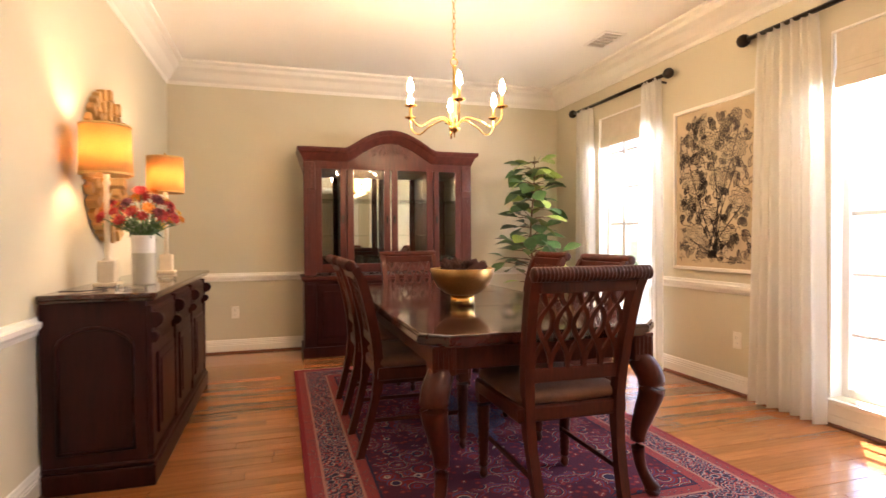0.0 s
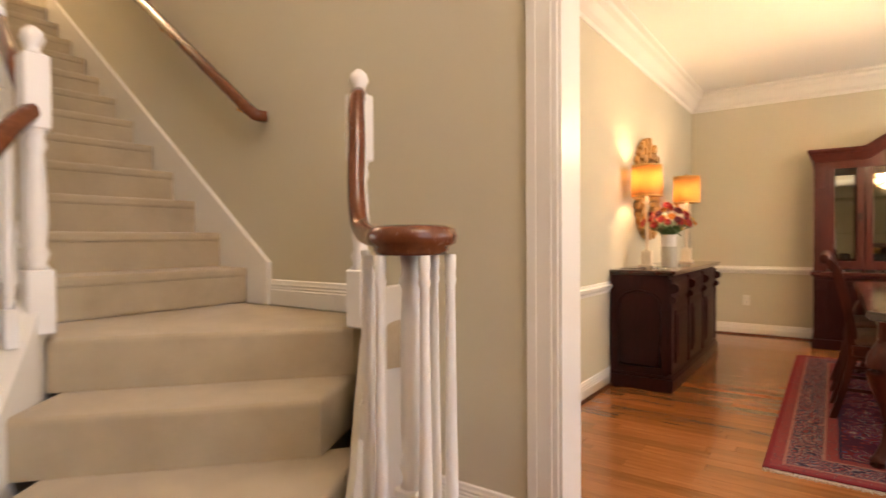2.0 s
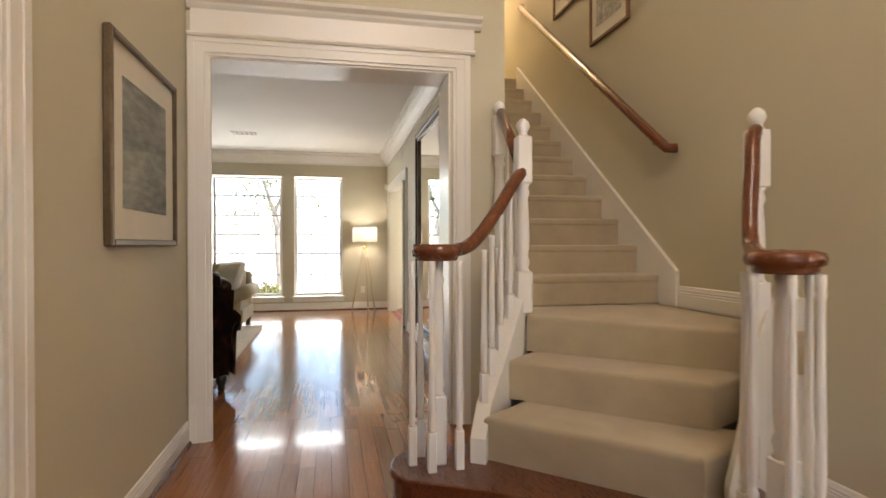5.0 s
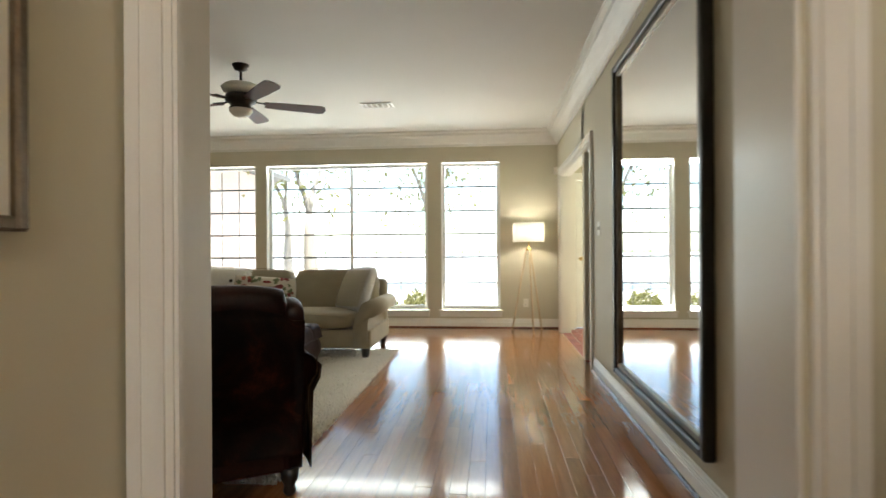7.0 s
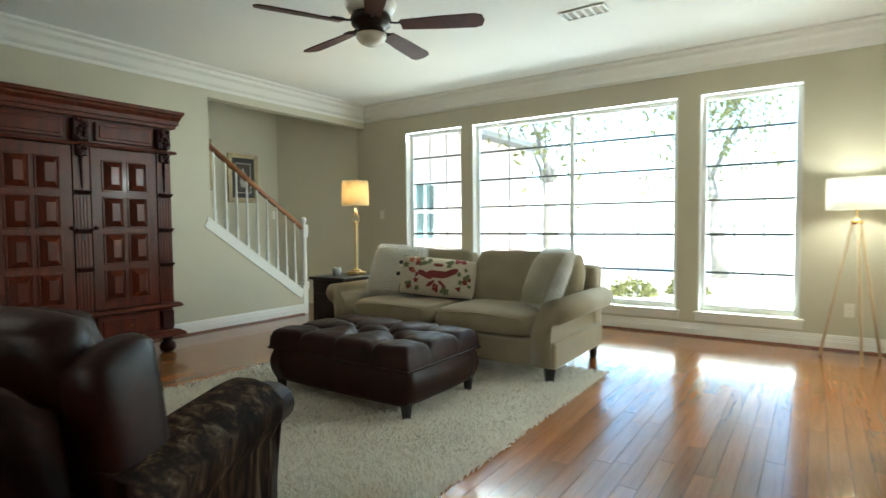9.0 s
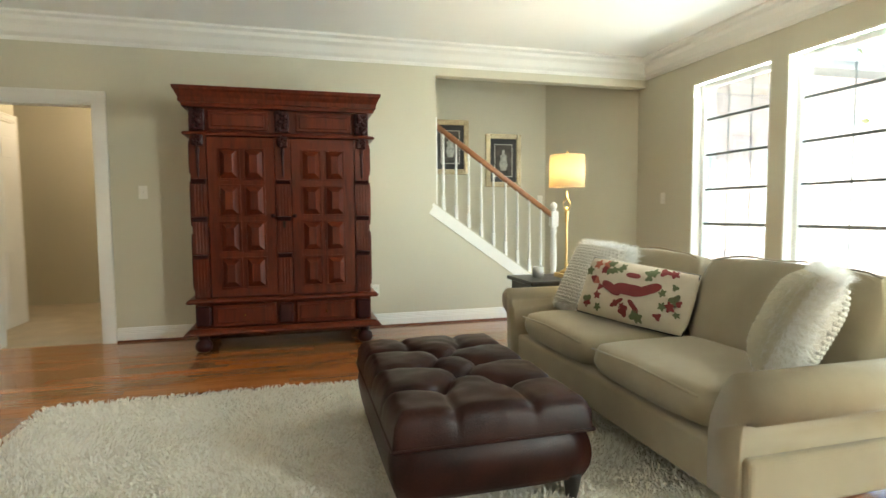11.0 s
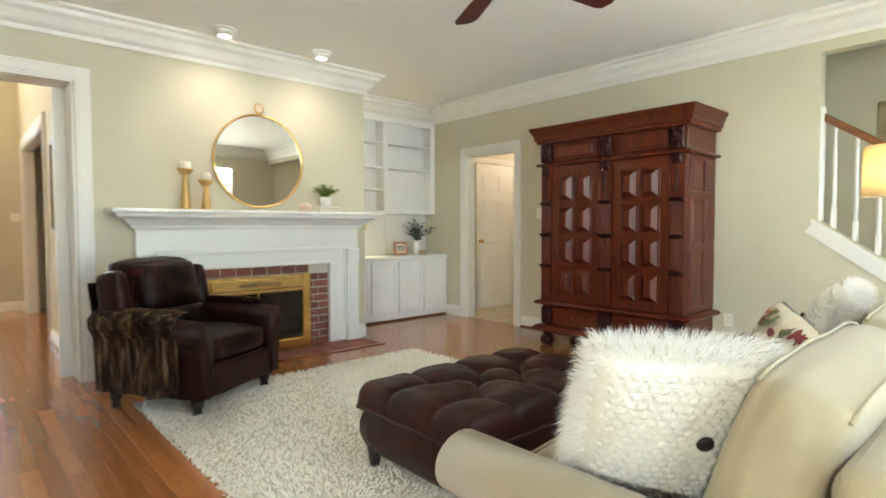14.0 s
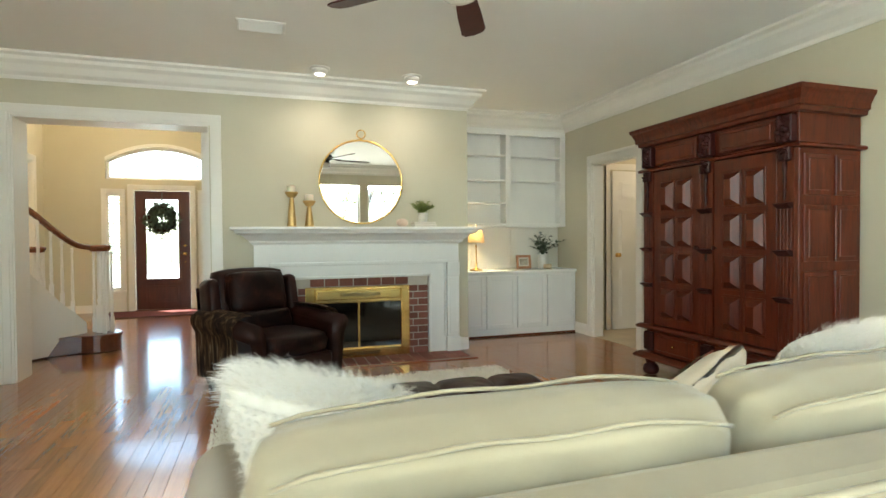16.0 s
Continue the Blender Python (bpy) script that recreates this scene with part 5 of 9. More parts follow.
def armoire():
    """Local: x to its left along the wall, y out of the wall, z up; the front at y = 0."""
    root = thing("armoire", pose(-4.925, -6.03, 0, 0, 0, 180), "tall carved mahogany armoire with raised diamond panels", "armoire")
    w, d = 0.725, 0.57  # half width, depth; local y runs back into the wall
    part("carcass", boxes((-w + 0.02, w - 0.02, 0.03, d, 0.16, 2.0), bevel=0.004), MAHOGANY, root)
    def band(name, z0, outline, label=""):
        bm = bmesh.new()
        n = len(outline)
        loops = []
        for o, z in outline:
            loops.append([bm.verts.new(p) for p in ((-w - o, -o, z0 + z), (w + o, -o, z0 + z), (w + o, d, z0 + z), (-w - o, d, z0 + z))])
        for a, b in zip(loops, loops[1:]):
            for k in range(4):
                bm.faces.new((a[k], a[(k + 1) % 4], b[(k + 1) % 4], b[k]))
        bm.faces.new(loops[0][::-1]), bm.faces.new(loops[-1])
        part(name, bm, MAHOGANY, root, label)
    band("cornice", 1.955, [(0.005, 0), (0.02, 0.004), (0.025, 0.03), (0.04, 0.035), (0.042, 0.07), (0.058, 0.10), (0.062, 0.115), (0.074, 0.125), (0.078, 0.15), (0.066, 0.156), (0, 0.157)], "stepped mahogany cornice")
    band("frieze_moulding", 1.735, [(0, 0), (0.022, 0.004), (0.026, 0.018), (0.012, 0.03), (0, 0.032)])
    band("waist_moulding", 0.395, [(0, 0), (0.03, 0.004), (0.042, 0.018), (0.03, 0.034), (0.016, 0.042), (0, 0.044)])
    band("plinth", 0.145, [(0, 0), (0.05, 0.0), (0.058, 0.012), (0.05, 0.026), (0.03, 0.04), (0.016, 0.05), (0, 0.052)])
    # frieze, three carved blocks and two panels
    for x0, x1 in ((-0.56, -0.11), (0.11, 0.56)):
        part("frieze_panel", boxes((x0, x1, -0.002, 0.03, 1.785, 1.935), (x0 + 0.025, x1 - 0.025, -0.012, 0.0, 1.81, 1.91), bevel=0.006), MAHOGANY, root)
    def carving(name, x, z, hw, hh, seed):
        bm = boxes((x - hw, x + hw, -0.03, 0.03, z - hh, z + hh), bevel=0.008)
        rng = random.Random(seed)
        for k in range(12):
            one = bmesh.new()
            bmesh.ops.create_icosphere(one, subdivisions=2, radius=1.0)
            u, v = rng.uniform(-0.65, 0.65) * hw, (k / 11 - 0.5) * 1.7 * hh
            bmesh.ops.scale(one, verts=one.verts, vec=(hw * rng.uniform(0.28, 0.5), 0.018, hh * rng.uniform(0.14, 0.26)))
            bmesh.ops.rotate(one, verts=one.verts, cent=(0, 0, 0), matrix=Matrix.Rotation(rng.uniform(-0.9, 0.9), 3, "Y"))
            bmesh.ops.translate(one, verts=one.verts, vec=(x + u, -0.034, z + v))
            for f in one.faces:
                f.smooth = True
            join(bm, one)
        part(name, bm, DARKWOOD, root, "dark carved foliage block")
    for k, x in enumerate((-0.64, 0.0, 0.64)):
        carving("carved_block", x, 1.86, 0.055, 0.085, 3 + k)
        carving("carved_bracket", x, 1.70, 0.040, 0.045, 13 + k)
        drop = lathe(bmesh.new(), [(0.0, 1.40), (0.007, 1.42), (0.010, 1.46), (0.007, 1.50), (0.013, 1.53), (0.008, 1.57), (0.016, 1.61), (0.010, 1.66)], 8, (x, -0.012, 0))
        part("carved_drop", drop, DARKWOOD, root)
        part("drawer_carving", boxes((x - 0.055, x + 0.055, -0.018, 0.03, 0.215, 0.375), bevel=0.012), DARKWOOD, root, "dark carved block")
        # flat pilaster with ledges
        hw = 0.058
        pilaster = part("pilaster", boxes((x - hw, x + hw, -0.004, 0.03, 0.44, 1.735)), MAHOGANY, root)
        for u in (-0.036, -0.012, 0.012, 0.036):
            part("reed", boxes((x + u - 0.007, x + u + 0.007, -0.009, -0.003, 0.46, 1.38), bevel=0.002), MAHOGANY, pilaster)
        for z in (1.355, 1.055, 0.755):
            bm = bmesh.new()
            prism(bm, [(0, 0), (0.048, 0.028), (0.050, 0.036), (0, 0.040)], Matrix(((0, 1, 0, x - hw + 0.006), (-1, 0, 0, -0.004), (0, 0, 1, z), (0, 0, 0, 1))), 2 * hw - 0.012)
            part("ledge", bm, DARKWOOD, root)
    # two doors with eight raised panels each
    for s in (-1, 1):
        x0, x1 = (0.065, 0.575) if s > 0 else (-0.575, -0.065)
        door = part("door", boxes((x0, x1, 0.0, 0.032, 0.445, 1.73), bevel=0.003), MAHOGANY, root)
        for r in range(4):
            for c in range(2):
                cx, cz = (x0 + x1) / 2 + (c - 0.5) * 0.190, 0.64 + r * 0.292
                hw, hh = 0.068, 0.113
                bm = boxes((cx - hw - 0.016, cx + hw + 0.016, -0.008, 0.002, cz - hh - 0.016, cz - hh), (cx - hw - 0.016, cx + hw + 0.016, -0.008, 0.002, cz + hh, cz + hh + 0.016),
                           (cx - hw - 0.016, cx - hw, -0.008, 0.002, cz - hh, cz + hh), (cx + hw, cx + hw + 0.016, -0.008, 0.002, cz - hh, cz + hh), bevel=0.003)
                a = [bm.verts.new((cx + u * hw, -0.001, cz + v * hh)) for u, v in ((-1, -1), (1, -1), (1, 1), (-1, 1))]
                b = [bm.verts.new((cx + u * hw * 0.42, -0.046, cz + v * hh * 0.62)) for u, v in ((-1, -1), (1, -1), (1, 1), (-1, 1))]
                for k in range(4):
                    bm.faces.new((a[k], a[(k + 1) % 4], b[(k + 1) % 4], b[k]))
                bm.faces.new(b)
                part("raised_panel", bm, MAHOGANY, door)
        part("knob", lathe(bmesh.new(), [(0.008, 0), (0.008, 0.012), (0.017, 0.022), (0.017, 0.03), (0.0, 0.036)], 12), DARKWOOD, door, "dark round knob").matrix_basis = Matrix.Translation((s * 0.085, 0, 1.10)) @ Matrix.Rotation(radians(90), 4, "X")
    part("lock_plate", boxes((-0.012, 0.012, -0.010, -0.003, 1.0, 1.06), bevel=0.003), BLACKMETAL, root, "small dark lock plate")
    for x0, x1 in ((-0.57, -0.08), (0.08, 0.57)):
        drawer = part("drawer", boxes((x0, x1, -0.006, 0.03, 0.205, 0.385), (x0 + 0.03, x1 - 0.03, -0.016, 0.0, 0.235, 0.355), bevel=0.006), MAHOGANY, root)
        part("drawer_pull", lathe(bmesh.new(), [(0.006, 0), (0.012, 0.015), (0.0, 0.022)], 10), BRASS, drawer).matrix_basis = Matrix.Translation(((x0 + x1) / 2, -0.016, 0.295)) @ Matrix.Rotation(radians(90), 4, "X")
    # panelled ends
    for s in (-1, 1):
        for y0, y1 in ((0.06, 0.29), (0.33, 0.54)):
            for z0, z1 in ((0.50, 0.96), (1.02, 1.38), (1.44, 1.70)):
                part("end_panel", boxes((s * (w - 0.024), s * (w - 0.006), y0, y1, z0, z1), (s * (w - 0.008), s * (w + 0.002), y0 + 0.03, y1 - 0.03, z0 + 0.03, z1 - 0.03), bevel=0.004), MAHOGANY, root)
        for y in (0.03, 0.53):
            part("bun_foot", lathe(bmesh.new(), [(0.035, 0), (0.062, 0.02), (0.070, 0.05), (0.058, 0.085), (0.034, 0.10), (0.045, 0.115), (0.050, 0.15)], 18, (s * (w - 0.075), y, 0)), DARKWOOD, root, "turned dark bun foot")


armoire()


def fireplace():
    """Mantel and surround on the chimney wall; x out of the wall is negative."""
    X = X_FIRE
    root = thing("mantelpiece", pose(0, 0, 0), "white painted wooden mantelpiece round the fireplace", "mantelpiece")
    y0, y1 = -4.845, -2.805
    part("frieze", boxes((X - 0.055, X - 0.002, y0, y1, 0.94, 1.15), bevel=0.003), WHITE, root)
    for a, b in ((y0, y0 + 0.135), (y1 - 0.135, y1)):
        part("pilaster", boxes((X - 0.070, X - 0.002, a, b, 0.16, 0.94), (X - 0.078, X - 0.070, a + 0.028, b - 0.028, 0.20, 0.78), (X - 0.085, X - 0.070, a + 0.0, b - 0.0, 0.80, 0.94), bevel=0.003), WHITE, root)
        part("plinth_block", boxes((X - 0.090, X - 0.002, a - 0.01, b + 0.01, 0.005, 0.16), bevel=0.004), WHITE, root)
    part("inner_board", boxes((X - 0.048, X - 0.002, y0 + 0.14, -4.515, 0.005, 0.94), (X - 0.048, X - 0.002, -3.09, y1 - 0.14, 0.005, 0.94), (X - 0.048, X - 0.002, -4.515, -3.09, 0.80, 0.94)), WHITE, root)
    trim = boxes((X - 0.062, X - 0.046, y0 + 0.14, y0 + 0.165, 0.16, 0.965), (X - 0.062, X - 0.046, y1 - 0.165, y1 - 0.14, 0.16, 0.965), (X - 0.064, X - 0.046, y0 + 0.14, y1 - 0.14, 0.93, 0.965), (X - 0.060, X - 0.046, -4.54, -4.515, 0.01, 0.825), (X - 0.060, X - 0.046, -3.09, -3.065, 0.01, 0.825), (X - 0.060, X - 0.046, -4.54, -3.065, 0.80, 0.826), bevel=0.004)
    part("bead_moulding", trim, WHITE, root)
    shelf = boxes((X - 0.265, X - 0.002, y0 - 0.195, y1 + 0.195, 1.275, 1.305), bevel=0.006)
    loops = []
    for o, z in ((0.06, 1.135), (0.066, 1.15), (0.085, 1.155), (0.09, 1.175), (0.11, 1.19), (0.15, 1.225), (0.205, 1.245), (0.215, 1.275)):
        loops.append([shelf.verts.new(p) for p in ((X - o, y0 - o + 0.05, z), (X - o, y1 + o - 0.05, z), (X - 0.002, y1 + o - 0.05, z), (X - 0.002, y0 - o + 0.05, z))])
    for a, b in zip(loops, loops[1:]):
        for k in range(4):
            shelf.faces.new((a[k], a[(k + 1) % 4], b[(k + 1) % 4], b[k]))
    part("mantel_shelf", shelf, WHITE, root, "white moulded mantel shelf")
    # brick facing
    face = thing("brick_surround", pose(0, 0, 0), "red brick facing with pale joints round the firebox", "brickwork")
    tagged(face, kind="structure")
    part("mortar_bed", boxes((X - 0.010, X - 0.001, -4.514, -4.30, 0.0, 0.80), (X - 0.010, X - 0.001, -3.31, -3.092, 0.0, 0.80), (X - 0.010, X - 0.001, -4.30, -3.31, 0.715, 0.80)), MORTAR, face)
    bk = mesh_of("brick", boxes((-0.010, 0.0, -0.5, 0.5, -0.5, 0.5), bevel=0.002), BRICK)
    def brick(y0, y1, z0, z1):
        piece("brick", bk, face, Matrix.Translation((X - 0.0095, (y0 + y1) / 2, (z0 + z1) / 2)) @ Matrix.Diagonal((1, y1 - y0, z1 - z0, 1)))
    for lo, hi in ((-4.512, -4.305), (-3.305, -3.095)):
        for r in range(10):
            z0 = 0.008 + r * 0.071
            if r % 2:
                brick(lo, lo + 0.098, z0, z0 + 0.060), brick(lo + 0.110, hi, z0, z0 + 0.060)
            else:
                brick(lo, hi - 0.055, z0, z0 + 0.060), brick(hi - 0.044, hi, z0, z0 + 0.060)
    n = 7
    for k in range(n):
        a = -4.300 + k * 0.99 / n
        brick(a, a + 0.99 / n - 0.011, 0.722, 0.795)
    # firebox
    part("firebox", boxes((X + 0.001, X + 0.28, -4.36, -4.34, 0, 0.72), (X + 0.001, X + 0.28, -3.27, -3.25, 0, 0.72), (X + 0.26, X + 0.28, -4.34, -3.27, 0, 0.72), (X + 0.001, X + 0.26, -4.34, -3.27, 0.70, 0.72)), BLACK, face, "sooty firebox")
    screen = thing("fireplace_screen", pose(0, 0, 0), "polished brass fireplace screen with dark glass doors", "fire screen")
    part("screen_frame", boxes((X - 0.050, X - 0.012, -4.31, -4.22, 0.0, 0.715), (X - 0.050, X - 0.012, -3.36, -3.27, 0.0, 0.715), (X - 0.050, X - 0.012, -4.22, -3.36, 0.56, 0.715), (X - 0.050, X - 0.012, -4.22, -3.36, 0.0, 0.10), bevel=0.006), BRASS, screen)
    part("vent_hood", boxes((X - 0.085, X - 0.048, -4.21, -3.37, 0.59, 0.69), bevel=0.010), BRASS, screen)
    for z, x in ((0.64, X - 0.0875), (0.05, X - 0.0525)):
        for k in range(22):
            part("vent_slot", boxes((x, x + 0.004, -3.99 + k * 0.018, -3.982 + k * 0.018, z - 0.017, z + 0.017)), BLACK, screen)
    part("glass_door", boxes((X - 0.030, X - 0.024, -4.22, -3.80, 0.10, 0.56), (X - 0.030, X - 0.024, -3.78, -3.36, 0.10, 0.56)), Nodes("smoked_glass").set(color=(0.012, 0.010, 0.008), rough=0.06).mat, screen, "smoked glass doors")
    part("door_bar", boxes((X - 0.034, X - 0.020, -3.80, -3.78, 0.10, 0.56), (X - 0.036, X - 0.020, -4.22, -3.36, 0.555, 0.565), (X - 0.036, X - 0.020, -4.22, -3.36, 0.10, 0.11)), BRASS, screen)
    # hearth of laid bricks with a wooden border
    hearth = thing("hearth", pose(0, 0, 0), "flush red brick hearth with a wooden border", "hearth")
    tagged(hearth, kind="structure")
    part("hearth_bed", boxes((-3.13, X - 0.002, -4.84, -2.82, -0.012, 0.004)), MORTAR, hearth)
    hb = mesh_of("brick", boxes((-0.5, 0.5, -0.5, 0.5, -0.004, 0.004), bevel=0.0015), BRICK)
    for i in range(4):
        for j in range(18):
            w = 0.094
            piece("brick", hb, hearth, Matrix.Translation((X - 0.045 - 0.006 - i * 0.102 - 0.0, -4.785 + j * 0.112, 0.006)) @ Matrix.Diagonal((w, 0.102, 1, 1)))
    part("hearth_border", boxes((-3.175, -3.13, -4.90, -2.76, -0.01, 0.010), (-3.13, X - 0.095, -4.90, -4.845, -0.01, 0.010), (-3.13, X - 0.095, -2.815, -2.76, -0.01, 0.010), bevel=0.003), RAILWOOD, hearth, "reddish wooden border")


fireplace()


def round_mirror():
    root = thing("round_mirror", pose(X_FIRE - 0.012, -3.83, 1.755, 0, -90, 0), "round wall mirror with a thin brass frame and ring", "mirror")
    part("mirror_glass", lathe(bmesh.new(), [(0.0, 0.010), (0.405, 0.010), (0.405, 0.0), (0.0, 0.0)], 64, smooth=False), MIRROR, root, "clear mirror glass")
    part("mirror_frame", lathe(bmesh.new(), [(0.403, -0.008), (0.420, -0.008), (0.422, 0.020), (0.418, 0.026), (0.406, 0.026), (0.403, 0.012), (0.403, -0.008)], 64), BRASS, root, "thin brass frame")
    ring = bmesh.new()
    tube(ring, [(0.475 + 0.042 * math.cos(a), 0.042 * math.sin(a), 0.012) for a in [2 * math.pi * k / 24 for k in range(25)]], 0.006, 8)
    join(ring, boxes((0.418, 0.436, -0.014, 0.014, -0.004, 0.022), bevel=0.003))
    part("hanging_ring", ring, BRASS, root, "brass hanging ring")


round_mirror()

WAX = Nodes("cream_wax").set(color=(0.82, 0.76, 0.62), rough=0.5, sss=0.15).mat
for _y, _h, _r in ((-3.15, 0.315, 0.055), (-3.31, 0.235, 0.055)):
    _root = thing("candlestick", pose(X_FIRE - 0.15, _y, 1.306), "brushed gold tapered candlestick with a cream pillar candle", "candlestick", "mantel candlesticks")
    part("stem", lathe(bmesh.new(), [(0.0, 0.0), (0.045, 0.0), (0.042, 0.02), (0.020, _h - 0.06), (0.016, _h - 0.045), (0.018, _h - 0.04)], 20), GOLD, _root)
    part("cup", lathe(bmesh.new(), [(0.012, _h - 0.045), (0.035, _h - 0.035), (0.056, _h - 0.005), (0.062, _h + 0.01), (0.056, _h + 0.008), (0.0, _h - 0.010)], 20), GOLD, _root)
    solid("pillar_candle", lathe(bmesh.new(), [(0.0, 0.0), (0.041, 0.0), (0.042, 0.07), (0.036, 0.078), (0.01, 0.074), (0.0, 0.073)], 20), WAX, pose(X_FIRE - 0.15, _y, 1.306 + _h - 0.008), "cream pillar candle in a gold cup", "candle", "mantel candles")


def leaf_mesh(bm, m, length, width, fold=0.25, tip=0.5, n=5):
    """A pointed leaf along m's x, folded along its rib."""
    left, mid, right = [], [], []
    for i in range(n + 1):
        t = i / n
        w = width / 2 * math.sin(math.pi * min(1, t ** tip * 0.98 + 0.02)) if 0 < i < n else 0.0
        z = -0.25 * length * t * t
        mid.append(bm.verts.new(m @ Vector((t * length, 0, z))))
        left.append(bm.verts.new(m @ Vector((t * length, w, z + fold * w))) if 0 < i < n else mid[-1])
        right.append(bm.verts.new(m @ Vector((t * length, -w, z + fold * w))) if 0 < i < n else mid[-1])
    for side in (left, right):
        for i in range(n):
            ring = []
            for v in (mid[i], mid[i + 1], side[i + 1], side[i]):
                if v not in ring:
                    ring.append(v)
            if len(ring) > 2:
                bm.faces.new(ring).smooth = True


def spray(bm, rng, m, stems, reach, leaf, width, per=9, stem_bm=None, up=0.7):
    """Stems that lean out of a pot, each with small leaves."""
    for _ in range(stems):
        a, lean = rng.uniform(0, 2 * math.pi), rng.uniform(0.1, 1.0)
        out = Vector((math.cos(a), math.sin(a), 0))
        L = reach * rng.uniform(0.6, 1.0)
        pts = [m @ (out * L * lean * (t ** 1.3) + Vector((0, 0, L * up * t * (1.3 - 0.5 * t * lean)))) for t in (0, 0.25, 0.5, 0.75, 1)]
        if stem_bm is not None:
            tube(stem_bm, pts, 0.0018, 4)
        for k in range(per):
            t = rng.uniform(0.25, 1.0) * 4
            i = min(3, int(t))
            p = pts[i].lerp(pts[i + 1], t - i)
            leaf_mesh(bm, Matrix.Translation(p) @ Euler((rng.uniform(-0.6, 0.6), rng.uniform(-1.0, 0.5), rng.uniform(0, 6.3))).to_matrix().to_4x4(), leaf * rng.uniform(0.7, 1.2), width, n=3)


def potted(name, m, label, pot, pot_mat, leaf_mat, seed, stems, reach, leaf, width, per, top, up=0.7):
    root = thing(name, m, label, "plant")
    part("pot", lathe(bmesh.new(), pot, 20), pot_mat, root, "pale ceramic pot")
    bm, st = bmesh.new(), bmesh.new()
    spray(bm, random.Random(seed), Matrix.Translation((0, 0, top)), stems, reach, leaf, width, per, st, up)
    part("foliage", bm, leaf_mat, root, "small green leaves")
    part("stems", st, leaf_mat, root)
    return root


CERAMIC = surface("white_ceramic", (0.70, 0.68, 0.63), (0.78, 0.76, 0.71), rough=0.3, bump=0.03)
YLEAF = surface("boxwood_leaf", (0.10, 0.15, 0.02), (0.24, 0.28, 0.06), rough=0.5, rand="island", vary=0.4)
OLIVE = surface("eucalyptus_leaf", (0.035, 0.055, 0.030), (0.085, 0.11, 0.06), rough=0.5, rand="island", vary=0.4)
PAPER = surface("book_cloth", (0.66, 0.60, 0.50), (0.74, 0.69, 0.60), rough=0.8)
potted("mantel_plant", pose(X_FIRE - 0.14, -4.43, 1.355), "small bushy green plant in a white pot on books", [(0, 0), (0.046, 0), (0.052, 0.09), (0.046, 0.092), (0.044, 0.08), (0, 0.078)], CERAMIC, YLEAF, 3, 75, 0.175, 0.034, 0.013, 9, 0.075)
for _k, (_a, _b) in enumerate(((-0.115, 0.115), (-0.105, 0.12))):
    solid("book", boxes((-0.075, 0.075, _a, _b, 0, 0.023), bevel=0.003), PAPER, pose(X_FIRE - 0.14, -4.44, 1.306 + 0.0245 * _k), "pale cloth-bound book lying on the mantel", "book", "mantel books")
solid("stone_orb", lathe(bmesh.new(), [(0.0, 0.0), (0.03, 0.002), (0.055, 0.02), (0.062, 0.042), (0.052, 0.066), (0.03, 0.08), (0.0, 0.084)], 20), surface("pink_stone", (0.62, 0.46, 0.34), (0.74, 0.60, 0.47), rough=0.4, scale=20), pose(X_FIRE - 0.13, -4.22, 1.306), "smooth pinkish stone orb on the mantel", "ornament")


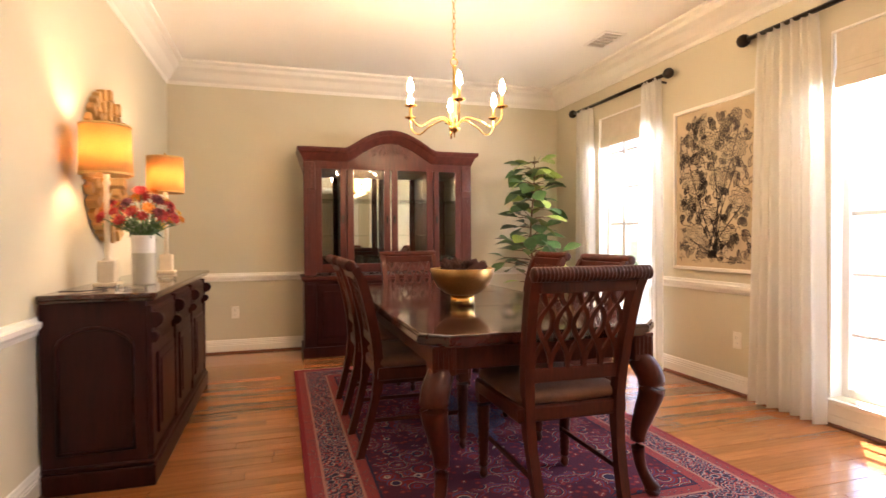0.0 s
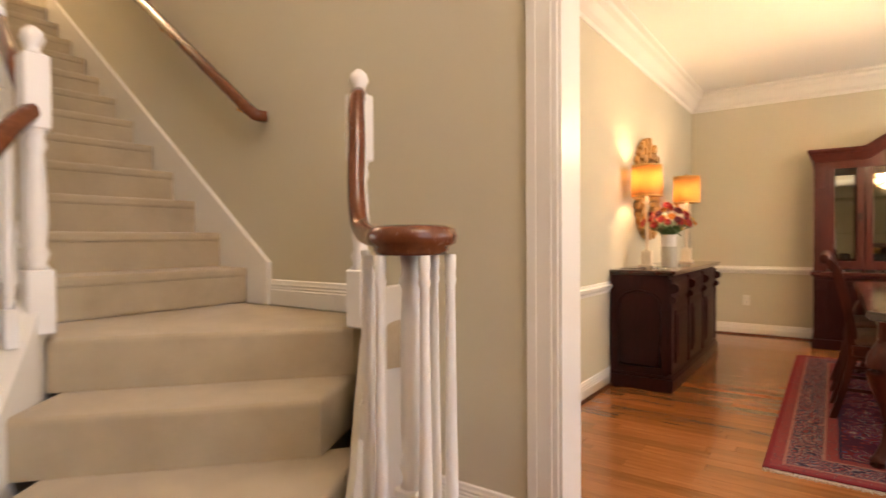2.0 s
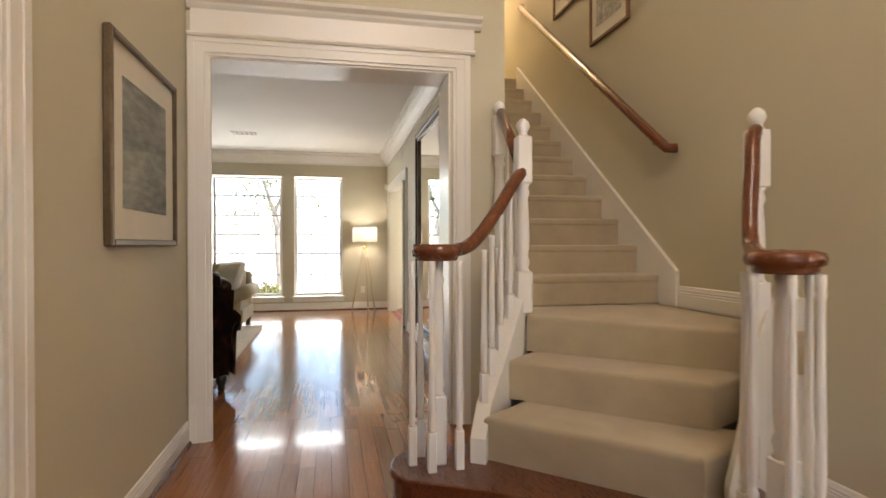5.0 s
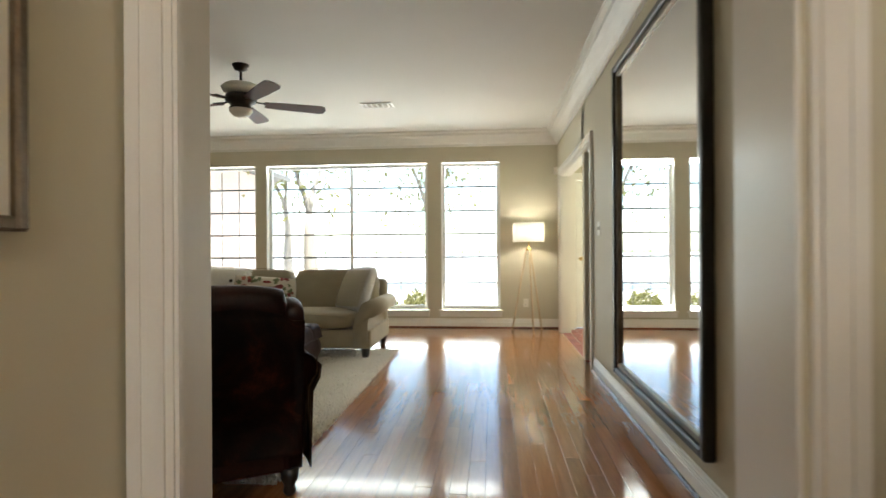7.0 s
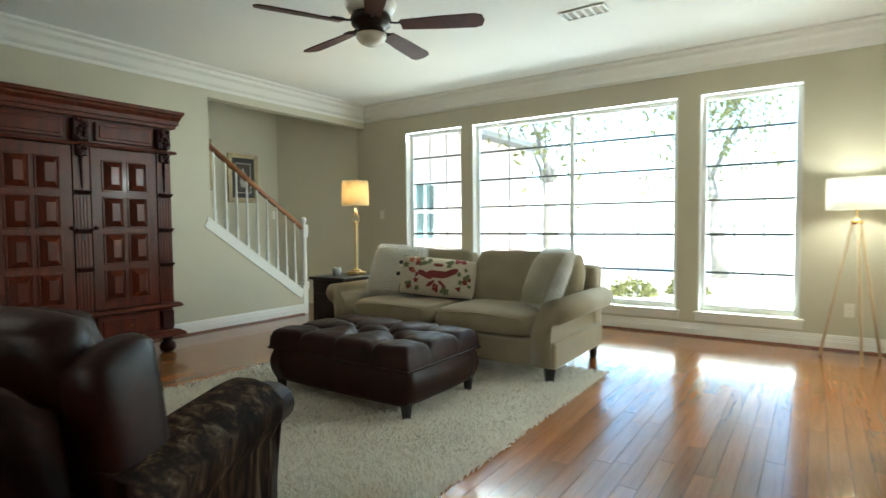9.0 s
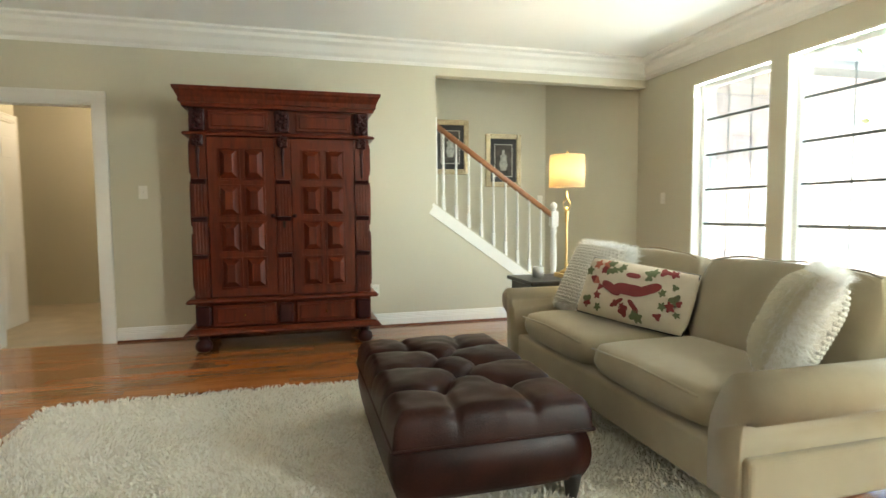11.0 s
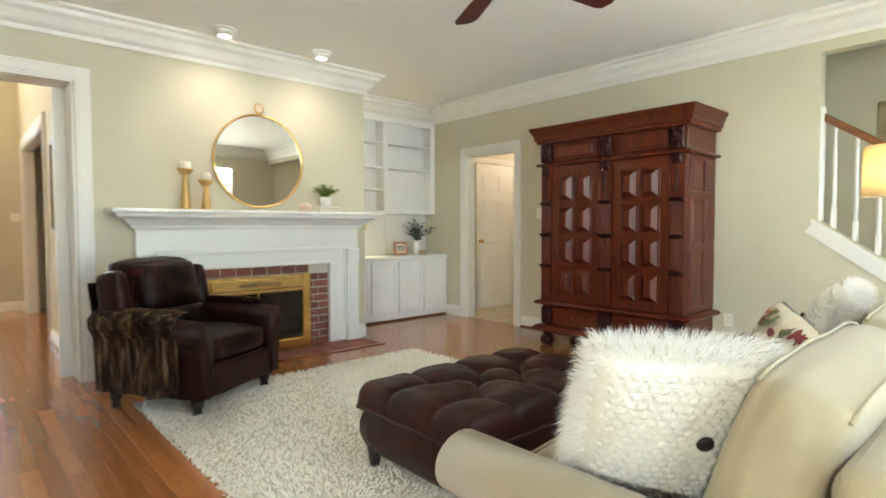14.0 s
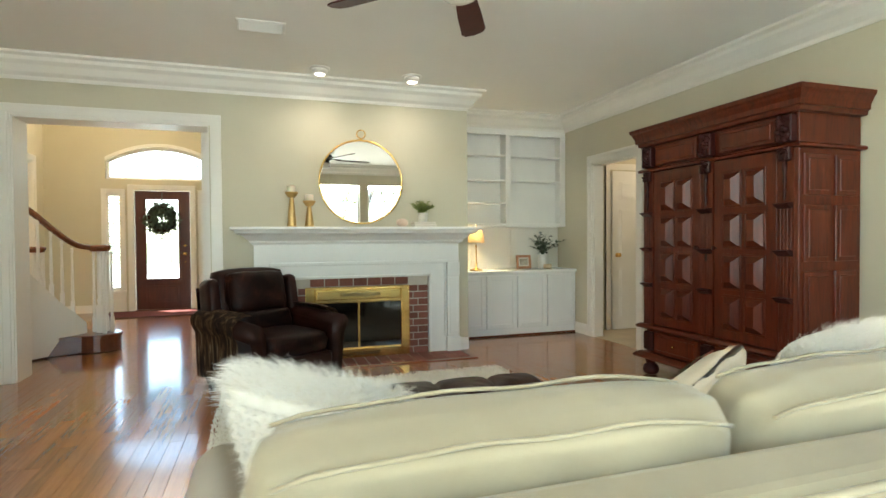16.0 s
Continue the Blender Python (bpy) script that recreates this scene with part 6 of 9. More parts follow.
def built_ins():
    """White shelves over white cabinets beside the chimney."""
    lower = thing("base_cabinet", pose(0, 0, 0), "white painted built-in base cabinet with panelled doors", "cabinet")
    part("body", boxes((-2.20, -1.765, -6.615, -4.975, 0.02, 0.755)), WHITE, lower)
    part("toe_trim", boxes((-2.215, -2.195, -6.615, -4.975, 0.004, 0.022), bevel=0.003), RAILWOOD, lower, "wooden toe trim")
    part("worktop", boxes((-2.235, -1.765, -6.617, -4.973, 0.757, 0.795), bevel=0.006), WHITE, lower, "white cabinet top")
    n = 4
    w = 1.62 / n
    for k in range(n):
        a = -6.605 + k * w + 0.008
        b = a + w - 0.016
        door = part("door", boxes((-2.220, -2.202, a, b, 0.10, 0.735), bevel=0.002), WHITE, lower)
        f = 0.055
        part("door_frame", boxes((-2.230, -2.219, a, a + f, 0.10, 0.735), (-2.230, -2.219, b - f, b, 0.10, 0.735), (-2.230, -2.219, a + f, b - f, 0.10, 0.10 + f), (-2.230, -2.219, a + f, b - f, 0.735 - f, 0.735), bevel=0.003), WHITE, door)
    upper = thing("wall_shelves", pose(0, 0, 0), "white painted built-in wall shelves with framed doors", "shelves")
    X = -1.95
    for a, b in ((-6.615, -6.575), (-5.015, -4.975)):
        part("case_side", boxes((X, -1.765, a, b, 1.33, 2.54)), WHITE, upper)
    part("case_bottom", boxes((X, -1.765, -6.575, -5.015, 1.325, 1.36)), WHITE, upper)
    part("case_back", boxes((-1.785, -1.765, -6.575, -5.015, 1.36, 2.54)), WHITE, upper)
    part("case_divider", boxes((X, -1.785, -5.83, -5.78, 1.36, 2.54)), WHITE, upper)
    part("face_frame", boxes((X - 0.02, X, -6.617, -6.54, 1.325, 2.54), (X - 0.02, X, -5.05, -4.973, 1.325, 2.54), (X - 0.02, X, -5.84, -5.77, 1.36, 2.47), (X - 0.02, X, -6.54, -5.05, 2.47, 2.54), (X - 0.02, X, -6.54, -5.05, 1.325, 1.37), bevel=0.003), WHITE, upper)
    part("header", boxes((X - 0.004, -1.765, -6.617, -4.973, 2.54, 2.735)), WHITE, upper)
    for z in (1.62, 1.90, 2.21):
        if z > 1.7:
            part("shelf", boxes((X + 0.02, -1.786, -6.574, -5.832, z, z + 0.02), bevel=0.002), WHITE, upper)
        part("shelf", boxes((X + 0.02, -1.786, -5.778, -5.016, z, z + 0.02), bevel=0.002), WHITE, upper)
    part("back_panel", boxes((-1.775, -1.764, -6.617, -4.973, 0.796, 1.325), *[(-1.785, -1.774, y - 0.03, y + 0.03, 0.83, 1.30) for y in (-6.5, -5.95, -5.40, -5.05)], bevel=0.003), TRIM, upper)


built_ins()


def shade_lamp(name, m, label, base_bm, base_mat, z0, z1, r0, r1, cloth, trim=None, finial=True):
    """A lamp with a drum or tapered shade on its base."""
    root = thing(name, m, label, "lamp")
    part("base", base_bm, base_mat, root)
    part("shade", lathe(bmesh.new(), [(r0, z0), (r1, z1), (r1 - 0.003, z1), (r0 - 0.003, z0), (r0, z0)], 40), cloth, root, "glowing fabric shade").visible_shadow = True
    if trim:
        part("shade_trim", lathe(bmesh.new(), [(r0 + 0.001, z0 - 0.002), (r0 + 0.003, z0 - 0.002), (r0 + 0.003, z0 + 0.010), (r0 + 0.001, z0 + 0.010), (r0 + 0.001, z0 - 0.002)], 40), trim, root, "gold shade trim")
        part("shade_trim", lathe(bmesh.new(), [(r1 + 0.001, z1 - 0.008), (r1 + 0.003, z1 - 0.008), (r1 + 0.003, z1 + 0.002), (r1 + 0.001, z1 + 0.002), (r1 + 0.001, z1 - 0.008)], 40), trim, root, "gold shade trim")
    spider = bmesh.new()
    for k in range(3):
        a = 2 * math.pi * k / 3
        tube(spider, [(0, 0, z1 - 0.03), (0.98 * r1 * math.cos(a), 0.98 * r1 * math.sin(a), z1 - 0.012)], 0.002, 5)
    if finial:
        lathe(spider, [(0.003, z1 - 0.04), (0.003, z1 + 0.01), (0.010, z1 + 0.02), (0.0, z1 + 0.035)], 10)
    part("harp", spider, BRASS, root)
    zb = (z0 + z1) / 2
    part("bulb", lathe(bmesh.new(), [(0.012, zb - 0.05), (0.02, zb - 0.03), (0.028, zb), (0.02, zb + 0.022), (0.0, zb + 0.03)], 12), BULB, root, "lit bulb").visible_shadow = False
    return root


BULB = glowing("lit_bulb", (1.0, 0.80, 0.50), 8.0)
_b = lathe(bmesh.new(), [(0.0, 0), (0.075, 0), (0.078, 0.012), (0.05, 0.02), (0.016, 0.035), (0.010, 0.06), (0.014, 0.09), (0.007, 0.11), (0.007, 0.28), (0.012, 0.29), (0.0, 0.34)], 20)
shade_lamp("cabinet_lamp", pose(-2.06, -5.33, 0.796), "small brass table lamp with a white shade", _b, BRASS, 0.335, 0.525, 0.105, 0.065, SHADE)
_b = boxes((-0.07, 0.07, -0.07, 0.07, 0, 0.035), bevel=0.006)
lathe(_b, [(0.05, 0.035), (0.045, 0.05), (0.018, 0.06), (0.010, 0.08), (0.014, 0.10), (0.009, 0.12), (0.0085, 0.42), (0.015, 0.44), (0.010, 0.47), (0.018, 0.50), (0.008, 0.54)], 16)
for _s in (-1, 1):
    tube(_b, [(0, 0, 0.50), (0, _s * 0.045, 0.535), (0, _s * 0.055, 0.575), (0, _s * 0.02, 0.60), (0, 0, 0.66)], 0.006, 8)
shade_lamp("brass_lamp", pose(-7.03, -5.16, 0.612), "slender brass lamp with a cream drum shade on the end table", _b, GOLD, 0.69, 0.935, 0.134, 0.130, SHADE)


def tripod_lamp():
    _w = surface("pale_wood_leg", (0.50, 0.38, 0.22), (0.62, 0.49, 0.31), rough=0.5)
    b = bmesh.new()
    lathe(b, [(0.0, 1.08), (0.035, 1.08), (0.04, 1.10), (0.02, 1.12), (0.008, 1.13), (0.008, 1.30)], 16)
    root = shade_lamp("tripod_lamp", pose(-8.42, -1.09, 0), "pale wooden tripod floor lamp with a white drum shade", b, BRASS, 1.195, 1.445, 0.205, 0.205, shade_cloth("white_lampshade", (0.86, 0.85, 0.80)), finial=False)
    for a in (10, 130, 250):
        d = Vector((math.cos(radians(a)), math.sin(radians(a)), 0))
        part("leg", tube(bmesh.new(), [d * 0.235, d * 0.03 + Vector((0, 0, 1.09))], [0.010, 0.013], 8), _w, root, "pale tapered wooden leg")


tripod_lamp()


def end_table():
    root = thing("end_table", pose(-7.02, -5.20, 0), "dark brown wooden end table beside the sofa", "table")
    part("tabletop", boxes((-0.36, 0.37, -0.24, 0.24, 0.580, 0.610), bevel=0.006), BLACK, root)
    part("apron", boxes((-0.33, 0.34, -0.21, 0.21, 0.45, 0.580), bevel=0.004), BLACK, root)
    part("side_panel", boxes((0.30, 0.335, -0.205, 0.205, 0.02, 0.45), bevel=0.003), BLACK, root)
    for x in (-0.30, 0.315):
        for y in (-0.185, 0.185):
            part("leg", boxes((x - 0.025, x + 0.025, y - 0.025, y + 0.025, 0, 0.45), bevel=0.003), BLACK, root)


end_table()
solid("candle_cup", lathe(bmesh.new(), [(0.0, 0), (0.038, 0), (0.042, 0.005), (0.042, 0.085), (0.038, 0.085), (0.037, 0.06), (0.0, 0.058)], 20), surface("silvered_glass", (0.45, 0.46, 0.44), (0.6, 0.6, 0.57), rough=0.2, metal=0.4), pose(-6.82, -5.22, 0.612), "small silvered glass candle cup on the end table", "cup")

# plant, picture and vase on the built-in cabinet
potted("cabinet_plant", pose(-2.02, -6.25, 0.796), "dark leafy stems in a cream vase", [(0, 0), (0.05, 0), (0.062, 0.06), (0.055, 0.14), (0.045, 0.165), (0.05, 0.18), (0.044, 0.178), (0.0, 0.15)], CERAMIC, OLIVE, 7, 26, 0.33, 0.055, 0.032, 9, 0.16, 0.75)
solid("small_jar", lathe(bmesh.new(), [(0, 0), (0.05, 0), (0.055, 0.03), (0.05, 0.06), (0, 0.062)], 16), surface("tan_jar", (0.5, 0.36, 0.22), (0.6, 0.45, 0.3), rough=0.5), pose(-2.10, -6.28, 0.796), "small tan ceramic jar", "jar")


def picture(name, m, w, h, label, border, border_mat, mat_board, inner, depth=0.025, sub=None, bead=False):
    """A framed picture; local x across, z up, its face at y = -depth."""
    root = thing(name, m, label, "picture")
    part("picture_frame", boxes((-w / 2, -w / 2 + border, -depth, 0, -h / 2, h / 2), (w / 2 - border, w / 2, -depth, 0, -h / 2, h / 2), (-w / 2 + border, w / 2 - border, -depth, 0, -h / 2, -h / 2 + border), (-w / 2 + border, w / 2 - border, -depth, 0, h / 2 - border, h / 2), bevel=min(0.006, border / 4)), border_mat, root)
    part("mat_board", boxes((-w / 2 + border, w / 2 - border, -depth * 0.45, -0.002, -h / 2 + border, h / 2 - border)), mat_board, root)
    part("print", boxes((-inner[0] / 2, inner[0] / 2, -depth * 0.45 - 0.003, -depth * 0.45 + 0.001, -inner[1] / 2 + inner[3], inner[1] / 2 + inner[3])), inner[2], root)
    if bead:
        bm = bmesh.new()
        for sx in range(int(w / 0.03)):
            for z in (-h / 2 + border * 0.5, h / 2 - border * 0.5):
                lathe(bm, [(0.0, -0.006), (0.008, 0.0), (0.0, 0.008)], 6, (-w / 2 + 0.015 + sx * 0.03, -depth - 0.002, z))
        for sz in range(int(h / 0.03)):
            for x in (-w / 2 + border * 0.5, w / 2 - border * 0.5):
                lathe(bm, [(0.0, -0.006), (0.008, 0.0), (0.0, 0.008)], 6, (x, -depth - 0.002, -h / 2 + 0.015 + sz * 0.03))
        part("beading", bm, border_mat, root)
    return root


MATBOARD = surface("mat_board", (0.70, 0.67, 0.58), (0.76, 0.73, 0.64), rough=0.9, bump=0.05)
ENGRAVING = surface("dark_engraving", (0.025, 0.022, 0.02), (0.14, 0.12, 0.095), rough=0.7, scale=14, fine=120)
DARKMAT = surface("dark_mat", (0.045, 0.043, 0.042), (0.07, 0.067, 0.065), rough=0.8)
SEPIA = surface("sepia_photo", (0.10, 0.085, 0.06), (0.55, 0.50, 0.40), rough=0.6, scale=9, fine=60)
SKETCH = surface("grey_engraving", (0.22, 0.22, 0.20), (0.62, 0.60, 0.52), rough=0.7, scale=22, fine=190)
LANDSCAPE = surface("misty_landscape", (0.045, 0.055, 0.055), (0.42, 0.43, 0.39), rough=0.6, scale=2.2, fine=14, stretch=(0.6, 1, 2.2))
BRONZEFRAME = surface("antique_bronze", (0.26, 0.20, 0.11), (0.52, 0.43, 0.27), rough=0.4, metal=0.7, fine=60, bump=0.5)
SILVERFRAME = surface("champagne_frame", (0.10, 0.075, 0.05), (0.20, 0.155, 0.10), rough=0.35, metal=0.6)
picture("photo_frame", pose(-2.02, -5.98, 0.885, -8, 0, -90) , 0.20, 0.17, "small copper-framed photograph on the cabinet", 0.030, surface("copper_frame", (0.36, 0.17, 0.09), (0.50, 0.26, 0.14), rough=0.35, metal=0.5), MATBOARD, (0.11, 0.08, SEPIA, 0))
for _x, _z in ((-6.79, 1.885), (-7.46, 1.74)):
    _p = picture("framed_engraving", pose(_x, -7.602, _z, 0, 0, 180), 0.46, 0.64, "dark engraving in a beaded antique frame over the stair", 0.062, BRONZEFRAME, DARKMAT, (0.22, 0.38, ENGRAVING, 0.0), bead=True)
    part("inner_border", boxes((-0.115, -0.108, -0.016, -0.010, -0.195, 0.195), (0.108, 0.115, -0.016, -0.010, -0.195, 0.195), (-0.108, 0.108, -0.016, -0.010, -0.195, -0.188), (-0.108, 0.108, -0.016, -0.010, 0.188, 0.195)), MATBOARD, _p, "thin pale inner border")
    part("vase_print", lathe(bmesh.new(), [(0.0, -0.12), (0.03, -0.12), (0.055, -0.05), (0.035, 0.02), (0.045, 0.06), (0.02, 0.07), (0.012, 0.13), (0.0, 0.13)], 16, (0, 0, 0)), SKETCH, _p, "pale printed urn").matrix_basis = Matrix.Translation((0, -0.0145, 0)) @ Matrix.Diagonal((1, 0.03, 1, 1))
    tagged(_p, group="engravings over the back stair")


def ceiling_fan():
    root = thing("ceiling_fan", pose(-5.755, -3.775, H), "bronze ceiling fan with five mahogany blades and glass bowls", "ceiling fan")
    part("canopy", lathe(bmesh.new(), [(0.0, -0.06), (0.02, -0.06), (0.055, -0.045), (0.072, -0.01), (0.072, -0.001)], 24), BLACKMETAL, root)
    part("downrod", lathe(bmesh.new(), [(0.012, -0.21), (0.012, -0.05)], 12), BLACKMETAL, root)
    part("upper_bowl", lathe(bmesh.new(), [(0.045, -0.20), (0.13, -0.175), (0.165, -0.205), (0.150, -0.245), (0.10, -0.265)], 28), OPAL, root, "frosted upper glass bowl")
    part("motor", lathe(bmesh.new(), [(0.06, -0.265), (0.125, -0.27), (0.135, -0.30), (0.125, -0.335), (0.09, -0.35), (0.085, -0.375), (0.10, -0.385), (0.10, -0.395), (0.0, -0.395)], 28), BLACKMETAL, root)
    part("light_bowl", lathe(bmesh.new(), [(0.100, -0.392), (0.098, -0.415), (0.075, -0.445), (0.04, -0.462), (0.0, -0.466)], 28), OPAL, root, "frosted glass light bowl")
    for k in range(5):
        a = radians(117 + 72 * k)
        turn = Matrix.Rotation(a, 4, "Z")
        arm = bmesh.new()
        tube(arm, [(0.10, 0, -0.315), (0.16, 0, -0.325), (0.22, 0, -0.325)], 0.011, 8, 0.6)
        join(arm, boxes((0.19, 0.27, -0.028, 0.028, -0.331, -0.323), bevel=0.002))
        bmesh.ops.transform(arm, matrix=turn, verts=arm.verts)
        iron = part("blade_iron", arm, BLACKMETAL, root, "dark bronze blade iron")
        b = bmesh.new()
        edge = [(0.20, -0.050), (0.45, -0.066), (0.68, -0.072), (0.725, -0.055), (0.74, -0.0), (0.725, 0.055), (0.68, 0.072), (0.45, 0.066), (0.20, 0.050)]
        slab(b, edge, -0.005, 0.004, 0.002)
        bmesh.ops.transform(b, matrix=turn @ Matrix.Translation((0, 0, -0.337)) @ Matrix.Rotation(radians(-13), 4, "X"), verts=b.verts)
        part("blade", b, FANWOOD, iron, "mahogany fan blade")


OPAL = surface("opal_glass", (0.74, 0.70, 0.60), (0.80, 0.76, 0.66), rough=0.25, bump=0.0)
FANWOOD = wood("fan_mahogany", (0.045, 0.010, 0.007), (0.10, 0.024, 0.015), rough=0.5, grain=(6, 6, 6), spec=0.3)
ceiling_fan()


# shade between the vent slats, put into a plate's colour
VENTGREY = surface("vent_shadow", (0.48, 0.45, 0.38), (0.56, 0.53, 0.46), rough=0.7)


def ceiling_vent(m, w, h, n, label):
    root = thing("ceiling_vent", m, label, "vent", "ceiling vents")
    f = 0.022
    part("vent_frame", boxes((-w / 2, w / 2, -h / 2, -h / 2 + f, -0.012, -0.001), (-w / 2, w / 2, h / 2 - f, h / 2, -0.012, -0.001), (-w / 2, -w / 2 + f, -h / 2 + f, h / 2 - f, -0.012, -0.001), (w / 2 - f, w / 2, -h / 2 + f, h / 2 - f, -0.012, -0.001), bevel=0.003), WHITE, root)
    part("vent_backing", boxes((-w / 2 + f, w / 2 - f, -h / 2 + f, h / 2 - f, -0.002, -0.001)), VENTGREY, root, "plate coloured as the shade behind the slats")
    slat = mesh_of("slat", boxes((-w / 2 + f, w / 2 - f, -0.009, 0.009, -0.0012, 0.0012)), WHITE)
    for k in range(n):
        y = -h / 2 + f + (k + 0.5) * (h - 2 * f) / n
        piece("slat", slat, root, Matrix.Translation((0, y, -0.009)) @ Matrix.Rotation(radians(38), 4, "X"))


GREYDARK = surface("duct_grey", (0.10, 0.10, 0.10), (0.14, 0.14, 0.13), rough=0.8)
ceiling_vent(pose(-7.19, -2.86, H), 0.20, 0.36, 5, "white louvred ceiling vent")
ceiling_vent(pose(-3.96, -2.90, H, 0, 0, 90), 0.34, 0.22, 9, "white louvred ceiling vent")
for _y in (-3.40, -4.265):
    _r = thing("recessed_light", pose(-3.10, _y, H), "white eyeball ceiling light over the mantel", "ceiling light", "mantel lights")
    part("trim_ring", lathe(bmesh.new(), [(0.055, -0.001), (0.090, -0.001), (0.092, -0.010), (0.072, -0.016), (0.055, -0.010), (0.055, -0.001)], 28), WHITE, _r)
    part("eyeball", lathe(bmesh.new(), [(0.070, -0.012), (0.068, -0.035), (0.052, -0.058), (0.046, -0.060), (0.046, -0.045), (0.0, -0.045)], 28), WHITE, _r)
    part("lens", lathe(bmesh.new(), [(0.0, -0.062), (0.044, -0.060), (0.044, -0.050), (0.0, -0.050)], 20), glowing("spot_lens", (1.0, 0.86, 0.68), 2.5), _r, "lit lens").visible_shadow = False


def wall_mirror():
    """Tall black-framed mirror on the living room wall."""
    x0, x1, z0, z1 = -5.11, -3.47, 0.22, 2.38
    root = thing("wall_mirror", pose((x0 + x1) / 2, Y_MIR - 0.002, (z0 + z1) / 2), "tall mirror in a black frame with a silver inner edge", "mirror")
    w, h = x1 - x0, z1 - z0
    def ring(i0, i1, d0, d1):
        return [(-w / 2 + i0, -w / 2 + i1, -d1, -d0, -h / 2 + i0, h / 2 - i0), (w / 2 - i1, w / 2 - i0, -d1, -d0, -h / 2 + i0, h / 2 - i0), (-w / 2 + i1, w / 2 - i1, -d1, -d0, -h / 2 + i0, -h / 2 + i1), (-w / 2 + i1, w / 2 - i1, -d1, -d0, h / 2 - i1, h / 2 - i0)]
    part("outer_frame", boxes(*ring(0, 0.045, 0, 0.055), bevel=0.008), BLACK, root, "black moulded frame")
    part("inner_frame", boxes(*ring(0.045, 0.085, 0.004, 0.038), bevel=0.006), SILVERFRAME, root, "silver inner edge")
    part("mirror_glass", boxes((-w / 2 + 0.085, w / 2 - 0.085, -0.022, -0.012, -h / 2 + 0.085, h / 2 - 0.085)), MIRROR, root, "clear mirror glass")


wall_mirror()


def plate(name, m, label, category, w=0.072, h=0.116, kind="outlet"):
    """A wall plate; local x across, z up, out along -y."""
    root = thing(name, m, label, category, "wall plates")
    part("cover", boxes((-w / 2, w / 2, -0.006, -0.001, -h / 2, h / 2), bevel=0.002), PLASTIC, root)
    if kind == "outlet":
        for z in (-0.02, 0.02):
            part("socket", boxes((-0.016, 0.016, -0.009, -0.005, z - 0.014, z + 0.014), bevel=0.002), PLASTIC, root)
            part("slot", boxes((-0.008, -0.006, -0.0095, -0.0085, z - 0.005, z + 0.006), (0.006, 0.008, -0.0095, -0.0085, z - 0.005, z + 0.006)), GREYDARK, root)
    else:
        n = 2 if w > 0.1 else 1
        for k in range(n):
            x = (k - (n - 1) / 2) * 0.046
            part("toggle", boxes((x - 0.005, x + 0.005, -0.016, -0.005, -0.011, 0.011), bevel=0.002), PLASTIC, root)
    return root


plate("outlet", pose(X_WIN, -1.11, 0.35, 0, 0, 90), "cream wall outlet over the baseboard", "outlet")
plate("outlet", pose(-5.75, Y_ARM, 0.36, 0, 0, 180), "cream wall outlet beside the armoire", "outlet")
plate("light_switch", pose(-3.74, Y_ARM, 1.31, 0, 0, 180), "cream light switch beside the doorway", "light switch", kind="switch")
plate("light_switch", pose(X_WIN, -6.30, 1.25, 0, 0, 90), "cream light switch near the back stair", "light switch", kind="switch")
plate("light_switch", pose(-2.98, Y_MIR, 1.24), "cream light switch by the foyer opening", "light switch", kind="switch")
plate("light_switch", pose(-5.86, Y_MIR, 1.27), "cream double light switch beside the mirror", "light switch", 0.116, 0.116, "switch")
plate("light_switch", pose(-7.95, -7.60, 1.26, 0, 0, 180), "cream light switch over the back stair", "light switch", kind="switch")
plate("light_switch", pose(X_FRONT, -2.40, 1.31, 0, 0, -90), "cream light switch beside the front door", "light switch", 0.116, 0.116, "switch")
solid("alarm_sensor", boxes((-0.03, 0.03, -0.05, -0.001, -0.05, 0.05), bevel=0.01, seg=2), PLASTIC, pose(X_WIN + 0.05, Y_MIR, 2.17), "small white motion sensor high on the wall", "sensor")


def panel_door(name, m, w, h, label, material, rows, knob_x, knob_mat):
    """A panelled door leaf, hinged at local x = 0; out of its face along -y."""
    root = thing(name, m, label, "door")
    tagged(root, kind="structure")
    leaf = part("door_leaf", boxes((0, w, -0.018, 0.018, 0.008, h), bevel=0.003), material, root)
    for x0, x1, z0, z1 in rows:
        for s in (-1, 1):
            part("door_panel", boxes((x0, x1, s * 0.017, s * 0.021, z0, z1), (x0 + 0.025, x1 - 0.025, s * 0.020, s * 0.029, z0 + 0.025, z1 - 0.025), bevel=0.003), material, leaf)
    for s in (-1, 1):
        part("door_knob", lathe(bmesh.new(), [(0.028, 0.018), (0.026, 0.024), (0.011, 0.028), (0.011, 0.045), (0.026, 0.055), (0.028, 0.068), (0.018, 0.078), (0.0, 0.080)], 16), knob_mat, leaf, "brass door knob").matrix_basis = Matrix.Translation((knob_x, 0, 0.96)) @ Matrix.Rotation(radians(90 * s), 4, "X")
    return root


SIX = [(0.10, 0.34, 0.15, 0.78), (0.42, 0.66, 0.15, 0.78), (0.10, 0.34, 0.92, 1.55), (0.42, 0.66, 0.92, 1.55), (0.10, 0.34, 1.66, 1.90), (0.42, 0.66, 1.66, 1.90)]
panel_door("door_1", pose(-2.262, -7.87, 0, 0, 0, 90), 0.76, 2.03, "white six-panel door closed on the hall side", WHITE, SIX, 0.69, BRASS)
casing("hall_door_trim", "x", -2.24, -7.88, -7.10, 2.05, -1, 0.06)

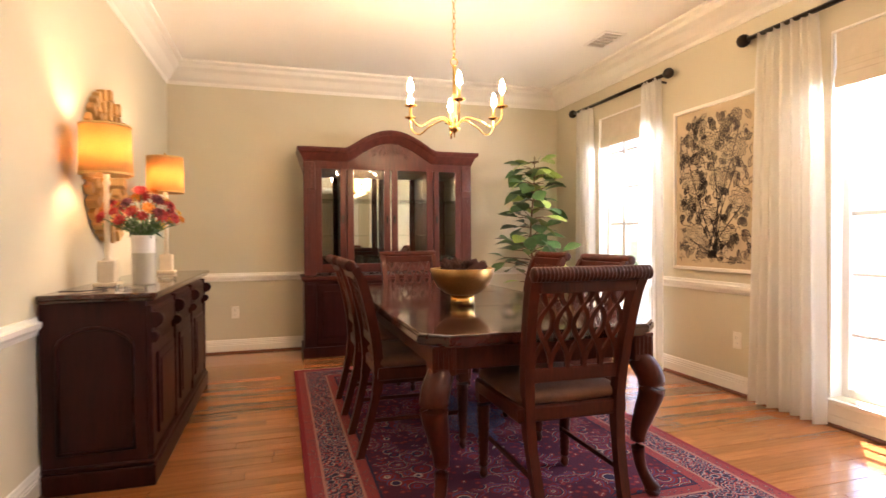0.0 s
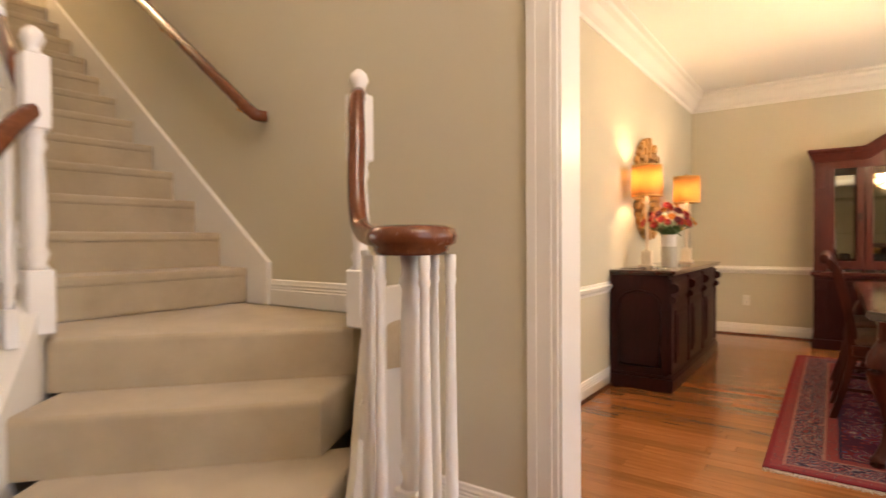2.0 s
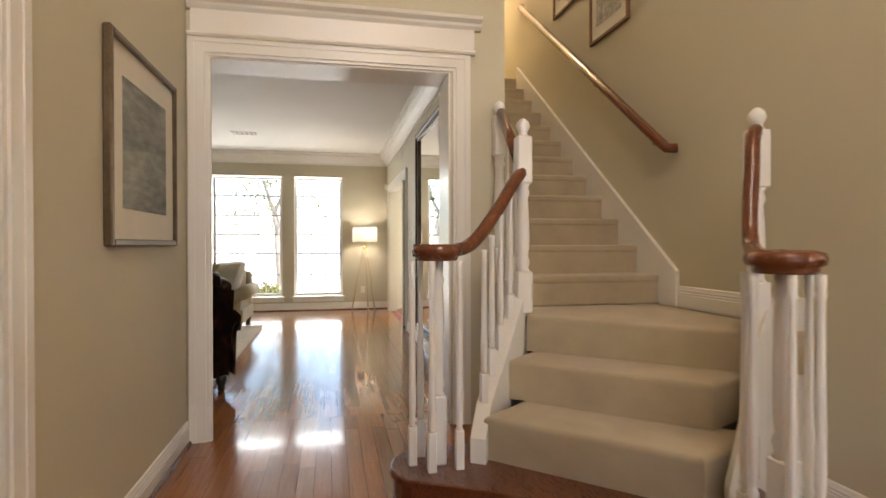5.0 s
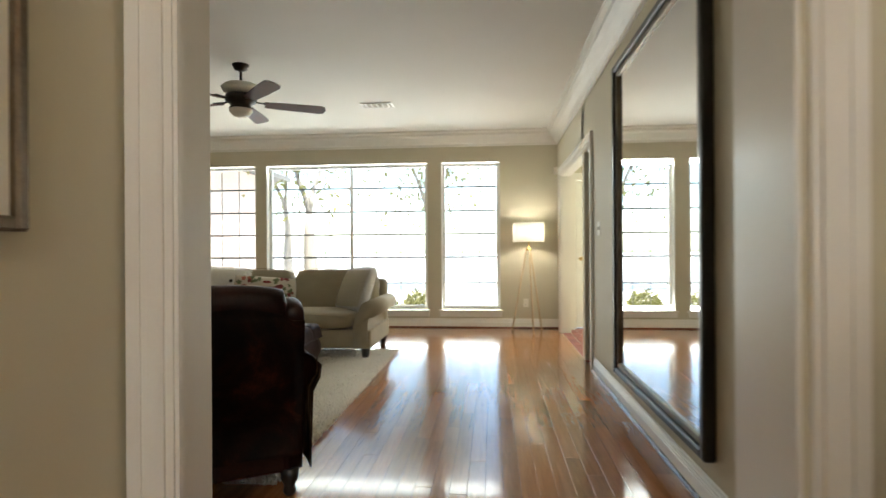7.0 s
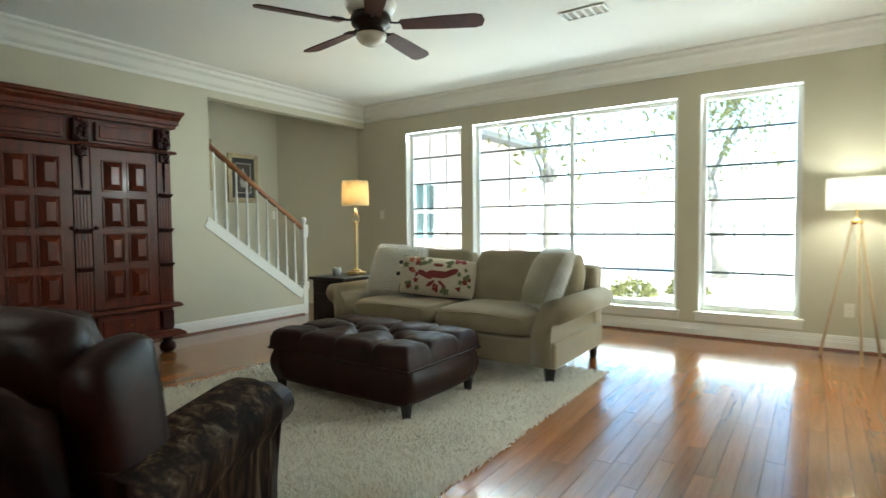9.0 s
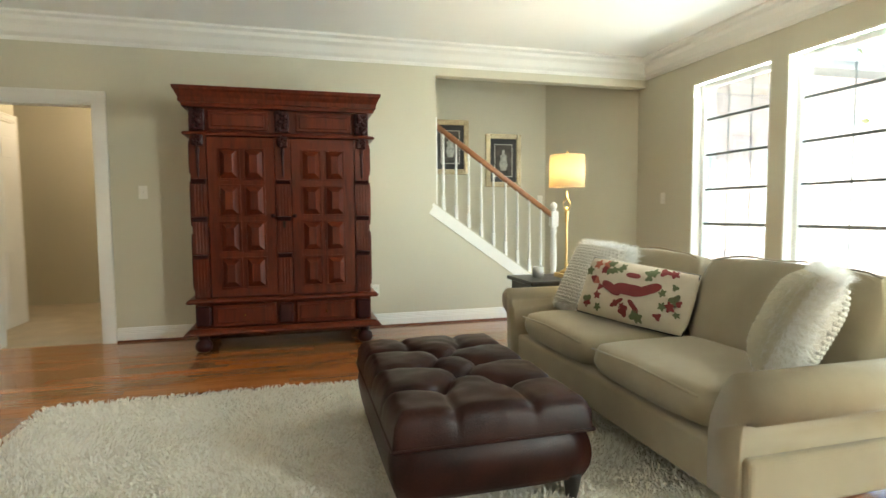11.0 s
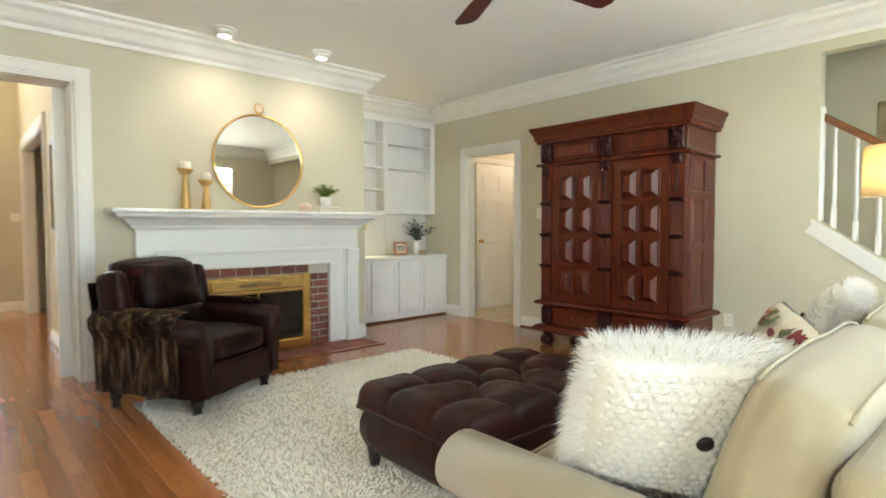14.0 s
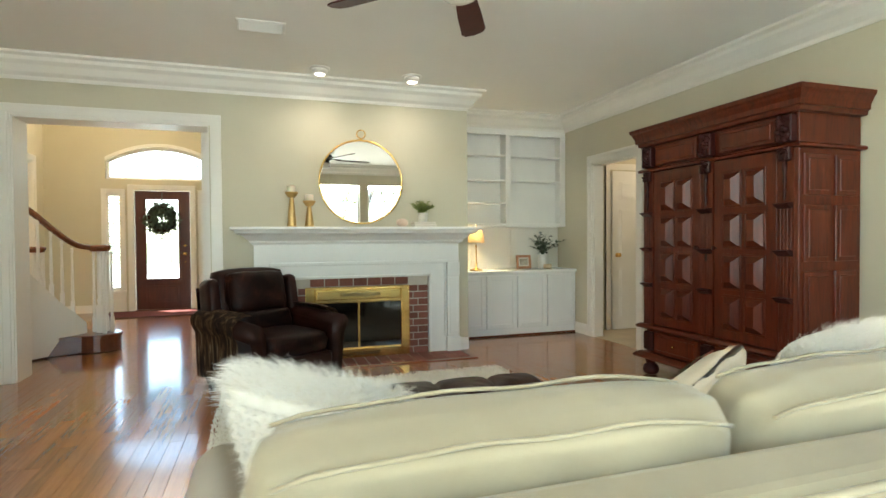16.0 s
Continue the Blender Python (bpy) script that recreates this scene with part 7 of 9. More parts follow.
# ---- foyer ----
picture("hall_picture", pose(-1.68, Y_HALL + 0.002, 1.55, 0, 0, 180), 0.86, 0.82, "misty landscape print with a wide cream mat in a bronze frame", 0.028, SILVERFRAME, MATBOARD, (0.56, 0.52, LANDSCAPE, 0.0), 0.032)
for _x, _z in ((-2.885, 3.14), (-3.63, 3.66)):
    _p = picture("stair_picture", pose(_x, Y_STAIR - 0.002, _z), 0.59, 0.76, "grey engraving with a cream mat in a walnut frame", 0.03, surface("walnut_frame", (0.13, 0.055, 0.025), (0.24, 0.11, 0.05), rough=0.35), MATBOARD, (0.38, 0.50, SKETCH, 0.0))
    tagged(_p, group="engravings over the stair")

DOORWOOD = wood("front_door_mahogany", (0.045, 0.010, 0.007), (0.11, 0.026, 0.016), rough=0.3, grain=(10, 10, 1.2), coat=0.2)


def front_door():
    root = thing("door_2", pose(X_FRONT + 0.06, 0, 0), "dark red mahogany front door with a tall glass pane", "door")
    tagged(root, kind="structure")
    a, b = -1.68, -0.84
    g0, g1, z0, z1 = -1.51, -0.995, 0.53, 1.90
    leaf = part("door_leaf", boxes((-0.022, 0.022, a, g0, 0.01, 2.03), (-0.022, 0.022, g1, b, 0.01, 2.03), (-0.022, 0.022, g0, g1, 0.01, z0), (-0.022, 0.022, g0, g1, z1, 2.03)), DOORWOOD, root)
    part("glazing_bead", boxes((-0.034, -0.020, g0 - 0.02, g0 + 0.012, z0 - 0.02, z1 + 0.02), (-0.034, -0.020, g1 - 0.012, g1 + 0.02, z0 - 0.02, z1 + 0.02), (-0.034, -0.020, g0 + 0.012, g1 - 0.012, z0 - 0.02, z0 + 0.012), (-0.034, -0.020, g0 + 0.012, g1 - 0.012, z1 - 0.012, z1 + 0.02), bevel=0.004), DOORWOOD, leaf)
    part("door_panel", boxes((-0.030, -0.020, g0, g1, 0.14, 0.44), (-0.036, -0.028, g0 + 0.04, g1 - 0.04, 0.18, 0.40), bevel=0.004), DOORWOOD, leaf)
    pane = part("door_pane", boxes((-0.004, 0.004, g0, g1, z0, z1)), FROST, leaf, "bevelled clear glass")
    pane.visible_shadow = False
    came = bmesh.new()
    for k in (0.25, 0.5, 0.75):
        y = g0 + (g1 - g0) * k
        join(came, boxes((-0.008, 0.008, y - 0.003, y + 0.003, z0, z1)))
    part("leading", came, GREYDARK, leaf, "thin lead lines")
    for z, r in ((0.96, 0.030), (1.10, 0.024), (0.82, 0.012)):
        part("door_knob", lathe(bmesh.new(), [(r, 0.022), (r * 0.95, 0.030), (r * 0.4, 0.034), (r * 0.4, 0.052), (r, 0.062), (r, 0.075), (0.0, 0.084)], 16), BRASS, leaf, "brass lock and knob").matrix_basis = Matrix.Translation((0, -1.60, z)) @ Matrix.Rotation(radians(-90), 4, "Y")
    part("threshold", boxes((-0.06, 0.10, a - 0.01, b + 0.01, 0.0, 0.02), bevel=0.004), STEPWOOD, root)
    casing("front_trim", "x", X_FRONT, -1.69, -0.83, 2.04, -1, 0.09)
    casing("sidelight_trim", "x", X_FRONT, -0.63, -0.43, 1.98, -1, 0.07, bottom=0.36)
    casing("sidelight_trim", "x", X_FRONT, -2.07, -1.89, 1.98, -1, 0.07, bottom=0.36)
    structure("sidelight_sill", boxes((X_FRONT - 0.05, X_FRONT, -0.71, -0.35, 0.325, 0.358), (X_FRONT - 0.05, X_FRONT, -2.15, -1.81, 0.325, 0.358), (X_FRONT - 0.025, X_FRONT, -0.70, -0.36, 0.01, 0.325), (X_FRONT - 0.025, X_FRONT, -2.14, -1.82, 0.01, 0.325), bevel=0.004), TRIM, "white panel under the sidelight", "panel")
    for a, b in ((-0.63, -0.43), (-2.07, -1.89)):
        shutter = thing("shutter", pose(X_FRONT + 0.03, (a + b) / 2, 0), "white plantation shutter in the sidelight", "shutter", "sidelight shutters")
        w = (b - a) / 2
        part("shutter_frame", boxes((-0.014, 0.014, -w, -w + 0.022, 0.36, 1.98), (-0.014, 0.014, w - 0.022, w, 0.36, 1.98), (-0.014, 0.014, -w + 0.022, w - 0.022, 0.36, 0.41), (-0.014, 0.014, -w + 0.022, w - 0.022, 1.93, 1.98), bevel=0.002), WHITE, shutter)
        lou = mesh_of("louvre", boxes((-0.026, 0.026, -w + 0.022, w - 0.022, -0.004, 0.004), bevel=0.002), WHITE)
        for k in range(27):
            piece("louvre", lou, shutter, Matrix.Translation((0, 0, 0.44 + k * 0.055)) @ Matrix.Rotation(radians(-22), 4, "Y"))
        part("tilt_rod", boxes((-0.034, -0.026, -0.005, 0.005, 0.44, 1.90)), WHITE, shutter)
    # arched transom
    tr = thing("window_8", pose(X_FRONT + 0.10, 0, 0), "arched white transom window over the front door", "window")
    tagged(tr, kind="structure")
    bm = bmesh.new()
    for (ya, za), (yb, zb) in zip(ARC, ARC[1:]):
        v = [bm.verts.new((x, y, z)) for x in (-0.03, 0.03) for y, z in ((ya, za), (yb, zb), (yb, zb - 0.045), (ya, za - 0.045))]
        for q in ((0, 1, 2, 3), (7, 6, 5, 4), (0, 4, 5, 1), (1, 5, 6, 2), (2, 6, 7, 3), (3, 7, 4, 0)):
            bm.faces.new([v[i] for i in q])
    join(bm, boxes((-0.03, 0.03, -2.09, -0.42, 2.222, 2.262), (-0.03, 0.03, -2.09, -2.05, 2.262, 2.49), (-0.03, 0.03, -0.46, -0.42, 2.262, 2.49)))
    part("window_frame", bm, WHITE, tr)
    for k in range(1, 6):
        y = -2.09 + 1.67 * k / 6
        top = 2.52 + 0.25 * (1 - (2 * k / 6 - 1) ** 2) - 0.04
        part("glazing_bar", boxes((-0.010, 0.010, y - 0.007, y + 0.007, 2.262, top)), BAR_BACKLIT, tr)
    part("glazing_bar", boxes((-0.009, 0.009, -2.05, -0.46, 2.475, 2.489)), BAR_BACKLIT, tr)
    pane = bmesh.new()
    for x in (-0.002, 0.002):
        for (ya, za), (yb, zb) in zip(ARC, ARC[1:]):
            pane.faces.new([pane.verts.new(p) for p in ((x, ya, 2.25), (x, yb, 2.25), (x, yb, zb - 0.02), (x, ya, za - 0.02))])
    part("pane", pane, GLASS, tr).visible_shadow = False
    bm = bmesh.new()
    for (ya, za), (yb, zb) in zip(ARC, ARC[1:]):
        m = 0.06
        v = [bm.verts.new((x, y, z)) for x in (X_FRONT - 0.02, X_FRONT) for y, z in ((ya, za), (yb, zb), (yb, zb + m), (ya, za + m))]
        for q in ((0, 1, 2, 3), (7, 6, 5, 4), (0, 4, 5, 1), (1, 5, 6, 2), (2, 6, 7, 3), (3, 7, 4, 0)):
            bm.faces.new([v[i] for i in q])
    structure("transom_trim", bm, TRIM, "white trim over the arched transom", "trim")


FROST = clear_glass("bevelled_glass", rough=0.08)
front_door()


def wreath():
    root = thing("wreath", pose(X_FRONT + 0.01, -1.255, 1.555), "green leafy wreath hung on the front door", "wreath")
    rng = random.Random(4)
    bm = bmesh.new()
    for _ in range(1300):
        a, r = rng.uniform(0, 2 * math.pi), rng.gauss(0.172, 0.050)
        p = Vector((rng.uniform(-0.06, 0.01), r * math.cos(a), r * math.sin(a)))
        leaf_mesh(bm, Matrix.Translation(p) @ Euler((rng.uniform(0, 6.3), rng.uniform(0, 6.3), rng.uniform(0, 6.3))).to_matrix().to_4x4(), rng.uniform(0.06, 0.10), 0.034, n=3)
    part("leaves", bm, OLIVE, root, "dark green leaves")
    part("hoop", tube(bmesh.new(), [(-0.01, 0.195 * math.cos(2 * math.pi * k / 32), 0.195 * math.sin(2 * math.pi * k / 32)) for k in range(33)], 0.035, 8), DARKWOOD, root, "twig hoop")
    part("hanger", boxes((-0.004, 0.0, -0.006, 0.006, 0.22, 0.46)), GREYDARK, root, "thin hanger")


wreath()
_mat = thing("door_mat", pose(1.62, -1.25, 0), "dark red patterned mat inside the front door", "mat")
part("mat", boxes((-0.40, 0.40, -0.75, 0.75, 0.002, 0.012), bevel=0.003), surface("red_mat", (0.075, 0.012, 0.012), (0.13, 0.025, 0.02), rough=0.95, scale=14, fine=260, bump=0.5), _mat)
part("mat_border", boxes((-0.41, -0.36, -0.76, 0.76, 0.002, 0.015), (0.36, 0.41, -0.76, 0.76, 0.002, 0.015)), surface("mat_edge", (0.03, 0.012, 0.012), (0.05, 0.02, 0.018), rough=0.95), _mat)
plate("light_switch", pose(X_SIDE, 2.02, 1.27, 0, 0, 90), "cream light switch beside the pantry doorway", "light switch", kind="switch")
# glazed door of the breakfast room, seen through the opening
BDOOR = thing("door_3", pose(X_WIN - 0.06, 0.0, 0), "white back door with a tall glass pane", "door")
tagged(BDOOR, kind="structure")
_leaf = part("door_leaf", boxes((-0.02, 0.02, -0.41, -0.27, 0.01, 2.04), (-0.02, 0.02, 0.27, 0.41, 0.01, 2.04), (-0.02, 0.02, -0.27, 0.27, 0.01, 0.28), (-0.02, 0.02, -0.27, 0.27, 1.90, 2.04), bevel=0.003), WHITE, BDOOR)
part("door_pane", boxes((-0.003, 0.003, -0.27, 0.27, 0.28, 1.90)), GLASS, _leaf).visible_shadow = False
for _k in range(1, 6):
    part("glazing_bar", boxes((-0.01, 0.01, -0.27, 0.27, 0.28 + 0.27 * _k - 0.006, 0.28 + 0.27 * _k + 0.006)), BAR_BACKLIT, _leaf)
part("door_knob", lathe(bmesh.new(), [(0.026, 0.02), (0.010, 0.028), (0.010, 0.045), (0.027, 0.055), (0.0, 0.078)], 14), GOLD, _leaf, "brass door knob").matrix_basis = Matrix.Translation((0, -0.35, 0.96)) @ Matrix.Rotation(radians(90), 4, "Y")
casing("back_door_trim", "x", X_WIN, -0.42, 0.42, 2.05, 1, 0.09)

# unseen lantern, added only to hold the foyer fill light
_p = thing("foyer_pendant", pose(0.55, -1.0, 0), "unseen brass lantern added over the foyer", "pendant lamp")
part("chain", tube(bmesh.new(), [(0, 0, 4.05), (0, 0, H_UP - 0.001)], 0.006, 6), BRASS, _p)
part("lantern", boxes(*[(x - 0.008, x + 0.008, y - 0.008, y + 0.008, 3.55, 4.0) for x in (-0.14, 0.14) for y in (-0.14, 0.14)], (-0.15, 0.15, -0.15, 0.15, 4.0, 4.02), (-0.02, 0.02, -0.02, 0.02, 4.02, 4.06)), BRASS, _p, "open brass lantern frame")

# ---- dining room ----
def persian():
    """A red and navy oriental carpet; local x, y from its middle."""
    n = Nodes("oriental_carpet")
    hx, hy = 0.97, 1.48
    c = n.add("TexCoord")
    sp = n.add("SeparateXYZ")
    n.link(c.outputs["Object"], sp.inputs[0])
    ax, ay = n.calc("ABSOLUTE", sp.outputs[0]), n.calc("ABSOLUTE", sp.outputs[1])
    edge = n.calc("MINIMUM", n.calc("SUBTRACT", hx, ax), n.calc("SUBTRACT", hy, ay))
    fold = n.add("CombineXYZ")
    n.link(ax, fold.inputs[0]).link(ay, fold.inputs[1])
    wob = n.add("TexNoise")
    wob.inputs["Scale"].default_value = 9.0
    n.link(fold.outputs[0], wob.inputs["Vector"])
    def cells(scale, feature="F1"):
        v = n.add("TexVoronoi")
        v.feature = feature
        v.inputs["Scale"].default_value = scale
        n.link(fold.outputs[0], v.inputs["Vector"])
        return v
    big, small, tiny = cells(9.5), cells(24), cells(60)
    # field: red ground, navy and blue flowers with pale outlines
    ring = n.calc("FRACT", n.calc("MULTIPLY", big.outputs["Distance"], 3.4))
    field = n.ramp(ring, (0.0, (0.16, 0.009, 0.020)), (0.24, (0.020, 0.018, 0.060)), (0.43, (0.44, 0.37, 0.29)), (0.51, (0.20, 0.012, 0.020)), (0.78, (0.035, 0.075, 0.20)), (0.88, (0.16, 0.010, 0.020)), constant=True)
    dots = n.ramp(small.outputs["Distance"], (0.0, (0.46, 0.40, 0.33)), (0.11, (0.26, 0.03, 0.030)), (0.25, (0.16, 0.010, 0.022)), (0.36, (0.070, 0.012, 0.038)), constant=True)
    pick = n.ramp(n.noise(fold.outputs[0], 5.0, 2.0), (0.0, (0, 0, 0)), (0.50, (1, 1, 1)), constant=True)
    field = n.mix(pick, field, dots)
    med = n.calc("ADD", n.calc("MULTIPLY", ax, 1.9), n.calc("MULTIPLY", ay, 1.15))
    medal = n.ramp(n.calc("ADD", med, n.calc("MULTIPLY", n.calc("SINE", n.calc("MULTIPLY", ay, 26.0)), 0.05)), (0.0, (1, 1, 1)), (0.52, (0, 0, 0)), constant=True)
    mring = n.ramp(n.calc("FRACT", n.calc("MULTIPLY", small.outputs["Distance"], 4.2)), (0.0, (0.025, 0.030, 0.10)), (0.35, (0.05, 0.16, 0.33)), (0.60, (0.40, 0.33, 0.25)), (0.68, (0.24, 0.02, 0.025)), (0.86, (0.03, 0.03, 0.10)), constant=True)
    field = n.mix(medal, field, mring)
    # borders
    bord = n.ramp(n.calc("FRACT", n.calc("MULTIPLY", small.outputs["Distance"], 3.2)), (0.0, (0.36, 0.30, 0.24)), (0.14, (0.30, 0.035, 0.040)), (0.40, (0.020, 0.018, 0.045)), (0.84, (0.14, 0.13, 0.20)), constant=True)
    guard = n.ramp(tiny.outputs["Distance"], (0.0, (0.38, 0.32, 0.24)), (0.16, (0.05, 0.03, 0.06)), (0.30, (0.25, 0.035, 0.040)), constant=True)
    t = n.calc("MULTIPLY", edge, 2.0)
    def step(a, b):
        return n.calc("MULTIPLY", n.calc("GREATER_THAN", t, a), n.calc("LESS_THAN", t, b))
    col = n.mix(step(0.0, 0.05), field, (0.20, 0.008, 0.018))
    col = n.mix(step(0.05, 0.15), col, guard)
    col = n.mix(step(0.15, 0.175), col, (0.36, 0.17, 0.13))
    col = n.mix(step(0.175, 0.46), col, bord)
    col = n.mix(step(0.46, 0.485), col, (0.36, 0.17, 0.13))
    col = n.mix(step(0.485, 0.59), col, guard)
    col = n.mix(step(0.59, 0.615), col, (0.020, 0.018, 0.055))
    fibre = n.noise(c.outputs["Object"], 320, 3.0)
    worn = n.noise(c.outputs["Object"], 3.0, 4.0)
    col = n.mix(n.calc("MULTIPLY", worn, 0.10), col, (0.22, 0.10, 0.09))
    hsv = n.add("HueSaturation")
    hsv.inputs["Saturation"].default_value, hsv.inputs["Value"].default_value = 0.95, 1.0
    n.link(col, hsv.inputs["Color"])
    n.set(color=hsv.outputs["Color"], rough=0.95, spec=0.15)
    n.bump(fibre, 0.7, 0.004)
    return n.mat


_rug = thing("oriental_rug", pose(1.06, 3.10, 0), "red and navy oriental rug under the dining table", "rug")
part("carpet", boxes((-0.97, 0.97, -1.48, 1.48, 0.002, 0.012), bevel=0.004), persian(), _rug)
for _s in (-1, 1):
    _f = bmesh.new()
    for _k in range(190):
        _x = -0.965 + _k * 0.01021
        box(_f, _x, _x + 0.005, _s * 1.48, _s * (1.515 + 0.008 * math.sin(_k * 2.3)), 0.002, 0.005)
    part("fringe", _f, SHAG, _rug, "cream fringe")

TABLEWOOD = wood("table_mahogany", (0.022, 0.0048, 0.003), (0.070, 0.015, 0.009), rough=0.17, grain=(14, 1.1, 14), coat=0.6, coat_rough=0.06)
CHAIRWOOD = wood("chair_mahogany", (0.030, 0.0062, 0.004), (0.095, 0.019, 0.010), rough=0.36, grain=(9, 9, 1.5), coat=0.05, spec=0.22)
SEATCLOTH = surface("brown_chenille", (0.090, 0.036, 0.019), (0.20, 0.090, 0.048), rough=0.75, scale=9, fine=220, bump=0.4, sheen=0.08)


def cabriole(bm, x, y, h, sx, sy, r=0.042):
    """A cabriole leg under (x, y), bowing out along sx, sy."""
    prof = curve([(0.00, 0.040, 0.030), (0.03, 0.048, 0.036), (0.07, 0.034, 0.028), (0.17, 0.008, 0.026), (0.33, 0.002, 0.034), (0.47, 0.022, 0.046), (0.60, 0.044, 0.056), (0.70, 0.038, 0.060), (0.80, 0.0, 0.054)], 5)
    pts = [(x + sx * o, y + sy * o, z / 0.80 * h) for z, o, _ in prof]
    tube(bm, pts, [w * r / 0.045 for *_, w in prof], 12)


def dining_table():
    top, hw, hl, cut = 0.725, 0.525, 1.12, 0.10
    root = thing("dining_table", pose(1.01, 2.98, 0.012), "polished dark mahogany dining table with cut corners", "dining table")
    edge = [(-hw + cut, -hl), (hw - cut, -hl), (hw, -hl + cut), (hw, hl - cut), (hw - cut, hl), (-hw + cut, hl), (-hw, hl - cut), (-hw, -hl + cut)]
    bm = slab(bmesh.new(), edge, top - 0.034, top - 0.012, 0.0)
    slab(bm, [(x * 0.975, y * 0.988) for x, y in edge], top - 0.048, top - 0.033)
    slab(bm, [(x * 0.992, y * 0.996) for x, y in edge], top - 0.013, top, 0.006, 2)
    part("tabletop", bm, TABLEWOOD, root, "glossy mahogany top with a moulded edge")
    for y in (-0.35, 0.35):
        part("leaf_joint", boxes((-hw + 0.03, hw - 0.03, y - 0.001, y + 0.001, top - 0.0005, top + 0.0006)), BLACK, root)
    part("apron", boxes((-hw + 0.07, hw - 0.07, -hl + 0.07, -hl + 0.095, 0.58, top - 0.045), (-hw + 0.07, hw - 0.07, hl - 0.095, hl - 0.07, 0.58, top - 0.045), (-hw + 0.07, -hw + 0.095, -hl + 0.095, hl - 0.095, 0.58, top - 0.045), (hw - 0.095, hw - 0.07, -hl + 0.095, hl - 0.095, 0.58, top - 0.045), bevel=0.003), CHAIRWOOD, root)
    for sx in (-1, 1):
        for sy in (-1, 1):
            x, y = sx * (hw - 0.09), sy * (hl - 0.09)
            bm = boxes((x - 0.046, x + 0.046, y - 0.046, y + 0.046, 0.565, top - 0.046), *[(x - 0.035 + k * 0.02, x - 0.023 + k * 0.02, y - 0.050, y + 0.050, 0.59, 0.665) for k in range(4)], bevel=0.003)
            cabriole(bm, x, y, 0.575, sx * 0.9, sy * 0.9)
            for k in range(6):  # carved leaf on the knee
                leaf_mesh(bm, Matrix.Translation((x + sx * 0.055, y + sy * 0.055, 0.53 - k * 0.028)) @ Matrix.Rotation(math.atan2(sy, sx), 4, "Z") @ Matrix.Rotation(radians(70), 4, "Y"), 0.045, 0.03, n=3)
            part("leg", bm, CHAIRWOOD, root, "carved cabriole leg")


dining_table()


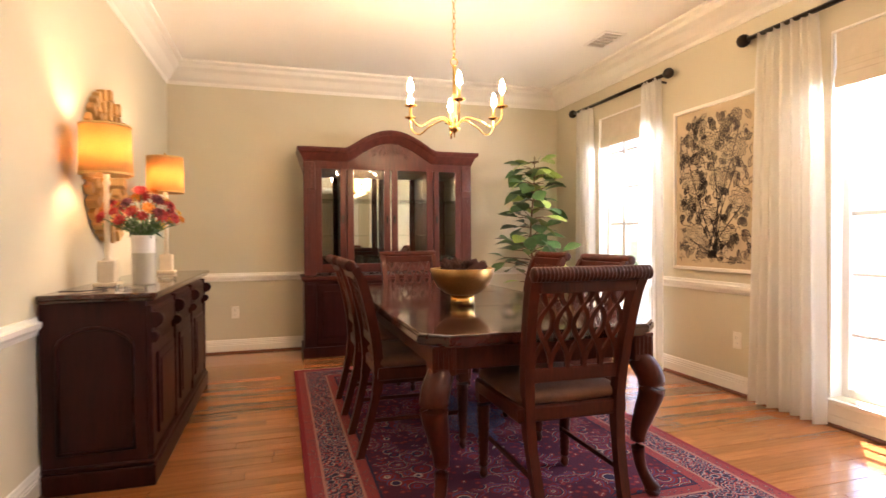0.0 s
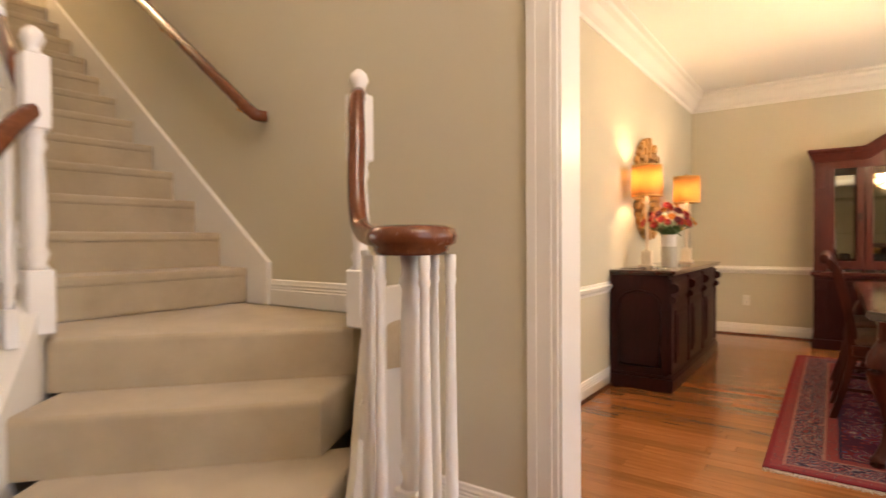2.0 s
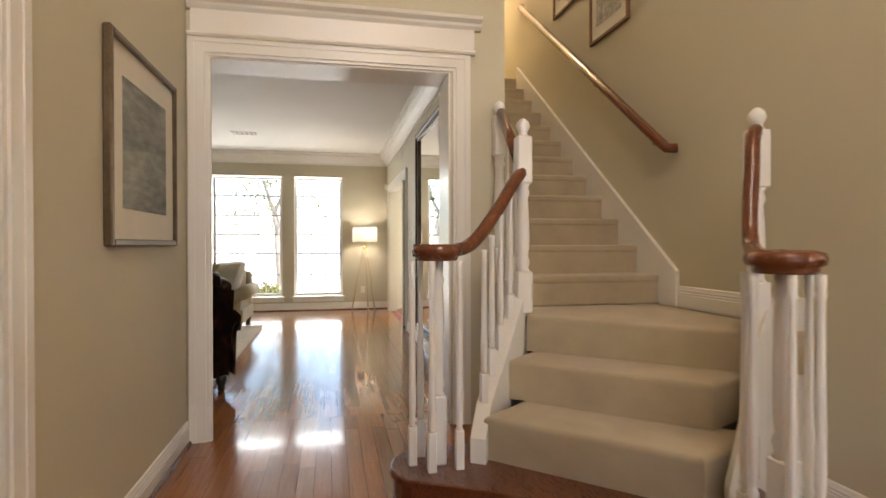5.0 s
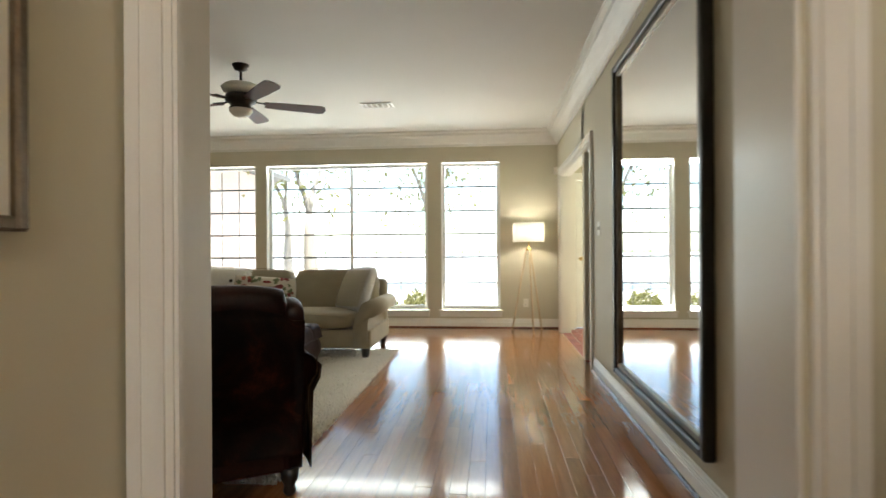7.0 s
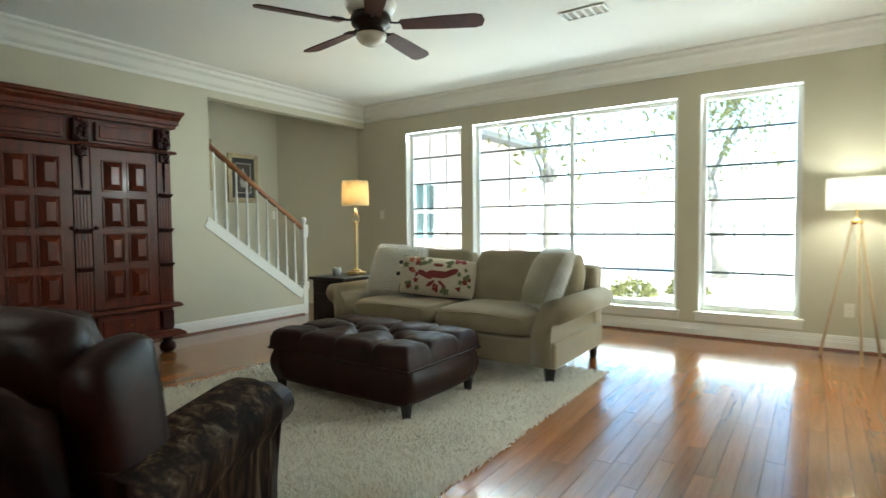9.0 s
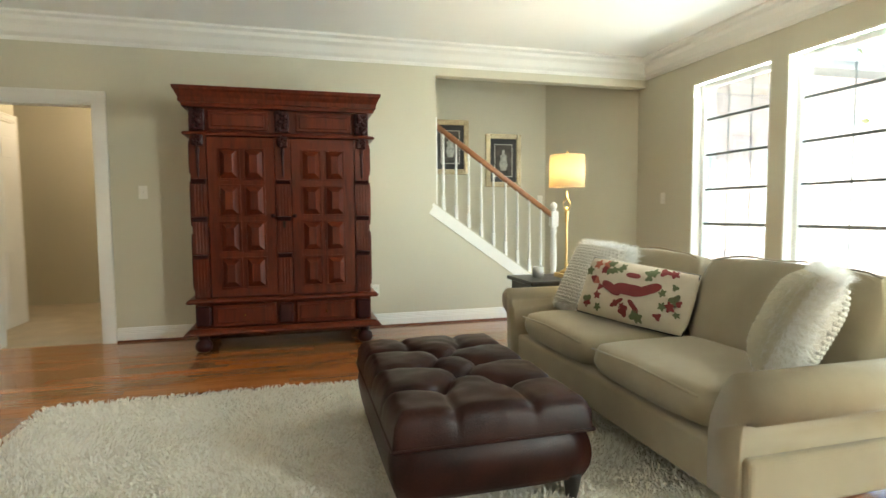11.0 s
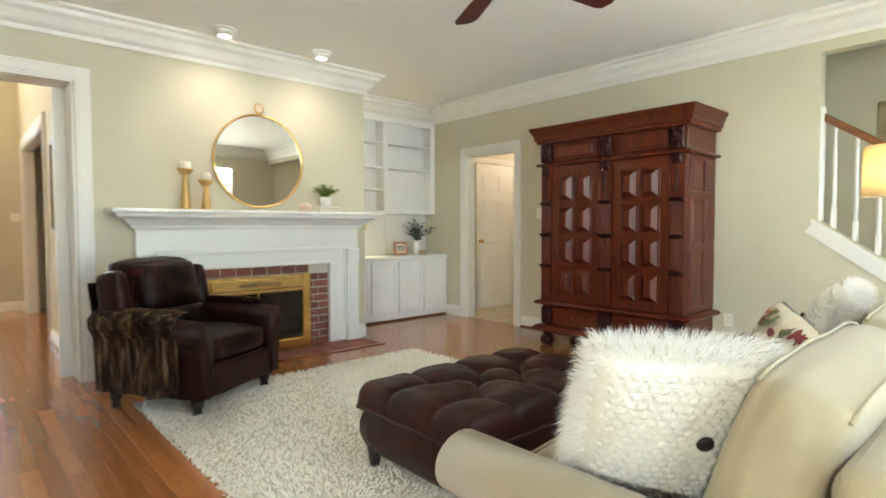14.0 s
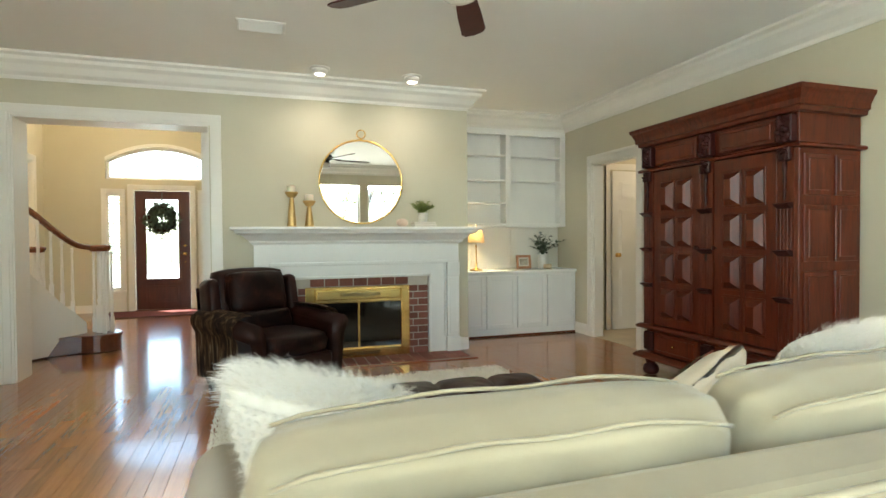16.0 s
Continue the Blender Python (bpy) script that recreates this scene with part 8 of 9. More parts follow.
def dining_chair():
    """Local: faces +y, origin on the floor under its middle."""
    root = thing("dining_chair", pose(0, 0, 0), "carved dark mahogany dining chair with a lattice back", "dining chair", "chairs round the dining table")
    c = bmesh.new()
    cushion(c, 0.47, 0.46, 0.085, 9, 0.5, (0, 0.02, 0.470), wrinkle=0.01, square=0.12)
    part("seat", c, SEATCLOTH, root, "brown chenille seat pad")
    part("seat_frame", boxes((-0.235, 0.235, -0.215, 0.255, 0.385, 0.447), bevel=0.008), CHAIRWOOD, root)
    for s in (-1, 1):
        leg = lathe(bmesh.new(), [(0.012, 0.0), (0.020, 0.02), (0.014, 0.05)], 12, (s * 0.205, 0.225, 0))
        prof = [(0.018 + 0.004 * (k % 2) + 0.0005 * k, 0.05 + 0.0135 * k) for k in range(22)]
        lathe(leg, prof, 12, (s * 0.205, 0.225, 0))
        join(leg, boxes((s * 0.205 - 0.028, s * 0.205 + 0.028, 0.197, 0.253, 0.345, 0.40), bevel=0.004))
        part("leg", leg, CHAIRWOOD, root, "turned front leg")
        # rear leg and back post in one sweep
        pts = [(s * 0.175, -0.300, 0.0), (s * 0.180, -0.255, 0.16), (s * 0.190, -0.215, 0.34), (s * 0.195, -0.210, 0.48), (s * 0.205, -0.235, 0.66), (s * 0.215, -0.285, 0.86), (s * 0.218, -0.330, 0.945)]
        bm = bmesh.new()
        path = curve(pts, 4)
        rings = []
        for i, p in enumerate(path):
            w, d = 0.019, 0.024 if p.z > 0.3 else 0.019
            rings.append([bm.verts.new((p.x + a * w, p.y + b * d, p.z)) for a, b in ((-1, -1), (1, -1), (1, 1), (-1, 1))])
        for a, b in zip(rings, rings[1:]):
            for k in range(4):
                bm.faces.new((a[k], a[(k + 1) % 4], b[(k + 1) % 4], b[k]))
        bm.faces.new(rings[0][::-1]), bm.faces.new(rings[-1])
        part("rear_leg", bm, CHAIRWOOD, root, "curved rear leg and post")
    ridges = [(0.010, -0.2405)]
    for k in range(31):  # gadrooned roll
        x = (k - 15) * 0.0155
        ridges += [(0.022, x - 0.0072), (0.028, x - 0.003), (0.028, x + 0.003)]
    crest = lathe(bmesh.new(), ridges + [(0.022, 0.2397), (0.010, 0.2405)], 12)
    bmesh.ops.transform(crest, matrix=Matrix.Translation((0, -0.345, 0.950)) @ Matrix.Rotation(radians(90), 4, "Y"), verts=crest.verts)
    part("crest_roll", crest, CHAIRWOOD, root, "ridged top roll")
    def back_y(z):
        return -0.210 - 0.085 * ((z - 0.48) / 0.40) ** 1.6 if z > 0.48 else -0.21
    part("top_rail", boxes((-0.20, 0.20, -0.325, -0.300, 0.880, 0.935), bevel=0.004), CHAIRWOOD, root)
    part("lower_rail", boxes((-0.185, 0.185, -0.226, -0.204, 0.535, 0.590), bevel=0.004), CHAIRWOOD, root)
    n = 5
    for k in range(n):  # crossing slats: tall loops below, small lozenges above
        for s in (-1, 1):
            u0 = (k + 0.5 - n / 2) * 0.072
            bm = bmesh.new()
            pts = []
            for i in range(15):
                t = i / 14
                z = 0.585 + 0.30 * t
                x = u0 + s * 0.036 * math.cos(math.pi * 2.0 * t ** 1.35) * (1 - 0.25 * t)
                pts.append((max(-0.185, min(0.185, x)), back_y(z) - 0.002 * s, z))
            rings = [[bm.verts.new((p[0] + a * 0.0095, p[1] + b * 0.006, p[2])) for a, b in ((-1, -1), (1, -1), (1, 1), (-1, 1))] for p in pts]
            for a, b in zip(rings, rings[1:]):
                for q in range(4):
                    bm.faces.new((a[q], a[(q + 1) % 4], b[(q + 1) % 4], b[q]))
            bm.faces.new(rings[0][::-1]), bm.faces.new(rings[-1])
            part("slat", bm, CHAIRWOOD, root)
    for x in (-0.19, 0.175):
        part("stretcher", boxes((x, x + 0.015, -0.24, 0.21, 0.17, 0.19), bevel=0.003), CHAIRWOOD, root)
    return root


CHAIR_AT = [(1.07, 2.04, 0), (0.66, 2.82, -90), (0.66, 3.51, -90), (1.52, 2.80, 92), (1.52, 3.50, 88), (1.02, 4.10, 180)]
_chair = dining_chair()
_chair.matrix_basis = pose(CHAIR_AT[0][0], CHAIR_AT[0][1], 0.012, 0, 0, CHAIR_AT[0][2])
for _x, _y, _r in CHAIR_AT[1:]:
    copy_thing(_chair, pose(_x, _y, 0.012, 0, 0, _r))

_bowl = thing("fruit_bowl", pose(0.91, 2.68, 0.738), "wide brushed brass footed bowl on the dining table", "bowl")
part("bowl", lathe(bmesh.new(), [(0.055, 0.055), (0.095, 0.070), (0.135, 0.105), (0.160, 0.150), (0.170, 0.195), (0.164, 0.197), (0.153, 0.155), (0.125, 0.115), (0.08, 0.085), (0.0, 0.08)], 48), surface("aged_brass_bowl", (0.30, 0.165, 0.055), (0.46, 0.27, 0.10), rough=0.36, metal=1.0, bump=0.05), _bowl)
part("foot", lathe(bmesh.new(), [(0.0, 0.0), (0.062, 0.0), (0.062, 0.056), (0.0, 0.056)], 40), BRASS, _bowl, "polished brass foot")


def pinecone(m):
    bm = bmesh.new()
    for k in range(70):
        t = k / 70
        a = k * 2.39996
        r = 0.030 * math.sin(math.pi * (0.12 + 0.86 * t)) ** 0.7
        z = 0.085 * t
        c = Vector((r * math.cos(a), r * math.sin(a), z))
        one = bmesh.new()
        bmesh.ops.create_cone(one, segments=5, radius1=0.009 * (1.2 - 0.6 * t), radius2=0.002, depth=0.014, cap_ends=True)
        bmesh.ops.scale(one, verts=one.verts, vec=(0.6, 1.2, 1))
        bmesh.ops.transform(one, matrix=Matrix.Translation(c) @ Matrix.Rotation(a, 4, "Z") @ Matrix.Rotation(radians(65 - 50 * t), 4, "Y"), verts=one.verts)
        join(bm, one)
    lathe(bm, [(0.0, 0), (0.018, 0.01), (0.02, 0.05), (0.0, 0.085)], 8)
    solid("pinecone", bm, CONE, m, "dark brown open pinecone in the brass bowl", "pinecone", "pinecones in the bowl")


CONE = surface("pinecone_scale", (0.045, 0.014, 0.010), (0.12, 0.045, 0.030), rough=0.75, rand="island", vary=0.3)
_rng = random.Random(2)
for _k in range(9):
    _a = _k * 2.4
    pinecone(pose(0.91 + 0.085 * math.cos(_a) * (_k > 1), 2.68 + 0.085 * math.sin(_a) * (_k > 1), 0.738 + (0.165 if _k > 1 else 0.20), _rng.uniform(-70, 70), _rng.uniform(-60, 60), 40 * _k))


def sideboard():
    """Against the side wall; local x out of the wall, y along it."""
    root = thing("sideboard", pose(X_SIDE + 0.012, 3.55, 0), "dark carved wooden sideboard with three drawers and doors", "sideboard")
    d, hl, top = 0.43, 0.91, 0.86
    part("carcass", boxes((0.0, d - 0.02, -hl + 0.03, hl - 0.03, 0.09, top - 0.035), bevel=0.003), DARKWOOD, root)
    bm = boxes((0.0, d + 0.03, -hl, hl, top - 0.022, top), bevel=0.006, seg=2)
    join(bm, boxes((0.0, d + 0.018, -hl + 0.012, hl - 0.012, top - 0.038, top - 0.021), bevel=0.004))
    part("top", bm, TABLEWOOD, root, "polished mahogany top")
    bm = boxes((0.0, d + 0.012, -hl + 0.008, hl - 0.008, 0.0, 0.09), bevel=0.004)
    join(bm, boxes((0.0, d + 0.004, -hl + 0.018, hl - 0.018, 0.09, 0.115), bevel=0.006))
    part("plinth", bm, DARKWOOD, root)
    for k in range(3):
        y0 = -hl + 0.10 + k * 0.565
        y1 = y0 + 0.49
        drawer = part("drawer", boxes((d - 0.02, d - 0.006, y0, y1, 0.66, 0.79), (d - 0.008, d + 0.002, y0 + 0.02, y1 - 0.02, 0.68, 0.77), bevel=0.003), DARKWOOD, root)
        door = part("door", boxes((d - 0.02, d - 0.008, y0, y1, 0.14, 0.62), bevel=0.003), DARKWOOD, root)
        part("door_panel", boxes((d - 0.008, d + 0.004, y0 + 0.05, y1 - 0.05, 0.19, 0.57), (d + 0.003, d + 0.010, y0 + 0.085, y1 - 0.085, 0.225, 0.535), bevel=0.004), DARKWOOD, door)
    for k in range(4):  # corbels between the drawers
        y = -hl + 0.06 + k * 0.565 + (0.02 if k == 3 else 0)
        y = min(y, hl - 0.06)
        bm = boxes((d - 0.02, d + 0.002, y - 0.030, y + 0.030, 0.13, 0.80), bevel=0.003)
        tube(bm, [(d + 0.012, y - 0.032, 0.735), (d + 0.012, y + 0.032, 0.735)], 0.034, 14)
        tube(bm, [(d + 0.004, y - 0.028, 0.655), (d + 0.004, y + 0.028, 0.655)], 0.024, 12)
        part("corbel", bm, DARKWOOD, root, "carved scroll corbel")
    for s in (-1, 1):  # arched panel on the ends
        yy = s * (hl - 0.029)
        cx, ra = (d - 0.01) / 2, 0.145
        arch = [(cx - ra, yy, 0.17), (cx - ra, yy, 0.62)] + [(cx - ra * math.cos(a), yy, 0.62 + 0.62 * ra * math.sin(a)) for a in [math.pi * k / 14 for k in range(1, 14)]] + [(cx + ra, yy, 0.62), (cx + ra, yy, 0.17), (cx - ra, yy, 0.17)]
        bm = tube(bmesh.new(), arch, 0.009, 8)
        part("end_panel", bm, DARKWOOD, root, "arched end panel")


sideboard()
MARBLE = surface("cream_marble", (0.66, 0.56, 0.40), (0.78, 0.68, 0.52), rough=0.3, scale=14)
for _x, _y in ((-0.83, 3.06), (-0.76, 4.12)):
    _b = boxes((-0.055, 0.055, -0.055, 0.055, 0, 0.022), (-0.038, 0.038, -0.038, 0.038, 0.022, 0.13), bevel=0.004)
    lathe(_b, [(0.03, 0.13), (0.012, 0.145), (0.014, 0.18), (0.012, 0.50), (0.020, 0.515), (0.012, 0.53), (0.016, 0.56)], 14)
    _l = shade_lamp("sideboard_lamp", pose(_x, _y, 0.861), "slender gold table lamp with a glowing amber drum shade", _b, MARBLE, 0.555, 0.800, 0.118, 0.113, SHADE_AMBER, GOLD)
    tagged(_l, group="sideboard lamps")
GLAZE = Nodes("half_glazed_vase")
_c = GLAZE.add("TexCoord")
_s = GLAZE.add("SeparateXYZ")
GLAZE.link(_c.outputs["Object"], _s.inputs[0])
GLAZE.set(color=GLAZE.ramp(GLAZE.calc("ADD", _s.outputs[2], GLAZE.calc("MULTIPLY", GLAZE.noise(_c.outputs["Object"], 30), 0.01)), (0.0, (0.52, 0.50, 0.42)), (0.165, (0.80, 0.78, 0.74)), constant=True), rough=0.25)
_v = thing("flower_vase", pose(-0.69, 3.16, 0.861), "tall white vase of autumn flowers on the sideboard", "vase")
part("vase", lathe(bmesh.new(), [(0.0, 0.0), (0.052, 0.0), (0.055, 0.008), (0.057, 0.24), (0.060, 0.255), (0.054, 0.255), (0.052, 0.05), (0.0, 0.045)], 28), GLAZE.mat, _v, "white vase with a grey-green lower half")


def bouquet(parent):
    rng = random.Random(12)
    colours = [("orange_petals", (0.62, 0.17, 0.012), (0.80, 0.32, 0.03)), ("red_petals", (0.30, 0.015, 0.015), (0.46, 0.035, 0.03)), ("maroon_petals", (0.10, 0.008, 0.016), (0.18, 0.02, 0.03)), ("yellow_petals", (0.70, 0.42, 0.03), (0.85, 0.58, 0.08))]
    mats = [surface(n, a, b, rough=0.7, rand="island", vary=0.2) for n, a, b in colours]
    green, stems = bmesh.new(), bmesh.new()
    spray(green, rng, Matrix.Translation((0, 0, 0.22)), 30, 0.22, 0.055, 0.022, 7, stems, 0.6)
    part("foliage", green, LEAF, parent, "green leaves")
    for k in range(34):
        a = k * 2.4
        r = 0.05 + 0.150 * (k / 34) ** 0.6
        c = Vector((r * math.cos(a), r * 1.15 * math.sin(a), 0.33 + 0.15 * (1 - (r / 0.19) ** 2) + rng.uniform(-0.03, 0.04)))
        tube(stems, [(0.02 * math.cos(a), 0.02 * math.sin(a), 0.06), (0.03 * math.cos(a), 0.03 * math.sin(a), 0.25), c], 0.0025, 5)
        which = rng.choice((0, 0, 0, 0, 1, 2, 3, 3)) if math.sin(a) > -0.2 else rng.choice((1, 1, 2, 2, 0))
        size = rng.uniform(0.030, 0.052)
        bm = bmesh.new()
        out = Vector((c.x, c.y, 0.10)).normalized()
        q = out.to_track_quat("Z", "Y").to_matrix().to_4x4()
        for ring_, (n, tilt) in enumerate(((11, 10), (9, 35), (6, 60))):
            for i in range(n):
                leaf_mesh(bm, Matrix.Translation(c) @ q @ Matrix.Rotation(2 * math.pi * (i + 0.4 * ring_) / n, 4, "Z") @ Matrix.Rotation(radians(-tilt), 4, "Y"), size * (1 - 0.2 * ring_), size * 0.45, fold=0.3, n=3)
        part("flower", bm, mats[which], parent)
    part("stems", stems, LEAF, parent)


bouquet(_v)
for _k, (_x, _y) in enumerate(((-0.66, 2.86), (-0.72, 2.95), (-0.64, 3.48))):
    solid("glass_coaster", lathe(bmesh.new(), [(0.0, 0.0), (0.045, 0.0), (0.05, 0.008), (0.05, 0.014), (0.042, 0.012), (0.0, 0.010)], 20), CRYSTAL, pose(_x, _y, 0.861), "small clear glass dish on the sideboard", "dish", "glass dishes")
solid("lamp_cord", tube(bmesh.new(), curve([(-0.85, 2.96, 0.866), (-0.78, 2.86, 0.866), (-0.84, 2.76, 0.866), (-0.93, 2.72, 0.868)]), 0.003, 6), BLACK, pose(0, 0, 0), "thin dark lamp cord lying on the sideboard", "cord")


def block_mirror():
    """Oval mirror in a frame of gilded wooden blocks."""
    root = thing("block_mirror", pose(X_SIDE + 0.004, 3.62, 1.52), "oval mirror framed with gilded wooden blocks", "mirror")
    g = bmesh.new()
    ring = [(0.012, 0.24 * math.cos(2 * math.pi * k / 40), 0.30 * math.sin(2 * math.pi * k / 40)) for k in range(40)]
    g.faces.new([g.verts.new(p) for p in ring])
    g.faces.new([g.verts.new((0.002, p[1], p[2])) for p in reversed(ring)])
    part("mirror_glass", g, MIRROR, root, "clear oval mirror glass")
    bk = mesh_of("block", boxes((0, 1, -0.5, 0.5, -0.5, 0.5), bevel=0.06), GILT)
    rng = random.Random(6)
    for r, n in ((0, 26), (1, 30), (2, 34)):
        for k in range(n):
            a = 2 * math.pi * (k + 0.5 * (r % 2)) / n
            ry, rz = 0.245 + 0.055 * r, 0.305 + 0.055 * r
            piece("block", bk, root, Matrix.Translation((0.004, ry * math.cos(a), rz * math.sin(a))) @ Matrix.Rotation(math.atan2(rz * math.sin(a), ry * math.cos(a)), 4, "X") @ Matrix.Diagonal((rng.uniform(0.025, 0.06), 0.062, 0.052, 1)))


GILT = surface("gilded_wood", (0.46, 0.24, 0.075), (0.66, 0.40, 0.15), rough=0.45, metal=0.5, scale=20, rand="object", vary=0.3)
block_mirror()


def hutch():
    """China cabinet against the far wall; local x across, y out to the back."""
    root = thing("china_cabinet", pose(1.01, 5.07, 0), "tall cherry china cabinet with an arched cornice and glass doors", "china cabinet")
    hw, d = 0.815, 0.42
    part("base_body", boxes((-hw - 0.012, hw + 0.012, -0.01, d, 0.0, 0.095), (-hw + 0.004, hw - 0.004, 0.0, d, 0.095, 0.70), bevel=0.005), DARKWOOD, root, "dark cherry base")
    bm = boxes((-hw - 0.02, hw + 0.02, -0.03, d, 0.715, 0.75), (-hw - 0.005, hw + 0.005, -0.012, d, 0.698, 0.716), bevel=0.007)
    part("base_top", bm, HUTCHWOOD, root)
    for k in range(4):
        a = -0.70 + k * 0.352
        door = part("base_door", boxes((a, a + 0.335, -0.016, 0.0, 0.13, 0.67), (a + 0.05, a + 0.285, -0.026, -0.014, 0.19, 0.61), bevel=0.004), DARKWOOD, root)
        part("door_pull", lathe(bmesh.new(), [(0.008, 0), (0.014, 0.016), (0.0, 0.022)], 10), BLACKMETAL, door).matrix_basis = Matrix.Translation((a + (0.30 if k % 2 == 0 else 0.035), -0.016, 0.45)) @ Matrix.Rotation(radians(90), 4, "X")
    for s in (-1, 1):
        part("base_pilaster", boxes((s * (hw - 0.105), s * (hw - 0.005), -0.022, 0.0, 0.10, 0.695), (s * (hw - 0.09), s * (hw - 0.02), -0.038, -0.02, 0.58, 0.68), bevel=0.006), DARKWOOD, root, "carved corner pilaster")
    # upper case
    z0, z1, y0 = 0.75, 1.86, 0.03
    part("case_side", boxes((-hw + 0.03, -hw + 0.055, y0, d - 0.02, z0, z1)), HUTCHWOOD, root)
    part("case_side", boxes((hw - 0.055, hw - 0.03, y0, d - 0.02, z0, z1)), HUTCHWOOD, root)
    part("mirror_back", boxes((-hw + 0.055, hw - 0.055, d - 0.03, d - 0.024, z0, z1)), MIRROR, root, "mirrored back")
    part("case_back", boxes((-hw + 0.03, hw - 0.03, d - 0.022, d - 0.01, z0, z1)), HUTCHWOOD, root)
    part("case_top", boxes((-hw + 0.03, hw - 0.03, y0, d - 0.02, z1 - 0.02, z1)), HUTCHWOOD, root)
    for x in (-0.42, 0.42):
        part("divider", boxes((x - 0.012, x + 0.012, y0 + 0.02, d - 0.035, z0, z1 - 0.02)), HUTCHWOOD, root)
    for z in (1.12, 1.46):
        part("glass_shelf", boxes((-hw + 0.056, -0.434, y0 + 0.05, d - 0.036, z, z + 0.007), (-0.406, 0.406, y0 + 0.05, d - 0.036, z, z + 0.007), (0.434, hw - 0.056, y0 + 0.05, d - 0.036, z, z + 0.007)), CRYSTAL, root, "clear glass shelf")
    for s in (-1, 1):
        x = s * (hw - 0.060)
        part("pilaster", boxes((x - 0.055, x + 0.055, y0 - 0.020, y0, z0 + 0.005, z1 - 0.02), *[(x - 0.036 + k * 0.021, x - 0.024 + k * 0.021, y0 - 0.025, y0 - 0.018, z0 + 0.06, 1.50) for k in range(4)], (x - 0.05, x + 0.05, y0 - 0.034, y0 - 0.018, 1.55, 1.80), bevel=0.004), HUTCHWOOD, root, "fluted pilaster with a carved head")
        c = bmesh.new()
        rng = random.Random(3)
        for k in range(16):
            leaf_mesh(c, Matrix.Translation((x + rng.uniform(-0.03, 0.03), y0 - 0.036, 1.57 + k * 0.0135)) @ Matrix.Rotation(radians(90), 4, "X") @ Matrix.Rotation(rng.uniform(0.4, 2.7), 4, "Z"), 0.05, 0.025, n=3)
        part("carved_leaves", c, HUTCHWOOD, root, "carved acanthus leaves")
    # four framed doors
    spans = [(-0.700, -0.425), (-0.415, -0.005), (0.005, 0.415), (0.425, 0.700)]
    for k, (a, b) in enumerate(spans):
        f = 0.062 if k in (1, 2) else 0.055
        door = part("glass_door", boxes((a, a + f, y0 - 0.018, y0 + 0.004, z0 + 0.03, z1 - 0.05), (b - f, b, y0 - 0.018, y0 + 0.004, z0 + 0.03, z1 - 0.05), (a + f, b - f, y0 - 0.018, y0 + 0.004, z0 + 0.03, z0 + 0.11), (a + f, b - f, y0 - 0.018, y0 + 0.004, z1 - 0.11, z1 - 0.05), bevel=0.004), HUTCHWOOD, root)
        part("door_pane", boxes((a + f, b - f, y0 - 0.008, y0 - 0.004, z0 + 0.11, z1 - 0.11)), CRYSTAL, door).visible_shadow = False
        px = (b - 0.03) if k in (0, 1) else (a + 0.03)
        part("door_pull", boxes((px - 0.010, px + 0.010, y0 - 0.030, y0 - 0.017, 1.24, 1.31), bevel=0.006), BLACKMETAL, door, "dark bail pull")
    # cornice with an arch over the two middle doors
    def crest(x):
        t = min(1.0, abs(x) / 0.40)
        return 0.18 * (1 - t * t) ** 1.25
    bm = bmesh.new()
    layers = ((0.0, 0.000, -0.10), (-0.012, 0.002, -0.03), (-0.022, 0.004, -0.025), (-0.030, 0.004, -0.008), (-0.055, 0.03, 0.040), (-0.068, 0.05, 0.048), (-0.078, 0.06, 0.075), (-0.070, 0.06, 0.090))
    n = 48
    cols = []
    for i in range(n + 1):
        x = (i / n * 2 - 1) * (hw - 0.01)
        lift = crest(x)
        cols.append([bm.verts.new((x * (1 + o / hw * 1.0), y0 - 0.02 + y, z1 - 0.02 + z + lift * (0 if j == 0 else 1))) for j, (y, o, z) in enumerate(layers)] + [bm.verts.new((x * (1 + 0.06 / hw), d - 0.02, z1 + 0.07 + lift)), bm.verts.new((x, d - 0.02, z1 - 0.12))])
    for a, b in zip(cols, cols[1:]):
        m = len(a)
        for k in range(m):
            bm.faces.new((a[k], a[(k + 1) % m], b[(k + 1) % m], b[k]))
    bm.faces.new(cols[0]), bm.faces.new(cols[-1][::-1])
    part("cornice", bm, HUTCHWOOD, root, "moulded cornice rising to an arch")
    c = bmesh.new()
    rng = random.Random(5)
    for k in range(34):
        x = rng.uniform(-0.16, 0.16)
        leaf_mesh(c, Matrix.Translation((x, y0 - 0.046, 1.885 + (0.11 - 0.5 * abs(x)) * rng.random())) @ Matrix.Rotation(radians(90), 4, "X") @ Matrix.Rotation(rng.uniform(0, 6.3), 4, "Z"), 0.055, 0.024, n=3)
    part("crest_carving", c, HUTCHWOOD, root, "carved leaf spray")
    return root


hutch()


def goblet(m):
    solid("goblet", lathe(bmesh.new(), [(0.0, 0.0), (0.034, 0.0), (0.034, 0.003), (0.006, 0.008), (0.004, 0.075), (0.012, 0.082), (0.040, 0.115), (0.043, 0.165), (0.041, 0.165), (0.037, 0.115), (0.0, 0.086)], 14), CUT, m, "clear crystal goblet in the china cabinet", "glass", "crystal goblets")


for _x in (-0.66, -0.56, -0.36, -0.27, -0.17, -0.09, 0.09, 0.18, 0.28, 0.37, 0.53, 0.64):
    for _dy in (0.12, 0.26):
        goblet(pose(1.01 + _x, 5.07 + _dy, 0.751))


